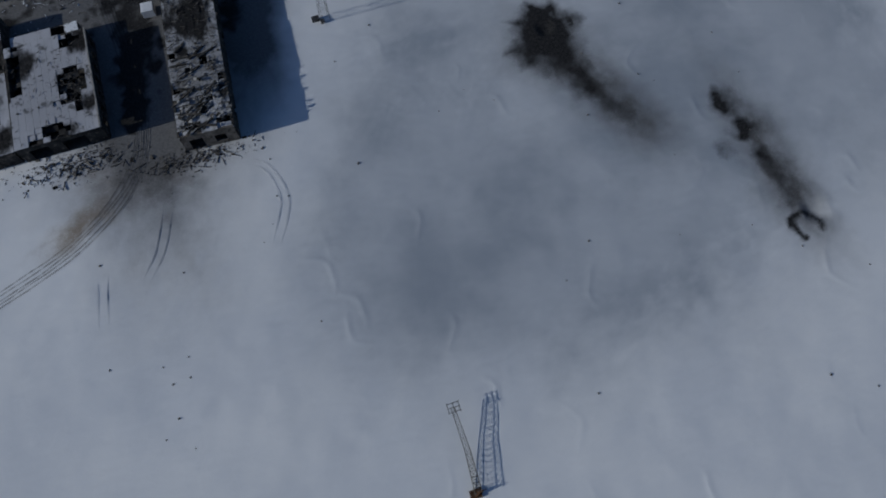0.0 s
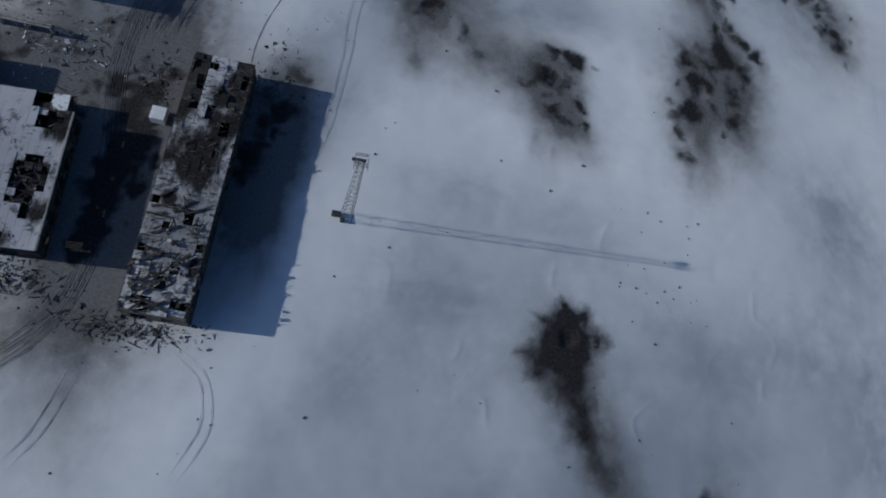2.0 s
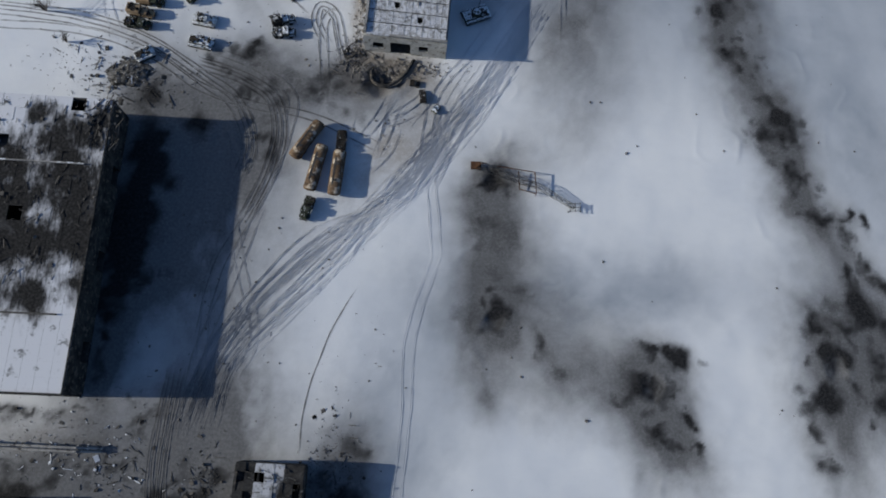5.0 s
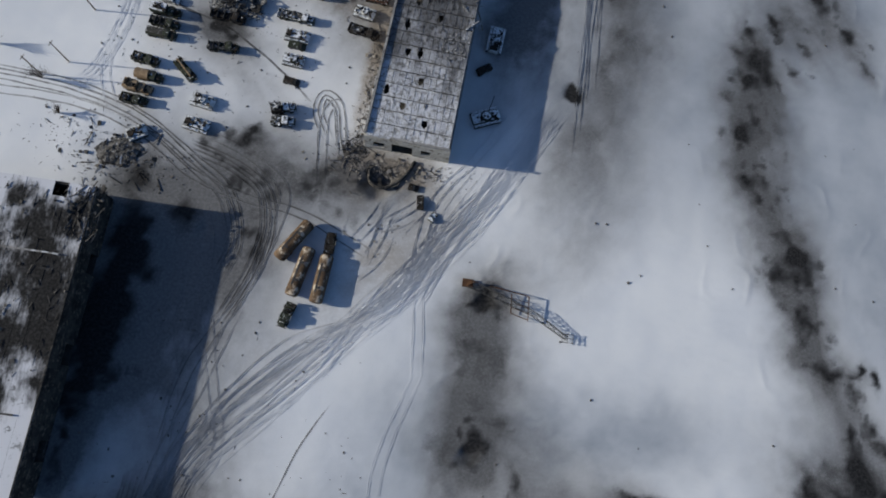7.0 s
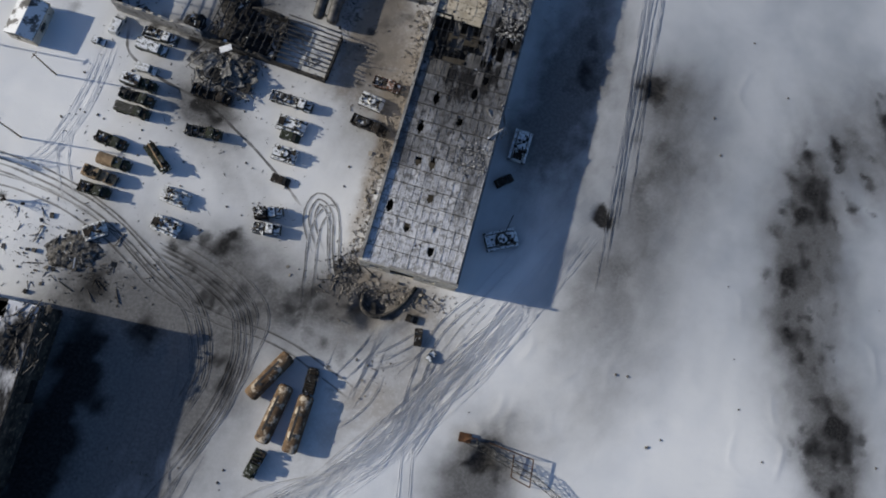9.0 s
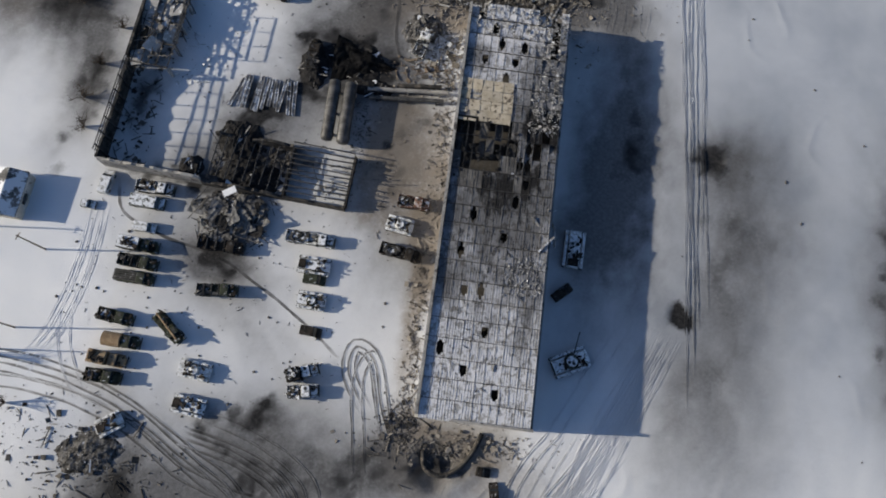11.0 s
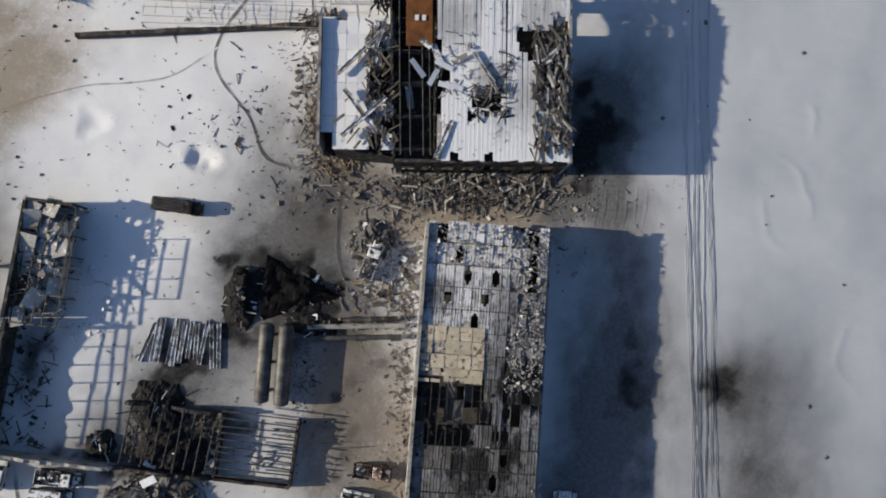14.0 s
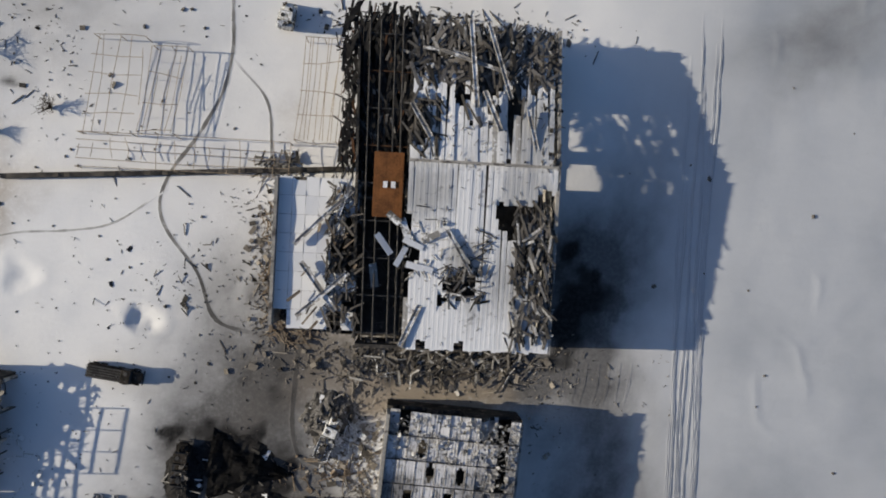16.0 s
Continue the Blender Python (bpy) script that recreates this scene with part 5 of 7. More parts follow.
rnd = random.Random(131)
for where, n, length, width, mat, along, spread, label in (
    ((6.5, 117, 25.5, 123.6), 34, 5.0, 0.5, M_SHEET, 88, 34, "long torn sheets tangled over the collapsed roof end"),
    ((6.5, 115.5, 25.5, 123.6), 150, 4.8, 0.5, M_SCORCHED, 84, 40, "long scorched boards tangled over the collapsed roof end"),
    ((6.5, 115, 25.5, 123.6), 90, 4.6, 0.4, M_DARK_RUBBLE, 80, 40, "long charred boards tangled over the collapsed roof end"),
    ((13, 109, 25, 118), 12, 4.8, 0.6, M_SCORCHED, 98, 14, "long boards slid down the broken roof"),
    ((12, 110, 25, 118), 12, 4.0, 0.45, M_DARK_RUBBLE, 96, 22, "charred boards slid down the broken roof"),
    ((6.2, 105, 10.5, 113), 46, 3.6, 0.4, M_DARK_RUBBLE, 118, 28, "charred boards round a deep roof hole"),
    ((21.5, 79, 26.6, 97), 40, 3.6, 0.42, M_SHEET, 100, 26, "splintered sheets along the torn roof edge"),
    ((21.5, 79, 26.6, 97), 70, 3.6, 0.5, M_SCORCHED, 96, 22, "scorched boards along the torn roof edge"),
    ((21.0, 79, 26.6, 99), 100, 3.4, 0.38, M_DARK_RUBBLE, 100, 30, "charred boards along the torn roof edge"),
    ((11.5, 84.5, 17.5, 90), 16, 3.0, 0.34, M_SHEET, 60, 50, "broken boards round a roof hole"),
    ((11.5, 84.5, 17.5, 90), 34, 2.6, 0.3, M_DARK_RUBBLE, 60, 50, "charred boards round a roof hole"),
    ((-9, 80, -0.6, 100), 10, 3.6, 0.42, M_WOOD, 48, 34, "grey boards thrown over the annexe roof"),
    ((-4.5, 80, 0.4, 101), 90, 3.0, 0.34, M_DARK_RUBBLE, 78, 34, "charred boards over the annexe roof"),
    ((-2.5, 104, 5.0, 123.5), 30, 5.5, 0.34, M_RUST, 90, 14, "rusted beams fallen along the corridor"),
    ((-3.5, 103, 6.6, 125), 260, 5.0, 0.5, M_CHAR, 88, 22, "burnt beams fallen along the corridor"),
    ((-3.0, 104, 6.0, 124), 36, 4.0, 0.4, M_SCORCHED, 88, 24, "scorched boards fallen along the corridor"),
    ((-13, 77, -6, 81), 60, 2.6, 0.25, M_WOOD, -35, 40, "splintered boards spilled at the annexe corner"),
    ((-15, 78, -11.5, 98), 60, 2.2, 0.22, M_WOOD, 80, 40, "splintered boards beside the annexe"),
    ((-16, 101.5, -9.9, 105), 46, 2.6, 0.3, M_SCORCHED, 20, 60, "scorched boards beside the low wall"),
    ((0, 72, 26, 78), 46, 3.0, 0.34, M_SHEET, 40, 60, "torn boards heaped before the terminal"),
    ((0, 72, 26, 78), 90, 3.0, 0.34, M_SCORCHED, 40, 60, "scorched boards heaped before the terminal"),
    ((0, 72, 26, 78), 40, 3.0, 0.3, M_DARK_RUBBLE, 40, 60, "charred boards heaped before the terminal"),
):
    bm = bmesh.new()
    roof = (lambda x, y: 0.1) if where[0] < -10 or where[3] < 79 else (lambda x, y: 7.0) if where[2] < 7 else (lambda x, y: ruin_top(y) - 0.15)
    planks(bm, rnd, n, where, length, width, roof, along, spread)
    tagged(part("broken_boards", bm, mat), label, "debris", kind="stuff")
for (xa, ya), (xb, yb), z, w in (((-7.9, 89.4), (-2.9, 82.8), 7.2, 0.75), ((-8.2, 81.9), (-1.4, 88.2), 7.4, 0.7), ((-9.0, 91.8), (-4.7, 96.3), 7.1, 0.6), ((-3.2, 95.7), (-1.4, 101.5), 7.2, 0.5), ((-4.7, 96.3), (-1.2, 99.6), 7.2, 0.5), ((11.8, 94.9), (15.6, 88.7), 9.9, 0.4), ((8.7, 84.2), (6.2, 78.4), 8.9, 0.8),
                                 ((14.0, 124.1), (15.4, 111.9), 9.0, 0.7), ((16.4, 123.8), (20.1, 113.3), 9.2, 0.6), ((6.3, 111.9), (9.2, 107.3), 9.8, 0.7), ((10.2, 119.6), (19.7, 117.0), 8.6, 0.5), ((16.3, 114.1), (18.7, 108.9), 9.6, 0.7), ((22.4, 111.8), (24.0, 106.0), 9.6, 0.6), ((7.5, 119.9), (13.9, 119.3), 8.4, 0.4)):
    bm = bmesh.new()
    l = math.hypot(xb - xa, yb - ya)
    box(bm, (l, w, 0.2))
    for k in (-1, 1):
        box(bm, (l * 0.98, 0.08, 0.12), (0, k * w * 0.42, 0.16))
    ob = part("fallen_beam", bm, M_BEAM)
    ob.matrix_basis = pose((xa + xb) / 2, (ya + yb) / 2, z + 0.1, 0, 1.5, math.degrees(math.atan2(yb - ya, xb - xa)))
    tagged(ob, "fallen grey beam lying across the snowy roof", "beam", "fallen beams")


# ---- flat-roofed sheds south of the yard ----
def sized(x, y, turn, sx, sy, sz=1.06):
    return pose(x, y, 0, 0, 0, turn) @ Matrix.Diagonal((sx, sy, sz, 1))


WAREHOUSE = sized(-54.2, -91.4, -1.0, 1.064, 1.069)
WORKSHOP = sized(-9.7, -164.3, -2.4, 1.10, 1.04)
DEPOT = sized(-40.4, -154.4, 1.7, 1.137, 1.037)
SHED = sized(-61.4, -154.7, 2.0, 1.147, 1.038)
LEAN_TO = sized(-52.2, -122.3, 2.0, 1.134, 1.048)


def slab_mesh(w, l, mat, name="roof_slab", thick=0.22):
    bm = bmesh.new()
    box(bm, (w - 0.03, l - 0.004, thick), (0, 0, -thick / 2))
    return mesh_of(name, bm, mat)


def slab_roof(owner, x0, y0, x1, y1, z, nx, ny, choose, seed, loose=0.0):
    """Lays a roof of slabs; choose(i, j, rnd) gives a material, or None for a hole, and how far it has sagged."""
    rnd = random.Random(seed)
    w, l, meshes = (x1 - x0) / nx, (y1 - y0) / ny, {}
    for i in range(nx):
        for j in range(ny):
            mat, sag = choose(i, j, rnd)
            if mat is None:
                if rnd.random() < 0.4:
                    continue
                mat, sag = M_BURNT_ROOF, rnd.uniform(0.5, 1.5)
            if mat.name not in meshes:
                meshes[mat.name] = slab_mesh(w, l, mat)
            piece("roof_slab", meshes[mat.name], owner, pose(x0 + w * (i + 0.5), y0 + l * (j + 0.5), z - sag + 0.02 * loose * rnd.random(), rnd.gauss(0, 0.3) * loose + rnd.gauss(0, min(sag * 9, 12)), rnd.gauss(0, 0.3) * loose + rnd.gauss(0, min(sag * 9, 12)), rnd.gauss(0, 0.2) * loose + rnd.gauss(0, sag * 2)))


def four_walls(owner, x0, y0, x1, y1, h, mats, holes=None, thick=0.45):
    holes = holes or {}
    for name, a, b, mat in (("south_wall", (x0, y0), (x1, y0), mats[0]), ("east_wall", (x1, y0 + thick / 2), (x1, y1 - thick / 2), mats[1]),
                            ("north_wall", (x0, y1), (x1, y1), mats[2]), ("west_wall", (x0, y0 + thick / 2), (x0, y1 - thick / 2), mats[3])):
        bm = bmesh.new()
        wall(bm, a, b, h + 0.4, thick, -0.4, holes.get(name, ()))
        part(name, bm, mat, owner)


def make_warehouse():
    house = thing("warehouse", WAREHOUSE, "big warehouse with a snowy roof burnt black towards one end", "building")
    four_walls(house, -27, 0.2, -0.2, 58.6, 8.1, (M_BURNT, M_BURNT, M_BURNT, M_CONCRETE), {"east_wall": [(6 + 18 * k, 10 + 18 * k, 0.4, 4.0) for k in range(3)], "south_wall": [(3 + 6 * k, 6 + 6 * k, 2.4, 6.0) for k in range(4)]})

    def choose(i, j, rnd):
        if (j > 6 and rnd.random() < 0.04):
            return None, 0
        return M_WAREHOUSE_ROOF, (rnd.uniform(0, 0.12) if j > 6 else 0)

    slab_roof(house, -27.2, 0, 0.05, 58.8, 8.4, 10, 20, choose, 5)
    for y, mat in ((14.5, M_STEEL), (44.5, M_BEAM)):
        bm = bmesh.new()
        box(bm, (22, 0.3, 0.35), (-14.5, y, 8.6))
        part("roof_joint", bm, mat, house)
    bm = bmesh.new()
    box(bm, (0.22, 58.8, 0.3), (-0.05, 29.4, 8.5))
    box(bm, (27.0, 0.22, 0.3), (-13.6, 0.1, 8.5))
    part("roof_edge", bm, M_BURNT, house)
    bm = bmesh.new()
    box(bm, (26.6, 58.2, 0.2), (-13.6, 29.4, 0.1))
    part("floor", bm, M_DARK_RUBBLE, house)


def make_narrow_block():
    house = thing("narrow_workshop", WORKSHOP, "narrow workshop with a half-collapsed burnt roof", "building")
    four_walls(house, -12.0, 0.2, -0.2, 58, 5.6, (M_WALL, M_BURNT, M_BURNT, M_BURNT), {"east_wall": [(6 + 22 * k, 8.4 + 22 * k, 0.4, 2.4) for k in range(3)], "south_wall": [(1.5, 4.5, 0.4, 4.2), (7, 9.5, 1.6, 4)]})

    def choose(i, j, rnd):
        if j >= 27:
            return (None, 0) if (i, j) in ((1, 29), (1, 30), (5, 28), (0, 32), (6, 31), (6, 30), (2, 32)) else (M_SLAB if 2 <= i <= 4 else M_BURNT_ROOF, rnd.uniform(0, 0.35) if i not in (2, 3) else 0)
        if (i, j) in ((1, 26), (3, 25), (3, 26), (4, 11), (4, 12), (2, 10), (0, 13), (5, 23), (5, 24)):
            return None, 0
        if j >= 9:
            return M_SLAB, (rnd.uniform(0, 0.2) if 18 <= j <= 24 else 0)
        if rnd.random() < 0.2:
            return None, 0
        return M_SLAB, rnd.uniform(0, 0.6)

    slab_roof(house, -12.1, 0, 0, 58.2, 5.8, 7, 34, choose, 6, 1.0)
    for x, y in ((-8.0, 46.6), (-6.0, 46.6)):
        bm = bmesh.new()
        wall(bm, (x, y), (x, 57.8), 5.6, 0.3)
        part("cross_wall", bm, M_BURNT, house)
    bm = bmesh.new()
    wall(bm, (-12, 46.5), (-8.2, 46.5), 5.7, 0.3)
    part("cross_wall", bm, M_BURNT, house)
    bm = bmesh.new()
    box(bm, (11.6, 57.6, 0.2), (-6.1, 29.1, 0.1))
    part("floor", bm, M_DARK_RUBBLE, house)
    rnd = random.Random(44)
    for k in range(16):
        bm = bmesh.new()
        box(bm, (rnd.uniform(3, 7), 0.45, 0.35))
        ob = part("fallen_rafter", bm, M_BURNT, house)
        ob.matrix_basis = pose(rnd.uniform(-10, -2), rnd.uniform(1, 26), 5.95, 0, rnd.gauss(0, 3), rnd.gauss(25, 28))


def make_broad_block():
    house = thing("flat_roofed_depot", DEPOT, "broad flat-roofed depot with black holes in its snowy roof", "building")
    four_walls(house, -18, 0.2, -0.2, 30, 4.9, (M_BURNT, M_BURNT, M_BURNT, M_BURNT), {"east_wall": [(2 + 4 * k, 4.2 + 4 * k, 1.4, 3.6) for k in range(7)], "south_wall": [(2, 6, 0.4, 4), (9, 14, 0.4, 4.2)]})
    gaps = ((-4.6, 14.5, 3.2, 5.6), (-16.2, 23.5, 1.7, 5.5), (-9.5, 2.5, 3.8, 2.2), (-16.5, 18, 1.8, 3.6), (-3.8, 27.8, 2.6, 2.0), (-13.5, 1.0, 2.0, 1.6), (-4.0, 9.0, 1.2, 2.4))

    def choose(i, j, rnd):
        x, y = -18.1 + 1.5 * (i + 0.5), 1.51 * (j + 0.5)
        deep = min(math.hypot((x - a) / c, (y - b) / d) for a, b, c, d in gaps) + rnd.gauss(0, 0.12)
        if deep < 0.9:
            return (None, 0) if rnd.random() < 0.88 else (M_BURNT_ROOF, 0.9)
        return M_DEPOT_ROOF, (0.25 * rnd.random() if deep < 1.15 else 0)

    slab_roof(house, -18.1, 0, 0, 30.2, 5.1, 12, 20, choose, 7)
    bm = bmesh.new()
    box(bm, (0.3, 30, 0.45), (-0.1, 15, 5.25))
    part("parapet", bm, M_CONCRETE, house)
    bm = bmesh.new()
    box(bm, (17.6, 29.6, 0.2), (-9.1, 15, 0.1))
    part("floor", bm, M_DARK_RUBBLE, house)
    shed = thing("ruined_shed", SHED, "ruined shed with patches of snow on a burnt roof", "building")
    four_walls(shed, -20, 0.2, -0.2, 42, 4.4, (M_BURNT,) * 4)
    slab_roof(shed, -20.1, 0, 0, 42, 4.6, 10, 20, lambda i, j, r: ((None, 0) if r.random() < 0.07 or math.hypot((i - 8) / 2.2, (j - 13) / 3) < 1 else (M_SHED_ROOF, r.uniform(0, 0.12))), 9)
    bm = bmesh.new()
    box(bm, (19.6, 41.6, 0.2), (-10.1, 21, 0.1))
    part("floor", bm, M_DARK_RUBBLE, shed)
    porch = thing("lean_to", LEAN_TO, "low lean-to with snow on its torn roof", "building")
    four_walls(porch, -7.5, -1.0, 7.5, 3.2, 3.4, (M_BURNT,) * 4, thick=0.3)
    slab_roof(porch, -7.6, -1.1, 7.6, 3.3, 3.6, 5, 2, lambda i, j, r: ((None, 0) if (i, j) in ((3, 0), (3, 1)) else (M_DEPOT_ROOF if i < 3 else M_ROOF_PATCHY, 0)), 10)


make_warehouse()
make_narrow_block()
make_broad_block()


rnd = random.Random(29)
for m, where, n, size, z, mat, label, along in (
    (WORKSHOP, (-12, 0.5, 0, 27), 150, 1.2, 5.9, M_DARK_RUBBLE, "charred slats strewn over the collapsed workshop roof", 25),
    (WORKSHOP, (-12, 27, 0, 58), 260, 0.7, 5.9, M_DARK_RUBBLE, "burnt splinters on the workshop roof", 0),
    (WORKSHOP, (-0.9, 1, 0.4, 57), 200, 0.45, 5.5, M_DARK_RUBBLE, "torn strips hanging along the workshop eaves", 88),
    (WORKSHOP, (-12, 0.5, 0, 20), 90, 1.1, 5.95, M_SHEET, "pale slab pieces on the collapsed workshop roof", 25),
    (DEPOT, (-18, 0, 0, 30), 110, 0.6, 5.2, M_DARK_RUBBLE, "dark scraps strewn over the depot roof", None),
    (DEPOT, (-9, 9, -1, 22), 90, 1.1, 4.7, M_DARK_RUBBLE, "broken laths round a hole in the depot roof", None),
    (WAREHOUSE, (-27, 20, 0, 58), 260, 0.8, 8.45, M_DARK_RUBBLE, "charred laths on the warehouse roof", 88),
    (WAREHOUSE, (-4, 48, 2, 59), 120, 1.4, 8.3, M_DARK_RUBBLE, "charred beams at the broken warehouse corner", 80),
):
    bm = bmesh.new()
    scatter(bm, rnd, n, where, size, z, 0.2, 0.7, along)
    ob = part("roof_debris", bm, mat)
    ob.matrix_basis = m
    tagged(ob, label, "debris", kind="stuff")


# ---- garages round the vehicle yard ----
GARAGE = pose(-61.0, 34.0, 0, 0, 0, -7.0)


def make_garage():
    rnd = random.Random(17)
    g = thing("garage_row", GARAGE, "roofless burnt garage row with bare rafters", "building")
    bm = bmesh.new()
    broken_wall(bm, (0, 0), (0, 20), 3.1, 3.7, 2, 0.5)
    part("west_wall", bm, M_BURNT, g, "broken charred rear wall")
    bm = bmesh.new()
    wall(bm, (0, 20.2), (0, 38.2), 4.9, 0.5, -0.4)
    part("west_wall", bm, M_BURNT, g)
    for k in range(7):
        bm = bmesh.new()
        box(bm, (0.2, 0.2, 6.0), (0.5, 1.5 + 2.8 * k, 3.0), (rnd.gauss(0, 0.8), rnd.gauss(0, 1), 0))
        part("mullion", bm, M_STEEL, g)
    for z in (4.4, 5.2, 5.95):
        bm = bmesh.new()
        box(bm, (0.16, 19, 0.16), (0.5, 10, z), (rnd.gauss(0, 0.4), 0, 0))
        part("rail", bm, M_STEEL, g)
    for k in range(4):
        bm = bmesh.new()
        box(bm, (0.16, 0.16, 5.6), (8.2, 24 + 3.2 * k, 2.8), (0, rnd.gauss(0, 1), 0))
        part("mullion", bm, M_STEEL, g)
    for z in (4.2, 5.5):
        bm = bmesh.new()
        box(bm, (0.16, 9.8, 0.16), (8.2, 28.8, z))
        part("rail", bm, M_STEEL, g)
    bm = bmesh.new()
    broken_wall(bm, (0.3, -0.2), (19, -0.2), 3.6, 4.4, 4, 0.5)
    part("south_wall", bm, M_CONCRETE, g)
    bm = bmesh.new()
    wall(bm, (0.3, 38.4), (7.4, 38.4), 4.9, 0.45)
    part("north_wall", bm, M_BURNT, g)
    for k in range(9):
        bm = bmesh.new()
        if k < 4:
            bm.free()
            continue
        box(bm, (0.4, 0.4, 3.4), (7.6, 1.2 + 4.6 * k, 1.7))
        part("post", bm, M_CONCRETE, g)
        bm = bmesh.new()
        box(bm, (7.6, 0.26, 0.34), (3.8, 1.2 + 4.6 * k, 3.45), (0, rnd.gauss(0, 1.2), rnd.gauss(0, 1)))
        part("roof_beam", bm, M_STEEL, g)
    for x in (0.8, 2.4, 4.0, 5.6, 7.5):
        for y0, y1 in ((19.8, 38.2),):
            bm = bmesh.new()
            box(bm, (0.16, y1 - y0, 0.2), (x + rnd.gauss(0, 0.05), (y0 + y1) / 2, 3.7), (rnd.gauss(0, 0.4), 0, rnd.gauss(0, 0.8)))
            part("purlin", bm, M_STEEL, g)
    sheet = mesh_of("roof_sheet", profiled_sheet(2.5, 3.0, 5), M_SHEET)
    snowy = mesh_of("roof_sheet", profiled_sheet(2.5, 3.0, 5), M_ROOF_PATCHY)
    for i in range(3):
        for j in range(7):
            if rnd.random() < (0.05 if j > 3 else 0.3 if j == 3 else 0.85):
                continue
            piece("roof_sheet", rnd.choice((sheet, sheet, snowy)), g, pose(1.4 + 2.5 * i + rnd.gauss(0, 0.3), 20.4 + 2.8 * j + rnd.gauss(0, 0.4), 3.9 + rnd.uniform(-0.6, 0.2), rnd.gauss(0, 9), rnd.gauss(0, 10), rnd.gauss(0, 25)))
    # burnt middle and the eastern bays with bare rafters
    bm = bmesh.new()
    broken_wall(bm, (19, -0.3), (34, -0.3), 1.2, 2.8, 12, 0.5)
    part("burnt_wall", bm, M_BURNT, g)
    bm = bmesh.new()
    broken_wall(bm, (19, 9.5), (34, 9.5), 1.0, 2.8, 13, 0.5)
    part("burnt_wall", bm, M_BURNT, g)
    for a, b in (((34, -0.3), (45.6, -0.3)), ((45.6, 0), (45.6, 10)), ((34, 0), (34, 9.6))):
        bm = bmesh.new()
        broken_wall(bm, a, b, 1.6, 2.4, 14 + int(a[0]), 0.4)
        part("bay_wall", bm, M_BURNT, g)
    for k in range(10):
        bm = bmesh.new()
        box(bm, (11.6, 0.18, 0.24), (39.8, 0.7 + 1.05 * k, 2.6), (0, rnd.gauss(0, 0.8), rnd.gauss(0, 1)))
        part("rafter", bm, M_STEEL, g)
    for k in range(9):
        bm = bmesh.new()
        tube(bm, (20 + 1.6 * k, rnd.uniform(0, 1), 2.6), (20.4 + 1.6 * k, rnd.uniform(8, 10), rnd.uniform(1.6, 3.0)), 0.12, 5)
        part("burnt_rafter", bm, M_STEEL, g)
    for x, y, h in ((36.0, 4.5, 6.5), (39.5, 4.2, 6.5), (19.6, 8.0, 5.6)):
        bm = bmesh.new()
        tube(bm, (x, y, 0), (x - 0.1, y + 0.4, h), 0.09, 6)
        part("vent_pipe", bm, M_STEEL, g)


make_garage()
rnd = random.Random(51)
for where, n, size, mat, label in (((19.5, 0.3, 33.5, 9.2), 420, 1.2, M_DARK_RUBBLE, "charred beams and sheets filling the burnt bays"), ((20, -10.5, 33, -1), 260, 1.0, M_DARK_RUBBLE, "burnt sheets spilled in front of the garage"),
                                   ((0.6, 1, 7, 37), 220, 1.1, M_DARK_RUBBLE, "wreckage inside the roofless garage"), ((0.3, 21, 8, 38), 90, 1.2, M_RUBBLE, "broken wreckage under the torn roof"), ((35, 0.5, 45, 9), 40, 1.2, M_SHEET, "loose boards in the open bays"), ((8, 18, 14, 30), 30, 1.3, M_WHITE_PAINT, "pale broken sheets lying in the shade")):
    bm = bmesh.new()
    scatter(bm, rnd, n, where, size, 3.8 if mat is M_RUBBLE else 0.0, 0.35, 0.55)
    ob = part("garage_debris", bm, mat)
    ob.matrix_basis = GARAGE
    tagged(ob, label, "debris", kind="stuff")
bm = bmesh.new()
box(bm, (2.6, 1.2, 0.12))
ob = part("bent_white_sheet", bm, M_SNOW_PILE)
ob.matrix_basis = pose(-36.6, 29.5, 2.6, 10, -14, 25)
tagged(ob, "bent white metal sheet lying on charred wreckage", "metal sheet")


def small_house(x, y, w, l, h, turn, label, roof=None):
    house = thing("small_house", pose(x, y, 0, 0, 0, turn), label, "building")
    four_walls(house, -w / 2, -l / 2, w / 2, l / 2, h, (M_PLASTER,) * 4, {"south_wall": [(w * 0.3, w * 0.5, 1.0, 2.2)], "east_wall": [(l * 0.3, l * 0.55, 1.0, 2.2)]}, 0.3)
    bm = bmesh.new()
    prism(bm, [(-w / 2 - 0.3, h), (w / 2 + 0.3, h), (w / 2 + 0.3, h + 0.15), (0, h + 1.2), (-w / 2 - 0.3, h + 0.15)], -l / 2 - 0.3, l / 2 + 0.3)
    part("roof", bm, roof or M_ROOF_PATCHY, house)


small_house(-76, 26.5, 5.5, 8, 2.5, -6, "small house with a dark snow-patched roof")
bm = bmesh.new()
box(bm, (3.2, 3.2, 2.4), (0, 0, 1.2))
bevel(bm, 0.06)
ob = part("container", bm, M_SNOW_PILE)
ob.matrix_basis = pose(-26.0, -118.2, 0, 0, 0, -3)
tagged(ob, "square white container standing beside a burnt workshop", "container")


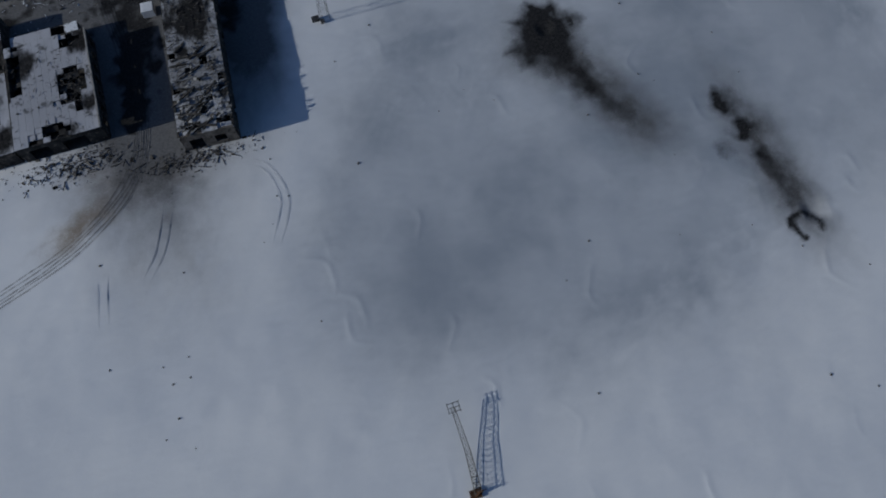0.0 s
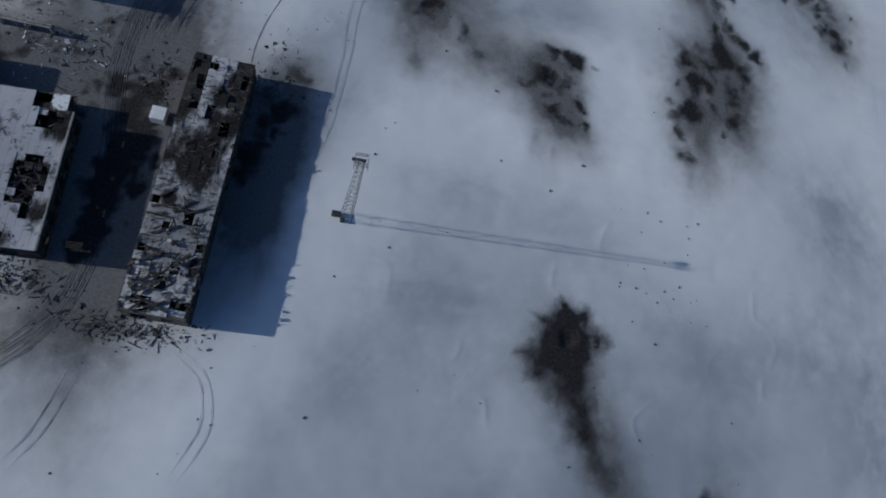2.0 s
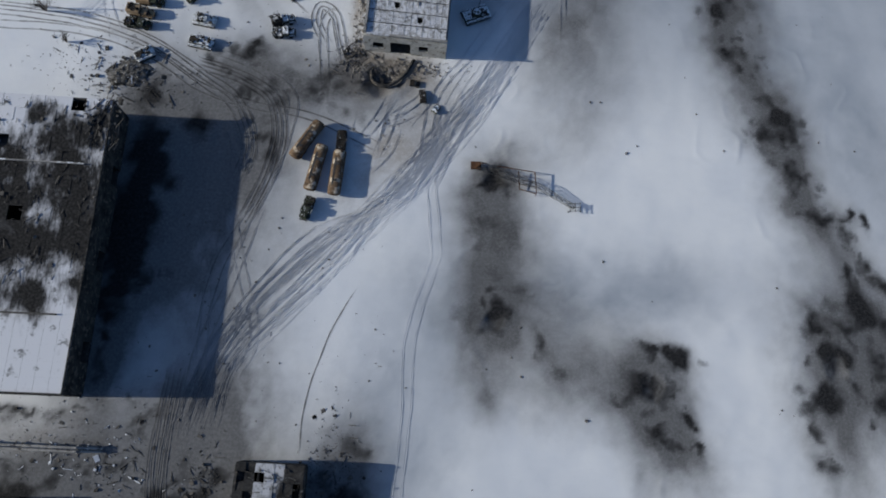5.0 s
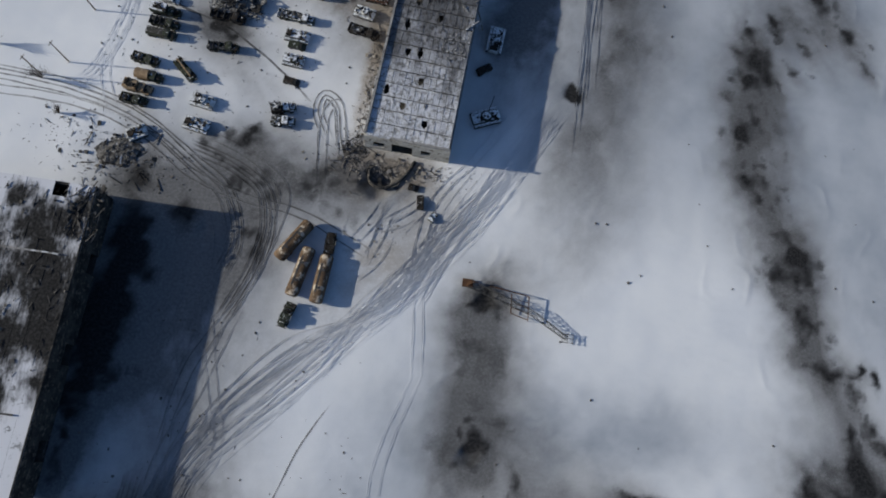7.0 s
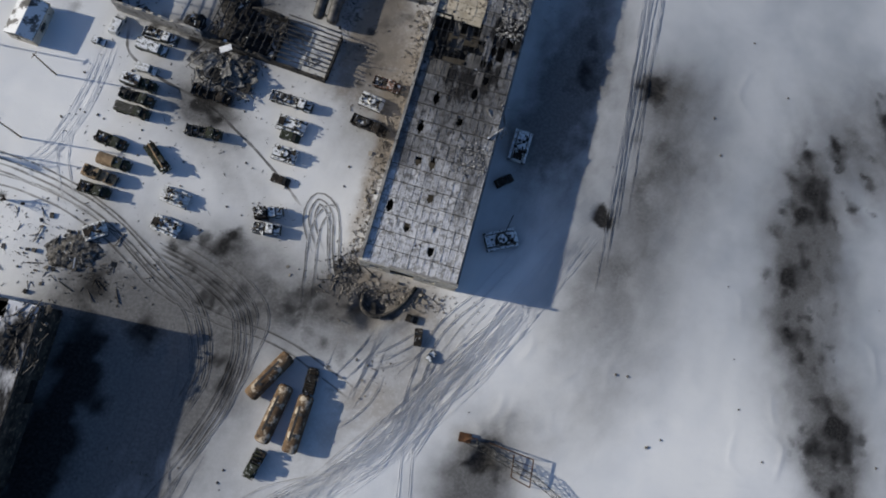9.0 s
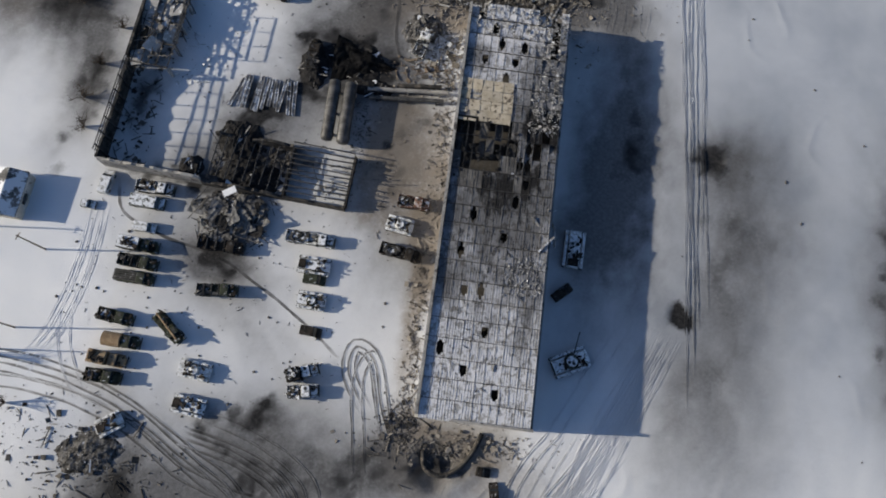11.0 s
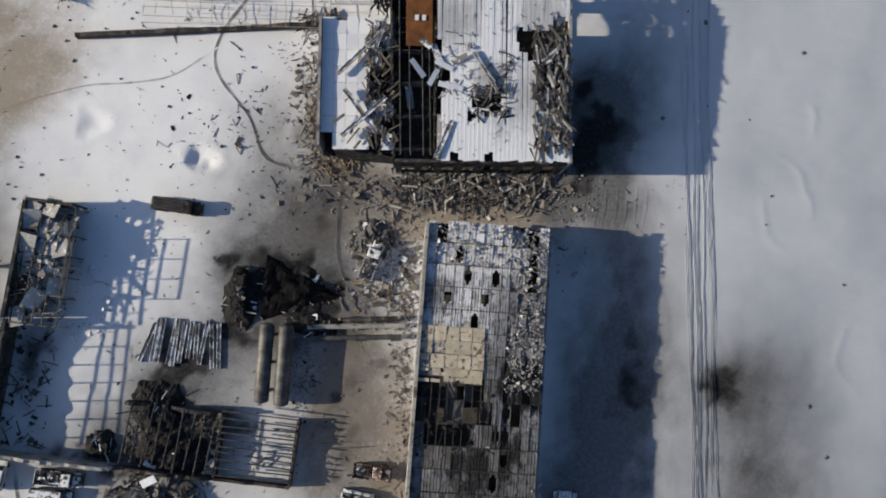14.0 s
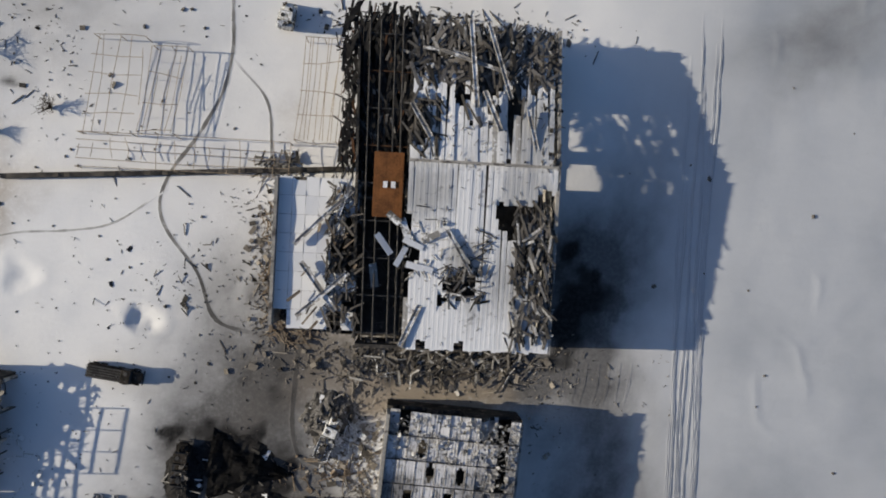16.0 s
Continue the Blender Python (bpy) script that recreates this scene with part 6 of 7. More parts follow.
# ---- masts ----
def lattice_mast(bm, a, b, w0, w1, bays, r=0.06):
    """A square lattice between a and b."""
    a, b = Vector(a), Vector(b)
    q = (b - a).to_track_quat("Z", "Y")
    rings = []
    for k in range(bays + 1):
        s = k / bays
        w = w0 + (w1 - w0) * s
        rings.append([a.lerp(b, s) + q @ Vector((i * w / 2, j * w / 2, 0)) for i, j in ((-1, -1), (1, -1), (1, 1), (-1, 1))])
    for k in range(bays):
        for i in range(4):
            j = (i + 1) % 4
            tube(bm, rings[k][i], rings[k + 1][i], r * 1.5, 4)
            tube(bm, rings[k][i], rings[k + 1][j], r, 4)
            tube(bm, rings[k + 1][i], rings[k + 1][j], r, 4)


def make_masts():
    mast = thing("floodlight_mast", pose(18.4, -134.7, 0), "tall standing steel lattice floodlight mast", "mast")
    bm = bmesh.new()
    lattice_mast(bm, (0, 0, 0), (0.9, 0.2, 28), 2.2, 1.1, 12, 0.028)
    part("lattice", bm, M_STEEL, mast)
    bars = [((2.6, 0.09, 0.08), (0.9, 0.9 + s * 1.1, 28.1)) for s in (-1, -0.4, 0.4, 1)] + [((0.09, 2.2, 0.08), (0.9 + s * 1.3, 0.2, 28.1)) for s in (-1, -0.4, 0.4, 1)]
    for s in (-1, 1):
        bars += [((2.6, 0.06, 0.06), (0.9, 0.9 + s * 1.1, z)) for z in (28.6, 29.1)] + [((0.06, 2.2, 0.06), (0.9 + s * 1.3, 0.2, z)) for z in (28.6, 29.1)]
        bars += [((0.08, 0.08, 1.1), (0.9 + s * 1.3, 0.2 + q * 1.1, 28.6)) for q in (-1, 1)]
    for size, loc in bars:
        bm = bmesh.new()
        box(bm, size, loc)
        part("platform_bar", bm, M_STEEL, mast)
    for k in range(5):
        bm = bmesh.new()
        tube(bm, (-0.7 + 0.55 * k, 0.6, 28.6), (-0.7 + 0.55 * k, 1.0, 28.4), 0.26, 8, 0.34)
        part("floodlight", bm, M_GREY_TANK, mast)
    bm = bmesh.new()
    box(bm, (2.0, 1.2, 1.2), (-2.4, 0.2, 0.6))
    box(bm, (1.0, 1.0, 0.9), (-0.8, -1.0, 0.45))
    bevel(bm, 0.05)
    part("switch_cabinet", bm, M_STEEL, mast)
    for name, a, b, c, label in (("fallen_mast", (27.4, -37.1, 1.1), (41.5, -41.9, 1.4), (49.6, -46.4, 0.9), "toppled steel lattice mast lying on sooty snow"),
                                 ("fallen_mast", (20.7, -259.5, 0.8), (21.0, -250.6, 1.6), (20.6, -242.2, 2.8), "crumpled steel lattice mast lying bent in the snow")):
        m = thing(name, pose(*a), label, "mast", "fallen masts")
        at = Vector(a)
        bm = bmesh.new()
        lattice_mast(bm, (0, 0, 0), Vector(b) - at, 1.5, 1.1, 8, 0.04)
        part("lattice", bm, M_STEEL, m)
        bm = bmesh.new()
        lattice_mast(bm, Vector(b) - at, Vector(c) - at, 1.1, 0.8, 6, 0.035)
        part("upper_lattice", bm, M_STEEL, m)
        end = Vector(c) - at
        for i in range(3):
            for p, q in (((-1.2, -0.9 + 0.9 * i, 0), (1.6, -0.9 + 0.9 * i, 0.2)), ((-1.0 + 1.2 * i, -1.1, 0.1), (-1.0 + 1.2 * i, 1.1, 0.1))):
                bm = bmesh.new()
                tube(bm, end + Vector(p), end + Vector(q), 0.07, 4)
                part("platform_bar", bm, M_STEEL, m)
        bm = bmesh.new()
        box(bm, (2.4, 1.8, 0.5), (-0.6, 0.2, -0.6))
        for i in range(4):
            tube(bm, (-0.8, -0.4 + 0.3 * i, -0.4), (0.8 + 0.3 * i, 0.4, 0.7), 0.1, 5)
        part("footing", bm, M_RUST, m, "rusty torn-out footing")
    frame = thing("steel_gantry", pose(37.3, -37.6, 0), "bent square steel gantry beside the toppled mast", "gantry")
    bm = bmesh.new()
    p = [(-5.5, 0.6, 0.9), (3.2, -0.8, 1.6), (3.4, -6.0, 1.4), (-0.4, -4.8, 0.8), (-0.6, -0.6, 1.2)]
    for a, b in zip(p, p[1:]):
        tube(bm, a, b, 0.12, 5)
    for k in range(3):
        tube(bm, (-0.4, -1.6 - 1.1 * k, 1.1), (3.3, -2.2 - 1.1 * k, 1.5), 0.06, 4)
    part("bar", bm, M_RUST, frame)
    bm = bmesh.new()
    for x, y, h in ((3.2, -0.8, 1.6), (3.4, -6.0, 1.4), (-5.5, 0.6, 0.9)):
        tube(bm, (x, y, -0.2), (x, y, h), 0.08, 5)
    part("stub", bm, M_RUST, frame)


make_masts()
for x, y, dx, dy, h in ((-68.4, 17.0, -1.2, 0.6, 7.5), (-71.0, 2.8, -1.0, 0.6, 7.5), (-76.5, -1.2, -0.6, 0.3, 7.5), (-86.0, 20.5, 0.3, 0.2, 8), (-22, 140, 0.2, 0.4, 8)):
    pole = thing("utility_pole", pose(x, y, 0), "leaning wooden utility pole standing in the snow", "pole", "utility poles")
    bm = bmesh.new()
    tube(bm, (0, 0, -0.4), (dx, dy, h), 0.17, 8, 0.11)
    part("shaft", bm, M_WOOD, pole)
    bm = bmesh.new()
    box(bm, (1.5, 0.12, 0.12), (dx * 0.95, dy * 0.95, h * 0.95), (0, 0, 70))
    part("crossarm", bm, M_WOOD, pole)
pipes = thing("pipeline", pose(-49.4, -101.8, 0, 0, 0, -1.5), "pair of pale overhead pipes on low supports", "pipeline")
for dy in (-0.35, 0.35):
    bm = bmesh.new()
    tube(bm, (-26, dy, 2.2), (-3.4, dy, 2.2), 0.26, 10)
    tube(bm, (-3.4, dy, 2.2), (1.0, dy, 0.7), 0.2, 10)
    part("pipe", bm, M_CONCRETE, pipes)
for k in range(5):
    bm = bmesh.new()
    box(bm, (0.3, 1.4, 2.2), (-25 + 5.4 * k, 0, 0.95))
    box(bm, (0.35, 1.8, 0.2), (-25 + 5.4 * k, 0, 1.9))
    part("support", bm, M_CONCRETE, pipes)


# ---- vehicles; each stands on z = 0 with its front towards +x ----
def wheels(owner, spots, r=0.55, w=0.4):
    for x, y in spots:
        bm = bmesh.new()
        tube(bm, (x, y - w / 2, r), (x, y + w / 2, r), r, 14)
        tube(bm, (x, y - w / 2 - 0.02, r), (x, y + w / 2 + 0.02, r), r * 0.5, 10)
        part("wheel", bm, M_TYRE, owner)


def shaped(owner, name, size, loc, mat, label="", top=1.0, soft=0.06, rot=(0, 0, 0)):
    bm = bmesh.new()
    box(bm, size, loc, rot, top)
    bevel(bm, soft)
    return part(name, bm, mat, owner, label)


def truck(label, paint, load="open", cab=None, l=7.6):
    t = thing("truck", pose(0, 0, 0), label, "truck", "vehicles in the yard")
    shaped(t, "chassis", (l, 0.9, 0.3), (0, 0, 0.85), M_STEEL)
    shaped(t, "cab", (1.7, 2.4, 1.5), (l / 2 - 2.3, 0, 1.85), cab or paint, top=0.9, soft=0.12)
    shaped(t, "bonnet", (1.5, 1.7, 0.9), (l / 2 - 0.75, 0, 1.5), cab or paint, top=0.85, soft=0.12)
    shaped(t, "windscreen", (0.08, 2.0, 0.7), (l / 2 - 1.47, 0, 2.15), glass_m, soft=0.01, rot=(0, -10, 0))
    shaped(t, "bumper", (0.2, 2.3, 0.3), (l / 2 + 0.05, 0, 0.8), M_STEEL)
    for s in (-1, 1):
        shaped(t, "mudguard", (1.5, 0.45, 0.12), (l / 2 - 1.1, s * 1.02, 1.2), cab or paint, soft=0.04)
        shaped(t, "fuel_tank", (1.1, 0.45, 0.5), (l / 2 - 3.6, s * 0.95, 0.75), M_STEEL, soft=0.1)
        shaped(t, "side_window", (0.9, 0.04, 0.55), (l / 2 - 2.3, s * 1.17, 2.15), glass_m, soft=0.01)
    bm = bmesh.new()
    tube(bm, (l / 2 - 3.3, -0.5, 1.7), (l / 2 - 3.3, -0.1, 1.7), 0.5, 12)
    part("spare_wheel", bm, M_TYRE, t)
    bm = bmesh.new()
    tube(bm, (l / 2 - 2.3, 0.5, 2.58), (l / 2 - 2.3, 0.5, 2.68), 0.32, 10)
    part("roof_hatch", bm, M_STEEL, t)
    bl = l - 3.4
    bx = -l / 2 + bl / 2
    if load == "open":
        bm = bmesh.new()
        box(bm, (bl, 2.45, 0.15), (bx, 0, 1.2))
        for s in (-1, 1):
            box(bm, (bl, 0.08, 0.7), (bx, s * 1.2, 1.55))
            box(bm, (0.08, 2.36, 0.7), (bx + s * (bl / 2 - 0.04), 0, 1.55))
        part("load_bed", bm, paint, t)
        shaped(t, "load", (bl * 0.6, 1.8, 0.5), (bx - 0.3, 0.1, 1.5), M_LOAD, soft=0.15)
    elif load == "box":
        shaped(t, "van_body", (bl, 2.5, 2.0), (bx, 0, 2.2), paint, soft=0.1)
    elif load == "canvas":
        bm = bmesh.new()
        tube(bm, (bx - bl / 2, 0, 1.75), (bx + bl / 2, 0, 1.75), 1.35, 12)
        part("canvas_cover", bm, paint, t)
        shaped(t, "load_bed", (bl, 2.45, 0.7), (bx, 0, 1.45), paint)
    elif load == "rails":
        for k in range(5):
            bm = bmesh.new()
            tube(bm, (bx - bl / 2, -0.8 + 0.4 * k, 2.0), (bx + bl / 2 + 0.6, -0.8 + 0.4 * k, 2.3), 0.13, 8)
            part("rail", bm, M_STEEL, t)
        shaped(t, "load_bed", (bl, 2.3, 0.5), (bx, 0, 1.4), paint)
    elif load == "crane":
        shaped(t, "load_bed", (bl, 2.3, 0.4), (bx, 0, 1.3), paint)
        bm = bmesh.new()
        tube(bm, (bx - bl / 2, 0.2, 1.9), (l / 2 - 0.4, -0.2, 2.9), 0.16, 8)
        part("boom", bm, M_TAN_PAINT, t, "long pale boom")
        shaped(t, "turntable", (1.4, 1.4, 0.6), (bx, 0, 1.7), paint)
    else:
        shaped(t, "flat_bed", (bl, 2.4, 0.2), (bx, 0, 1.2), paint)
        for k in range(4):
            shaped(t, "stake", (0.1, 2.4, 1.0), (bx - bl / 2 + 0.2 + k * bl / 3.2, 0, 1.75), M_STEEL, soft=0.02)
    chance = random.Random(sum(map(ord, label)))
    if load not in ("canvas", "rails"):
        jumble(t, "stowed_gear", (bl * 0.9, 2.2, 0.3), (bx, 0, 3.2 if load == "box" else 1.75), 16, chance.choice((M_CHAR_VEHICLE, M_LOAD, M_STEEL)), chance.random())
    jumble(t, "cab_clutter", (3.0, 2.0, 0.2), (l / 2 - 1.6, 0, 2.1), 6, M_CHAR_VEHICLE, chance.random())
    wheels(t, [(l / 2 - 1.2, s * 1.0) for s in (-1, 1)] + [(-l / 2 + a, s * 1.0) for s in (-1, 1) for a in (0.9, 2.1)])
    return t


def armoured(label, paint, turret=True, barrel=True, l=6.5, w=2.9, big=False, aim=0):
    t = thing("tank" if big else "armoured_carrier", pose(0, 0, 0), label, "tank" if big else "armoured carrier", "vehicles in the yard")
    bm = bmesh.new()
    prism(bm, [(-l / 2, 0.55), (l / 2 - 0.9, 0.45), (l / 2, 1.0), (l / 2 - 1.2, 1.65), (-l / 2 + 0.1, 1.7)], -w / 2 + 0.5, w / 2 - 0.5)
    bevel(bm, 0.05)
    part("hull", bm, paint, t)
    for s in (-1, 1):
        bm = bmesh.new()
        prism(bm, [(-l / 2 + 0.5, 0.02), (l / 2 - 0.8, 0.02), (l / 2 - 0.1, 0.6), (l / 2 - 0.3, 0.95), (-l / 2, 0.95), (-l / 2, 0.5)], s * (w / 2) - 0.25, s * (w / 2) + 0.25)
        part("track", bm, M_STEEL, t)
        shaped(t, "mudguard", (l * 0.95, 0.62, 0.08), (0, s * w / 2, 1.2), paint, soft=0.02)
        for k in range(3):
            shaped(t, "stowage_box", (l * 0.2, 0.45, 0.3), (-l * 0.3 + k * l * 0.28, s * (w / 2 - 0.02), 1.39), paint, soft=0.04)
    if turret:
        r = 1.25 if big else 0.95
        bm = bmesh.new()
        tube(bm, (0, 0, 1.6), (0, 0, 2.3), r * 1.15, 14, r * 0.75)
        bevel(bm, 0.05)
        tur = part("turret", bm, paint, t)
        tur.matrix_basis = pose(0.1, 0, 0, 0, 0, aim)
        for dx, dy in ((-0.3, 0.4), (-0.3, -0.4)):
            bm = bmesh.new()
            tube(bm, (dx, dy, 2.25), (dx, dy, 2.42), 0.3, 10)
            part("hatch", bm, M_STEEL, tur)
        if barrel:
            bm = bmesh.new()
            tube(bm, (r * 0.7, 0, 2.0), (r + (4.2 if big else 2.0), 0, 2.15), 0.1 if big else 0.06, 8)
            part("gun_barrel", bm, M_STEEL, tur)
    else:
        for dx, dy in ((0.9, 0.5), (0.9, -0.5), (-1.2, 0)):
            bm = bmesh.new()
            tube(bm, (dx, dy, 1.6), (dx, dy, 1.82), 0.34, 10)
            part("hatch", bm, M_STEEL, t)
        shaped(t, "rear_stowage", (1.4, w * 0.6, 0.35), (-l / 2 + 1.0, 0, 1.82), M_CHAR_VEHICLE, soft=0.1)
    jumble(t, "stowed_gear", (l * 0.8, w * 0.8, 0.2), (-0.3, 0, 1.75), 14, M_CHAR_VEHICLE, sum(map(ord, label)))
    return t


def jumble(owner, name, size, loc, n, mat, seed):
    """Odds and ends heaped on a deck, in one mesh."""
    rnd = random.Random(seed)
    bm = bmesh.new()
    for _ in range(n):
        a = rnd.uniform(0.2, 0.75)
        box(bm, (a * rnd.uniform(0.6, 2.2), a * rnd.uniform(0.3, 1.0), a * 0.5), (loc[0] + rnd.uniform(-0.5, 0.5) * size[0], loc[1] + rnd.uniform(-0.5, 0.5) * size[1], loc[2] + rnd.uniform(0, 1) * size[2]), (rnd.gauss(0, 12), rnd.gauss(0, 12), rnd.uniform(0, 180)))
    return tagged(part(name, bm, mat, owner), kind="stuff")


def van(label, paint, l=5.2, w=2.1, h=2.1, name="van"):
    t = thing(name, pose(0, 0, 0), label, name, "vehicles in the yard")
    bm = bmesh.new()
    prism(bm, [(-l / 2, 0.5), (l / 2, 0.5), (l / 2, h * 0.5), (l / 2 - 0.9, h * 0.58), (l / 2 - 1.5, h), (-l / 2 + 0.15, h)], -w / 2, w / 2)
    bevel(bm, 0.08)
    part("body", bm, paint, t)
    shaped(t, "windscreen", (0.06, w * 0.85, h * 0.42), (l / 2 - 1.16, 0, h * 0.79), glass_m, soft=0.01, rot=(0, -36, 0))
    for s in (-1, 1):
        shaped(t, "side_window", (l * 0.45, 0.04, h * 0.25), (-l * 0.1, s * w / 2, h * 0.75), glass_m, soft=0.01)
    shaped(t, "bumper", (0.15, w * 0.95, 0.25), (l / 2 + 0.03, 0, 0.6), M_STEEL)
    wheels(t, [(s * l * 0.32, q * (w / 2 - 0.12)) for s in (-1, 1) for q in (-1, 1)], 0.38, 0.25)
    return t


def tank_trailer(label, l=10.2):
    t = thing("tank_trailer", pose(0, 0, 0), label, "tank trailer", "tank trailers")
    bm = bmesh.new()
    n, rows = 16, []
    for s, k in ((-0.5, 0.55), (-0.485, 0.85), (-0.45, 1.0), (0.45, 1.0), (0.485, 0.85), (0.5, 0.55)):
        rows.append([bm.verts.new((s * l, 1.5 * k * math.cos(a), 2.4 + 1.3 * k * math.sin(a))) for a in (math.tau * i / n for i in range(n))])
    for a, b in zip(rows, rows[1:]):
        for i in range(n):
            bm.faces.new((a[i], a[(i + 1) % n], b[(i + 1) % n], b[i]))
    bm.faces.new(rows[0][::-1])
    bm.faces.new(rows[-1])
    part("tank", bm, M_TANK_SHELL, t, "rusty tan tank with snow on top", True)
    for x in (-2.2, 1.8):
        bm = bmesh.new()
        tube(bm, (x, 0, 3.6), (x, 0, 3.9), 0.35, 10)
        part("manhole", bm, M_STEEL, t)
    shaped(t, "walkway", (l * 0.6, 0.4, 0.06), (0, 0.55, 3.66), M_STEEL, soft=0.01)
    shaped(t, "chassis", (l * 0.96, 1.0, 0.35), (0, 0, 1.1), M_STEEL)
    for s in (-1, 1):
        shaped(t, "support_leg", (0.18, 0.18, 1.1), (l * 0.28, s * 0.7, 0.55), M_STEEL, soft=0.02)
        shaped(t, "mudguard", (2.8, 0.5, 0.08), (-l * 0.3, s * 1.05, 1.22), M_STEEL, soft=0.02)
    wheels(t, [(-l * 0.3 + d, s * 1.0) for d in (-0.65, 0.65) for s in (-1, 1)], 0.52, 0.4)
    return t


def put_at(ob, x, y, turn, dip=0.05, size=(0.92, 0.92, 0.78)):
    ob.matrix_basis = pose(x, y, max(ground_at(x, y) - dip, -0.25), 0, 0, turn) @ Matrix.Diagonal((*size, 1))
    return ob


EAST = -6.0
put_at(truck("olive army truck with snow on its open bed", M_GREEN_SNOW), -50.5, 29.7, EAST)
put_at(van("long olive van with a snow-covered roof", M_GREEN_SNOW, 6.8, 2.4, 2.3), -51.6, 26.9, EAST)
put_at(van("white jeep with a dark bonnet in the snow", M_WHITE_PAINT, 4.6, 1.9, 1.9, "jeep"), -51.4, 22.2, EAST)
put_at(truck("olive box truck half covered with snow", M_GREEN_SNOW, "box", M_GREEN), -51.7, 18.8, EAST)
put_at(truck("dark army truck with empty stake bed", M_GREEN, "stakes"), -51.4, 15.7, EAST - 2)
put_at(truck("dark truck carrying launcher rails", M_GREEN, "rails"), -51.6, 12.9, EAST)
put_at(truck("burnt-out truck carcass coated with ash", M_CHAR_VEHICLE, "stakes", None, 9.0), -37.3, 19.7, EAST)
put_at(truck("dark heavy truck with a bare frame bed", M_GREEN, "stakes", None, 7.8), -36.8, 11.6, 2)
put_at(truck("heavy tractor heaped with snow and scrap", M_GREEN_SNOW, "open", None, 9.6), -21.4, 22.1, EAST)
put_at(armoured("olive carrier with snow on its deck", M_GREEN_SNOW, False), -20.2, 17.2, EAST)
put_at(van("dark jeep parked close to a carrier", M_GREEN, 4.4, 1.9, 1.8, "jeep"), -20.0, 14.7, EAST)
put_at(armoured("dark olive carrier streaked with snow", M_GREEN_SNOW, True, False, 5.6), -20.0, 10.8, EAST)
put_at(truck("rust-red flatbed truck with snow in its bed", M_RED_VEHICLE, "open", None, 6.4), -3.1, 30.3, EAST)
put_at(armoured("whitewashed carrier with an open hatch", M_WHITE_PAINT, True, False, 5.6, 2.7), -5.4, 25.9, -12)
put_at(truck("charred truck with a stripped bed", M_CHAR_VEHICLE, "open", None, 8.2), -4.9, 20.7, -12)
put_at(van("white van standing by the garage wall", M_WHITE_PAINT, 5.0, 2.0, 2.1), -59.6, 30.2, 80)
put_at(van("tiny dark car with snow on its roof", M_GREEN_SNOW, 3.0, 1.6, 1.4, "car"), -62.2, 25.9, -8)
put_at(truck("dark army truck with a snow-dusted cab", M_GREEN, "open", None, 6.8), -53.6, 5.7, EAST - 4)
put_at(truck("army truck with a tan canvas cover", M_TAN_PAINT, "canvas", M_GREEN, 6.8), -51.8, 1.6, EAST)
put_at(truck("army truck under a tan tarpaulin", M_TAN_PAINT, "box", M_TAN_PAINT, 6.8), -53.6, -1.6, EAST - 2)
put_at(truck("dark army truck beside tan ones", M_GREEN, "open", None, 6.6), -54.0, -4.6, EAST)
put_at(truck("dark crane truck with a pale boom", M_GREEN, "crane", None, 7.2), -44.2, 4.4, -42)
put_at(armoured("whitewashed carrier with snow on its deck", M_WHITE_PAINT, True, False, 6.2), -38.7, -2.6, EAST - 4)
put_at(armoured("snowy olive carrier beside a white one", M_GREEN_SNOW, False, False, 6.4), -38.9, -8.6, EAST - 4)
put_at(truck("sooty box truck in the churned yard", M_CHAR_VEHICLE, "box", M_GREEN_SNOW, 6.0), -20.2, -1.8, 18)
put_at(truck("olive truck with a snow-covered bed", M_GREEN_SNOW, "open", None, 5.8), -19.8, -5.0, 6)
put_at(van("burnt dark car in trampled snow", M_CHAR_VEHICLE, 4.2, 1.8, 1.5, "car"), -19.7, 5.4, -8)
put_at(armoured("olive battle tank in the shade of the hall", M_GREEN_SNOW, True, True, 6.9, 3.4, True, 52), 26.6, 3.0, 24, size=(1.0, 1.0, 0.85))
put_at(armoured("grey carrier parked against the hall wall", M_WHITE_PAINT, False, False, 7.2, 3.2), 26.9, 23.6, 84, size=(1.0, 1.0, 0.85))
put_at(van("dark wrecked car beside the hall", M_CHAR_VEHICLE, 4.4, 1.9, 1.5, "car"), 24.9, 15.4, 38)
put_at(van("dark burnt car south of the hall", M_CHAR_VEHICLE, 3.8, 1.7, 1.4, "car"), 14.0, -19.9, 96)
put_at(van("small buggy with snow on its seat", M_GREEN_SNOW, 2.4, 1.5, 1.3, "buggy"), 17.2, -23.0, 60)
put_at(van("small dark wreck near rubble", M_CHAR_VEHICLE, 2.6, 1.6, 1.3, "car"), 12.0, -16.6, -8)
LOW = (1.0, 1.0, 0.66)
put_at(tank_trailer("fuel tank trailer with snow along its rusty shell", 10.6), -12.3, -32.7, 58, size=LOW)
put_at(tank_trailer("snowy fuel tank trailer standing between two others", 11.4), -9.8, -39.4, 78, size=LOW)
put_at(tank_trailer("long fuel tank trailer with a tan shell", 11.0), -5.0, -40.4, 85, size=LOW)
put_at(truck("dark tractor truck beside the tank trailers", M_GREEN, "flat", None, 6.0), -11.2, -49.0, -105)
put_at(truck("charred tractor unit behind a tank trailer", M_CHAR_VEHICLE, "flat", None, 5.4), -4.5, -32.2, 88)
put_at(truck("long burnt launcher truck lying in snow", M_CHAR_VEHICLE, "rails", None, 8.5), -34.6, 71.8, -8)
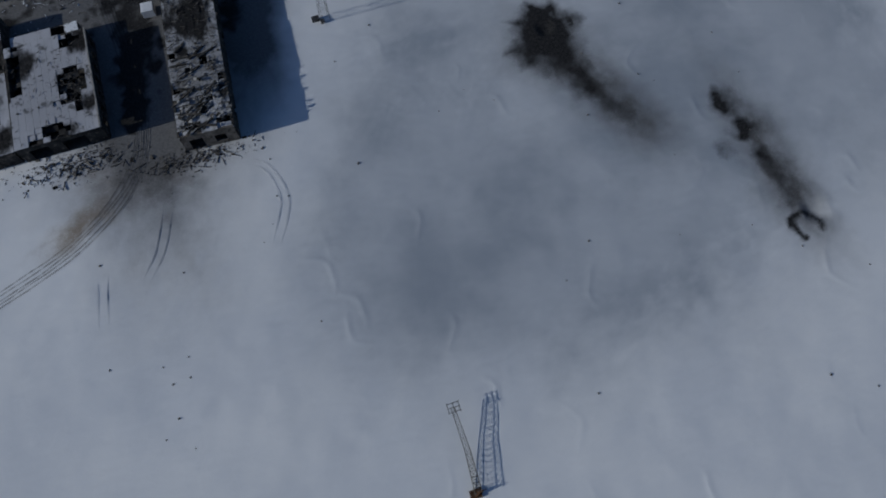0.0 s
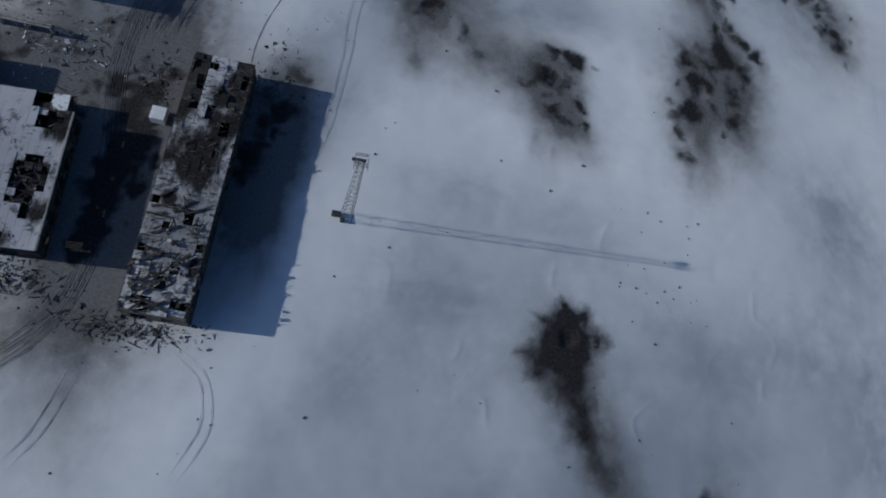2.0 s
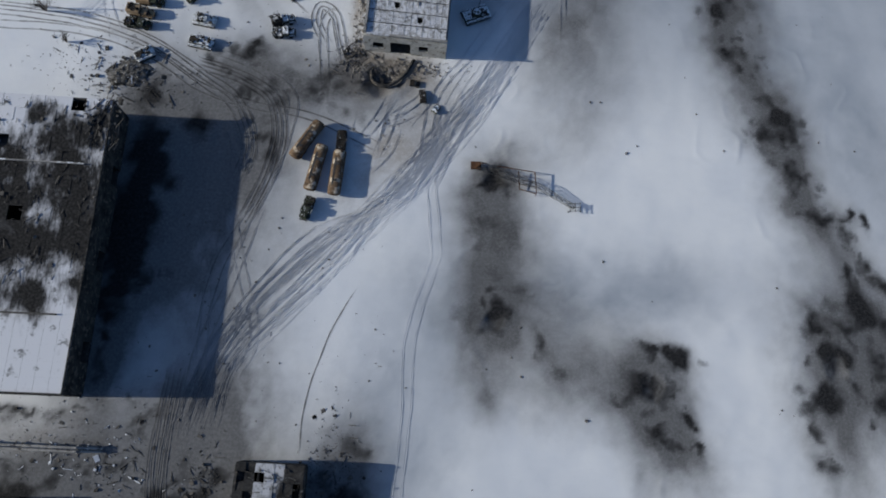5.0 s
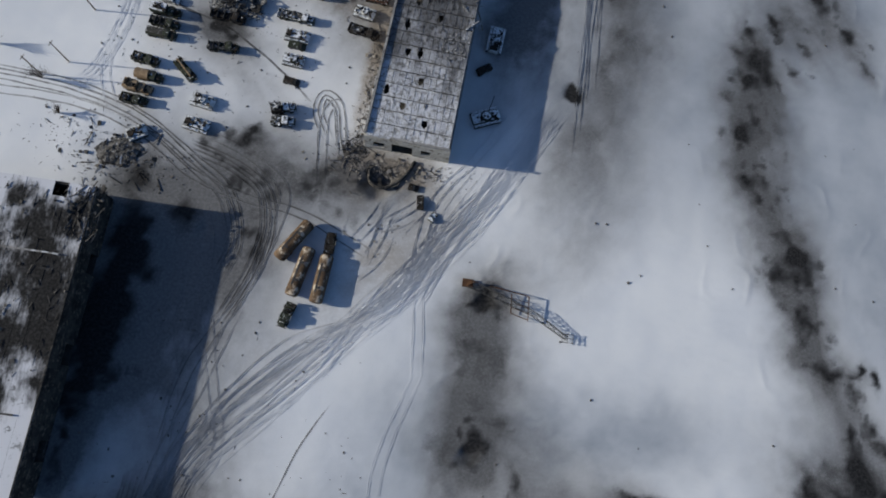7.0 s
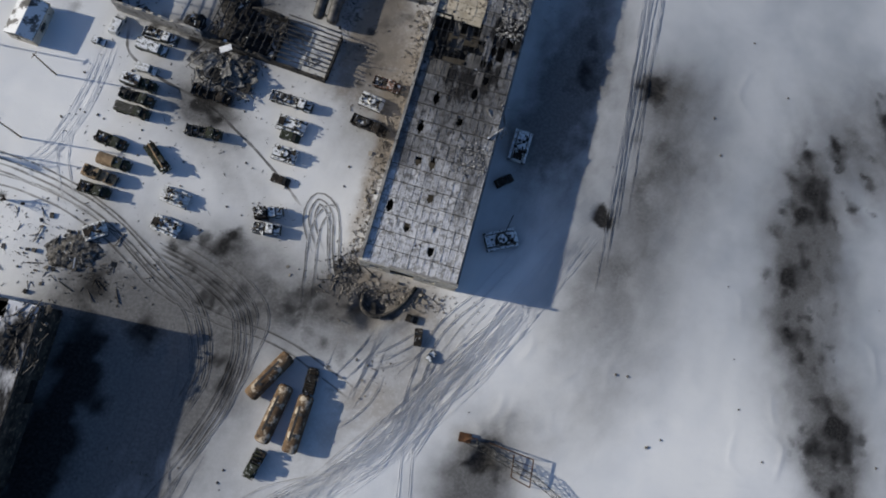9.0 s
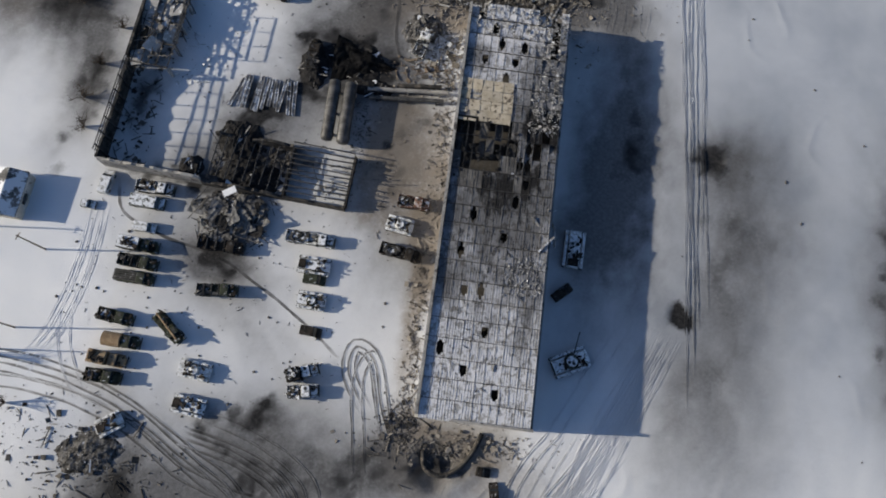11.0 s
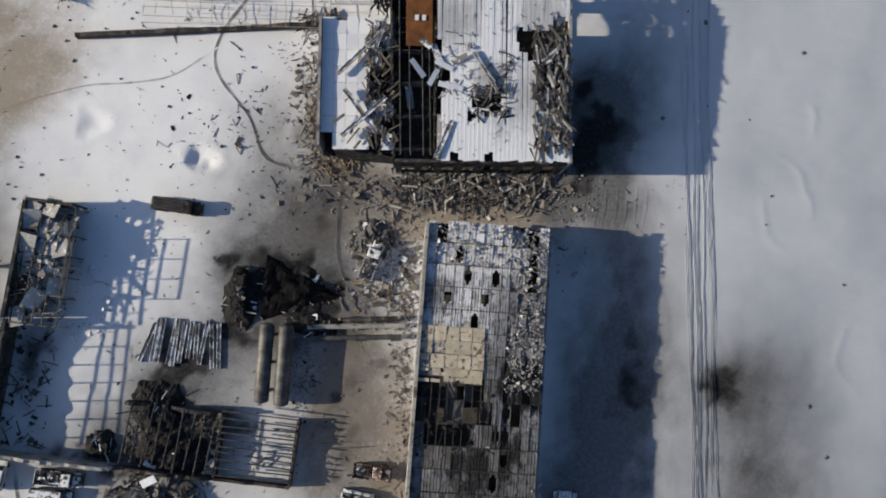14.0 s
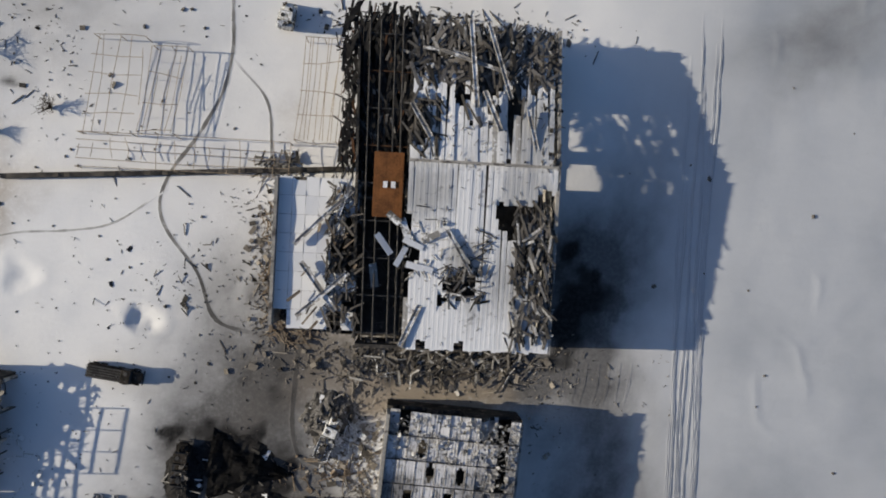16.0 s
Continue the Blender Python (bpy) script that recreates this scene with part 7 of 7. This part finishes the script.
put_at(truck("pale open truck half buried in rubble", M_WHITE_PAINT, "open", None, 7.0), -3.6, 63.4, 70)
put_at(truck("white lorry standing north of the terminal", M_WHITE_PAINT, "box", None, 4.2), -12.6, 125.4, 84)
for x, y, l, r in ((-20.0, 47.2, 12.4, 1.15), (-17.0, 46.8, 12.6, 1.2)):
    tank = thing("storage_tank", pose(x, y, 0, 0, 0, -3), "grey horizontal storage tank on saddles", "storage tank", "storage tanks")
    bm = bmesh.new()
    n, rows = 16, []
    for s, k in ((-0.5, 0.4), (-0.48, 0.9), (-0.46, 1.0), (0.46, 1.0), (0.48, 0.9), (0.5, 0.4)):
        rows.append([bm.verts.new((r * k * math.cos(a), s * l, 1.9 + r * k * math.sin(a))) for a in (math.tau * i / n for i in range(n))])
    for a, b in zip(rows, rows[1:]):
        for i in range(n):
            bm.faces.new((a[i], a[(i + 1) % n], b[(i + 1) % n], b[i]))
    bm.faces.new(rows[0][::-1])
    bm.faces.new(rows[-1])
    part("shell", bm, M_GREY_TANK, tank, "", True)
    for k in range(5):
        bm = bmesh.new()
        tube(bm, (0, -l * 0.4 + k * l * 0.2, 1.9), (0, -l * 0.4 + k * l * 0.2 + 0.12, 1.9), r + 0.04, 16)
        part("hoop", bm, M_STEEL, tank)
    for k in range(3):
        shaped(tank, "saddle", (2.2, 0.4, 1.0), (0, -l * 0.35 + k * l * 0.35, 0.45), M_CONCRETE)
put_at(truck("burnt stake trailer beside charred ground", M_CHAR_VEHICLE, "stakes", None, 7.0), -24.6, 59.0, 84)
rnd = random.Random(88)
for k in range(11):
    bm = bmesh.new()
    l = rnd.uniform(5.6, 7.6)
    box(bm, (0.6, l, 0.12), (0, 0, -0.14))
    for s in (-1, 1):
        box(bm, (0.12, l, 0.3), (s * 0.27, 0, 0.04))
    box(bm, (0.42, l * rnd.uniform(0.5, 0.9), 0.1), (0, rnd.uniform(-0.3, 0.3), -0.03))
    ob = part("concrete_beam", bm, M_BEAM)
    ob.matrix_basis = pose(-38.4 + 1.08 * k + rnd.gauss(0, 0.15), 50.6 - 0.1 * k + rnd.gauss(0, 0.4), 0.22 + 0.05 * (k % 2), 0, rnd.gauss(0, 2), -14 + 1.4 * k + rnd.gauss(0, 4))
    tagged(ob, "long concrete channel beam in a row on the snow", "beam", "row of beams")


def char_heap(x, y, rx, ry, h, turn, seed, label, mat=None):
    """A low heap of burnt wreckage: a lumpy sheet with beams and plates sticking out."""
    rnd = random.Random(seed)
    heap = thing("charred_heap", pose(x, y, 0, 0, 0, turn), label, "wreckage", "charred heaps")
    bm = bmesh.new()
    n, grid = 26, {}
    for i in range(n + 1):
        for j in range(n + 1):
            u, v = 2 * i / n - 1, 2 * j / n - 1
            r = math.hypot(u, v) * (0.8 + 0.5 * float(layered(np.array(3 * u + seed), np.array(3 * v), 1.0, 7)))
            lump = max(0.0, 1 - r * r) * (0.2 + 1.5 * float(layered(np.array(u * rx + 50 + seed), np.array(v * ry), 1.7, 19)))
            grid[i, j] = bm.verts.new((u * rx, v * ry, -0.12 + h * lump))
    for i in range(n):
        for j in range(n):
            bm.faces.new((grid[i, j], grid[i + 1, j], grid[i + 1, j + 1], grid[i, j + 1]))
    part("mound", bm, mat or M_CHAR, heap)
    for k in range(14):
        bm = bmesh.new()
        a, d = rnd.uniform(0, math.tau), rnd.random() ** 0.7
        l = rnd.uniform(1.2, 4.5)
        box(bm, (l, rnd.uniform(0.08, 0.2), 0.12), (0, 0, 0)) if k % 3 else box(bm, (l * 0.5, l * 0.4, 0.05), (0, 0, 0))
        ob = part("beam" if k % 3 else "sheet", bm, (M_BURNT, M_STEEL, M_CONCRETE)[k % 3] if k % 5 else M_SNOW_PILE, heap)
        ob.matrix_basis = pose(rx * 0.75 * d * math.cos(a), ry * 0.75 * d * math.sin(a), h * (0.75 - 0.5 * d), rnd.gauss(0, 14), rnd.gauss(0, 12), rnd.uniform(0, 180))


char_heap(-16.4, 58.6, 6.4, 5.2, 0.8, -14, 1, "black burnt-out heap of tarpaulins and scrap")
char_heap(-24.4, 56.5, 3.2, 4.6, 1.2, 5, 2, "charred trailer load collapsed beside a burnt heap")
char_heap(-13.0, 53.2, 5.0, 2.2, 1.0, -5, 3, "scorched beams and scrap beyond the storage tanks")
char_heap(-36.5, 40.2, 4.6, 5.0, 1.5, 20, 4, "soot-black wreckage behind the burnt garage bays")
char_heap(-34.0, 33.4, 6.4, 4.2, 1.9, -7, 5, "burnt garage bays collapsed into black wreckage")
char_heap(-45.0, 34.6, 2.6, 2.4, 1.4, 0, 7, "burnt engine block and scrap in the garage")
char_heap(-3.8, 66.5, 4.4, 4.0, 1.2, 30, 8, "pipes and pale scrap heaped by the hall end", M_ASH)
char_heap(-54.5, -17.5, 6.0, 4.0, 1.0, 10, 9, "snowy lumps of scrap north of the warehouse", M_ASH)


def burnt_tarpaulin():
    """A black sheet thrown over wreckage, drawn out into a long point and creased along its length."""
    bm = bmesh.new()
    tip, one, two = Vector((-8.4, 57.6, 0)), Vector((-20.4, 64.4, 0)), Vector((-20.8, 53.6, 0))
    n, m, rows = 26, 22, []
    for i in range(n + 1):
        u, row = i / n, []
        for j in range(m + 1):
            v = j / m
            p = tip.lerp(one.lerp(two, v), u)
            fray = 0.8 * (float(layered(np.array(p.x), np.array(p.y), 1.4, 91)) - 0.5)
            crease = abs(math.sin(9 * v + 1.3 * math.sin(3 * u))) * (1 - abs(2 * v - 1)) * 0.5
            z = -0.1 + 1.9 * math.sin(math.pi * v) ** 0.7 * min(1.0, 2.2 * u) * (0.35 + 0.8 * float(layered(np.array(p.x + 40), np.array(p.y), 2.2, 92))) + crease
            row.append(bm.verts.new((p.x + fray, p.y + fray, z)))
        rows.append(row)
    for a, b in zip(rows, rows[1:]):
        for j in range(m):
            bm.faces.new((a[j], b[j], b[j + 1], a[j + 1]))
    bmesh.ops.solidify(bm, geom=bm.faces[:], thickness=0.05)
    tagged(part("tarpaulin", bm, M_CHAR), "burnt black tarpaulin drawn over wreckage", "tarpaulin")


burnt_tarpaulin()


def bent_pipe(points, r, label):
    """A thick pipe laid along a bend."""
    line = curve_points(points, 0.7)
    bm = bmesh.new()
    rings = []
    for k, p in enumerate(line):
        d = (line[min(k + 1, len(line) - 1)] - line[max(k - 1, 0)]).normalized()
        side = Vector((-d.y, d.x, 0))
        rings.append([bm.verts.new(p + side * r * math.cos(a) + Vector((0, 0, 0.3 + r * math.sin(a)))) for a in (math.tau * i / 8 for i in range(8))])
    for a, b in zip(rings, rings[1:]):
        for i in range(8):
            bm.faces.new((a[i], a[(i + 1) % 8], b[(i + 1) % 8], b[i]))
    bm.faces.new(rings[0])
    bm.faces.new(rings[-1])
    tagged(part("bent_pipe", bm, M_BURNT), label, "pipe")


bent_pipe([(1.6, -13.6), (2.0, -16.4), (4.6, -17.6), (7.4, -16.4), (9.8, -13.8), (11.6, -10.2)], 0.42, "thick black pipe bent round a pit in the snow")


for (xa, ya, za), (xb, yb, zb) in (((18.0, 27.2, 7.4), (22.4, 22.2, 6.0)), ((18.2, 26.6, 7.3), (22.6, 29.4, 5.4)), ((22.2, 22.4, 6.6), (22.8, 27.2, 2.6)), ((20.8, 28.8, 7.4), (23.4, 24.8, 2.2)), ((19.2, 21.0, 7.4), (22.0, 24.0, 7.0))):
    a, b = Vector((xa, ya, za)), Vector((xb, yb, zb))
    bm = bmesh.new()
    box(bm, (0.34, 0.26, (b - a).length))
    bevel(bm, 0.03)
    ob = part("hanging_beam", bm, M_BEAM)
    ob.matrix_basis = Matrix.LocRotScale((a + b) / 2, (b - a).to_track_quat("Z", "Y"), None)
    tagged(ob, "pale broken beam hanging over the hall's roof edge", "beam", "hanging beams")
for y, x0, x1, mat in ((52.7, -13.6, 1.8, M_CONCRETE), (50.9, -13.2, 1.2, M_GREY_TANK), (53.8, -8.0, 0.6, M_BURNT)):
    bm = bmesh.new()
    tube(bm, (0, 0, 0), (x1 - x0, 0.3, 0.1), 0.42, 10)
    for k in range(3):
        box(bm, (0.3, 1.1, 0.5), (1.5 + k * (x1 - x0 - 3) / 2, 0.1, -0.5))
    ob = part("supply_pipe", bm, mat)
    ob.matrix_basis = pose(x0, y, 0.75)
    tagged(ob, "grey pipe on low blocks beside the storage tanks", "pipe", "supply pipes")
# the shed that has fallen in among the trucks
rnd = random.Random(207)
fallen = thing("collapsed_shed", pose(-36.2, 24.6, 0, 0, 0, -5), "collapsed sheet-metal shed dusted with snow and ash", "shed")
for k in range(46):
    bm = bmesh.new()
    w, l = rnd.uniform(0.8, 2.6), rnd.uniform(1.6, 4.2)
    n = 4
    top = [[bm.verts.new((w * (i / n - 0.5), l * (j / n - 0.5), rnd.gauss(0, 0.09))) for j in range(n + 1)] for i in range(n + 1)]
    low = [[bm.verts.new(p.co - Vector((0, 0, 0.06))) for p in q] for q in top]
    for i in range(n):
        for j in range(n):
            bm.faces.new((top[i][j], top[i + 1][j], top[i + 1][j + 1], top[i][j + 1]))
            bm.faces.new((low[i][j], low[i][j + 1], low[i + 1][j + 1], low[i + 1][j]))
    for i in range(n):
        bm.faces.new((top[i][0], low[i][0], low[i + 1][0], top[i + 1][0]))
        bm.faces.new((top[i][n], top[i + 1][n], low[i + 1][n], low[i][n]))
        bm.faces.new((top[0][i], top[0][i + 1], low[0][i + 1], low[0][i]))
        bm.faces.new((top[n][i], low[n][i], low[n][i + 1], top[n][i + 1]))
    u, v = rnd.uniform(-1, 1), rnd.uniform(-1, 1)
    ob = part("bent_sheet", bm, rnd.choice((M_ASH, M_ASH_SHEET, M_ASH_SHEET, M_CHAR)), fallen)
    ob.matrix_basis = pose(6.6 * u, 4.0 * v, 0.5 + 1.5 * (1 - abs(u)) * (1 - abs(v)) + 0.5 * rnd.random(), rnd.gauss(0, 13), rnd.gauss(0, 13), rnd.gauss(0, 50))
for k in range(18):
    bm = bmesh.new()
    box(bm, (rnd.uniform(2, 5), 0.16, 0.16))
    ob = part("rafter", bm, rnd.choice((M_CHAR, M_STEEL, M_ASH)), fallen)
    ob.matrix_basis = pose(rnd.uniform(-6.4, 6.4), rnd.uniform(-4, 4), rnd.uniform(0.6, 2.2), rnd.gauss(0, 6), rnd.gauss(0, 9), rnd.gauss(0, 55))


# ---- fences, frames and loose debris ----
bm = bmesh.new()
broken_wall(bm, (-52, 99.6), (-3, 103.4), 0.7, 1.2, 6, 0.7)
tagged(part("low_wall", bm, M_DARK_RUBBLE), "low dark wall across the snowy yard", "wall", kind="structure")


def grid_frame(x0, y0, x1, y1, nx, ny, z, seed, label, turn=0.0, lean=0.0):
    """A collapsed cage of thin, bent bars on short posts, some of them torn off."""
    rnd = random.Random(seed)
    f = thing("steel_cage", pose(x0, y0, 0, 0, 0, turn), label, "steel frame", "collapsed frames")
    w, l = x1 - x0, y1 - y0

    def bent(name, a, b, r):
        bm = bmesh.new()
        mid = a.lerp(b, rnd.uniform(0.35, 0.65)) + Vector((rnd.gauss(0, 0.16), rnd.gauss(0, 0.16), rnd.uniform(-0.3, 0.05)))
        tube(bm, a, mid, r, 4)
        tube(bm, mid, b, r, 4)
        part(name, bm, M_TAN_BAR, f)

    for i in range(nx + 1):
        x = w * i / nx + rnd.gauss(0, 0.2)
        a, b = (0.0, 1.0) if rnd.random() < 0.65 else (rnd.choice((0.0, 0.3)), rnd.uniform(0.6, 0.95))
        bent("bar", Vector((x + lean * a, l * a, z + rnd.gauss(0, 0.15))), Vector((x + lean * b + rnd.gauss(0, 0.25), l * b, z + rnd.gauss(0, 0.15))), 0.042)
    for j in range(ny + 1):
        y = l * j / ny + (rnd.gauss(0, 0.25) if 0 < j < ny else 0)
        bent("cross_bar", Vector((lean * j / ny, y, z)), Vector((w + lean * j / ny, y + rnd.gauss(0, 0.25), z + rnd.gauss(0, 0.1))), 0.048)
    for i in (0, nx // 2, nx):
        for j in (0, ny):
            bm = bmesh.new()
            tube(bm, (w * i / nx + lean * j / ny, l * j / ny, -0.3), (w * i / nx + lean * j / ny, l * j / ny, z), 0.06, 5)
            part("post", bm, M_TAN_BAR, f)


grid_frame(-41.2, 101.5, -11.0, 106.5, 13, 4, 2.2, 1, "collapsed cage of thin rusty bars by the low wall")
grid_frame(-40.8, 106.5, -33.5, 120.5, 4, 5, 2.4, 2, "rusty bar frame standing over snow", 0, 1.4)
grid_frame(-33.0, 107.0, -28.0, 119.5, 6, 3, 2.0, 3, "leaning frame of thin bars", 0, 1.8)
grid_frame(-10.4, 107.0, -4.4, 122.0, 9, 4, 3.0, 4, "dense rusty lattice leaning on the terminal", 0, 1.0)

rnd = random.Random(61)
ground_z = lambda x, y: max(ground_at(x, y), -0.1)
for where, n, size, mat, label in (
    ((-6, 71, 27, 77.6), 300, 1.3, M_RUBBLE, "rubble heaped at the foot of the terminal"), ((4, 72, 26, 78), 50, 1.7, M_SHEET, "torn sheets among rubble"),
    ((-16, 77, -10, 96), 130, 1.2, M_RUBBLE, "broken boards and rubble beside the annexe"), ((-2.5, -10, 0.4, 26), 260, 0.9, M_RUBBLE, "brick rubble along the hall wall"),
    ((0, 26, 3.5, 66), 240, 1.0, M_RUBBLE, "plaster and brick along the hall wall"), ((-4, 55, 5, 69), 200, 1.2, M_RUBBLE, "rubble round the broken hall end"),
    ((-3, -15, 18, -10.5), 220, 1.0, M_RUBBLE, "rubble below the hall's end wall"), ((-6, -14, 0, -6), 120, 1.2, M_DARK_RUBBLE, "dark scrap beside the hall corner"),
    ((-61.5, -25.2, -42.0, -12.0), 130, 1.2, M_DARK_RUBBLE, "scrap and snow lumps north of the warehouse"), ((-32.9, -168.8, -10.8, -164.2), 200, 1.1, M_DARK_RUBBLE, "rubble spilled before the workshop"),
    ((-60.6, -162.6, -39.3, -155.6), 220, 1.2, M_DARK_RUBBLE, "rubble spilled before the depot"), ((-6.5, -111.6, 2.2, -96.6), 90, 1.0, M_DARK_RUBBLE, "debris beside the workshop end"),
    ((-31.5, -114.6, -24.5, -101.7), 90, 0.9, M_DARK_RUBBLE, "scrap between tracks and workshop"), ((-56.0, -117.5, -37.0, -96.0), 80, 0.9, M_DARK_RUBBLE, "dark scrap between warehouse and depot"), ((-64.0, -112.0, -38.0, -95.0), 26, 1.3, M_SNOW_PILE, "lumps of piled snow between warehouse and depot"), ((-80.2, -109.1, -47.1, -92.0), 90, 0.8, M_DARK_RUBBLE, "scattered scrap near the pipes"),
    ((-4, 73, 24, 78), 150, 1.2, M_SCORCHED, "charred slats among the rubble"), ((-15, 78, -11, 100), 90, 1.0, M_DARK_RUBBLE, "charred splinters beside the annexe"), ((-14, 28, -4, 60), 90, 0.6, M_RUBBLE, "small debris on trampled ground"), ((-16, 36, -12.5, 52), 60, 0.8, M_DARK_RUBBLE, "charred bits beside the tanks"),
    ((-35, 76, -14, 92), 60, 0.9, M_DARK_RUBBLE, "dark bits strewn over snow"), ((-4, 60, 1, 66), 60, 1.6, M_WHITE_PAINT, "pale broken sheets by the hall"),
    ((-12, 56, 4, 60), 40, 1.6, M_WOOD, "planks thrown across the yard"), ((4.6, -30.6, 12.4, -22.2), 30, 0.6, M_RUBBLE, "small rubble south of the hall"),
    ((-18, 92, -4, 101), 70, 0.9, M_DARK_RUBBLE, "dark scrap by the low wall"), ((-3, 123, 27, 128), 130, 1.4, M_DARK_RUBBLE, "wreckage north of the terminal"),
    ((-55, 108, -41, 126), 40, 0.9, M_DARK_RUBBLE, "scrap strewn west of the cages"), ((26.5, 60, 31, 80), 40, 0.8, M_RUBBLE, "rubble in the shade between blocks"),
    ((-75, -20, -58, -8), 50, 0.8, M_TWIG, "brush and scrap beside the track"), ((-14, 22, 0, 34), 30, 0.5, M_RUBBLE, "bits between parked trucks"),
):
    bm = bmesh.new()
    scatter(bm, rnd, int(n * 2.6), where, size * 0.4, ground_z, 0.3, 0.4, None, True)
    scatter(bm, rnd, int(n * 0.6), where, size * 1.15, ground_z, 0.32, 0.55, None, True)
    tagged(part("rubble", bm, mat), label, "rubble", kind="stuff")

for where, n, size, mat, label in (
    ((-64, -8, -14, 30), 300, 0.34, M_DARK_RUBBLE, "small dark scraps strewn between parked vehicles"), ((-50, 36, -14, 74), 220, 0.4, M_DARK_RUBBLE, "small scraps in the burnt yard"),
    ((-74, 74, -16, 130), 260, 0.38, M_DARK_RUBBLE, "small dark bits on the snow west of the terminal"), ((-63.3, -105.3, 7.0, -51.1), 150, 0.4, M_DARK_RUBBLE, "small bits on the snow by the tracks"),
    ((28, 66, 50, 78), 40, 0.4, M_RUBBLE, "small rubble between hall and terminal"),
):
    bm = bmesh.new()
    scatter(bm, rnd, n, where, size, ground_z, 0.3, 0.4)
    tagged(part("scraps", bm, mat), label, "scraps", kind="stuff")

# single clods and scraps on the open field
clods = [(16.2, -179.7), (42.1, -134.3), (103.1, -122.4), (89.2, -140.8), (113.1, -170.0), (28.9, -140.3), (17.7, -149.0), (12.2, -88.0), (24.4, -110.4), (22.8, -117.7), (5.6, -83.0), (62.9, -32.0), (65.5, -30.0),
         (57, -19), (48.4, -47.2), (66.6, -119.2), (51.0, -94.1), (74.8, -110.7), (45, 88), (50, 107), (60, 88), (53, 105), (66, 120), (70, 100), (62, 70), (75, 60), (68, 40), (-33.9, -69.5), (-21.1, -66.1)]
clods += [(rnd.uniform(25, 120), rnd.uniform(-270, 130)) for _ in range(60)] + [(rnd.uniform(-60, 10), rnd.uniform(-96.1, -50.9)) for _ in range(40)] + [(rnd.uniform(-50, 0), rnd.uniform(-240, -172)) for _ in range(20)]
clods += [(rnd.uniform(-70, -18), rnd.uniform(72, 128)) for _ in range(50)] + [(rnd.uniform(-66, -6), rnd.uniform(-8, 26)) for _ in range(45)] + [(rnd.uniform(84, 108), rnd.uniform(-150.0, -120.0)) for _ in range(25)]
shapes = []
for k in range(5):
    bm = bmesh.new()
    bmesh.ops.create_icosphere(bm, subdivisions=1, radius=0.5)
    for v in bm.verts:
        v.co = Vector((v.co.x * rnd.uniform(0.7, 1.4), v.co.y * rnd.uniform(0.5, 1.0), v.co.z * rnd.uniform(0.4, 0.7)))
    shapes.append(mesh_of("clod", bm, M_DARK_RUBBLE))
for k, (x, y) in enumerate(clods):
    if 0 < x < 28 and -12 < y < 125 or -24 < x < -12 and y < -95:
        continue
    ob = new("clod", shapes[k % 5])
    s = (0.95 if k < 29 else 0.7) * rnd.uniform(0.4, 1.0)
    ob.matrix_basis = pose(x, y, ground_at(x, y) + 0.1 * s, 0, 0, rnd.uniform(0, 360)) @ Matrix.Diagonal((s, s, s, 1))
    tagged(ob, "dark frozen clod lying on the snow", "clod", "clods on the field")


def shrub(x, y, r, h, seed, label, n=13):
    """A bare bush: branches that fork into thin twigs."""
    rnd = random.Random(seed)
    t = thing("bare_shrub", pose(x, y, ground_at(x, y) - 0.1), label, "shrub", "bare shrubs")
    for _ in range(n):
        bm = bmesh.new()
        a, out, up = rnd.uniform(0, math.tau), rnd.uniform(0.3, 1.0) * r, rnd.uniform(0.6, 1.0) * h
        tip = Vector((out * math.cos(a), out * math.sin(a), up))
        knee = tip * 0.45 + Vector((0, 0, 0.15 * h))
        tube(bm, (0, 0, 0), knee, 0.09, 5, 0.06)
        tube(bm, knee, tip, 0.06, 4, 0.03)
        for _ in range(7):
            base = knee.lerp(tip, rnd.random())
            tube(bm, base, base + Vector((rnd.gauss(0, 0.3) * r, rnd.gauss(0, 0.3) * r, rnd.uniform(0.05, 0.35) * h)), 0.035, 3, 0.015)
        part("branch", bm, M_TWIG, t)


for k, (x, y, r, h) in enumerate(((-67, 47, 2.6, 2.6), (-66, 41, 2.2, 2.4), (-65, 54, 1.8, 2.0), (-72, 68, 3.2, 2.0), (-62, 62, 1.8, 2.2), (-76, -2, 2.4, 4.0), (-70, -10, 1.5, 3.0), (-88, 5, 2, 4),
                                  (-56, 118, 2.6, 2.6), (-46, 110, 1.8, 1.8), (-54, 106, 1.5, 1.6), (-66, 116, 2.2, 2.4))):
    shrub(x, y, r, h, k, "bare leafless shrub poking out of the snow")
drum_hull = armoured("snowed-in wreck of a tracked carrier", M_WHITE_PAINT, False, False, 5.0, 2.8)
put_at(drum_hull, -51.6, -12.4, 30)
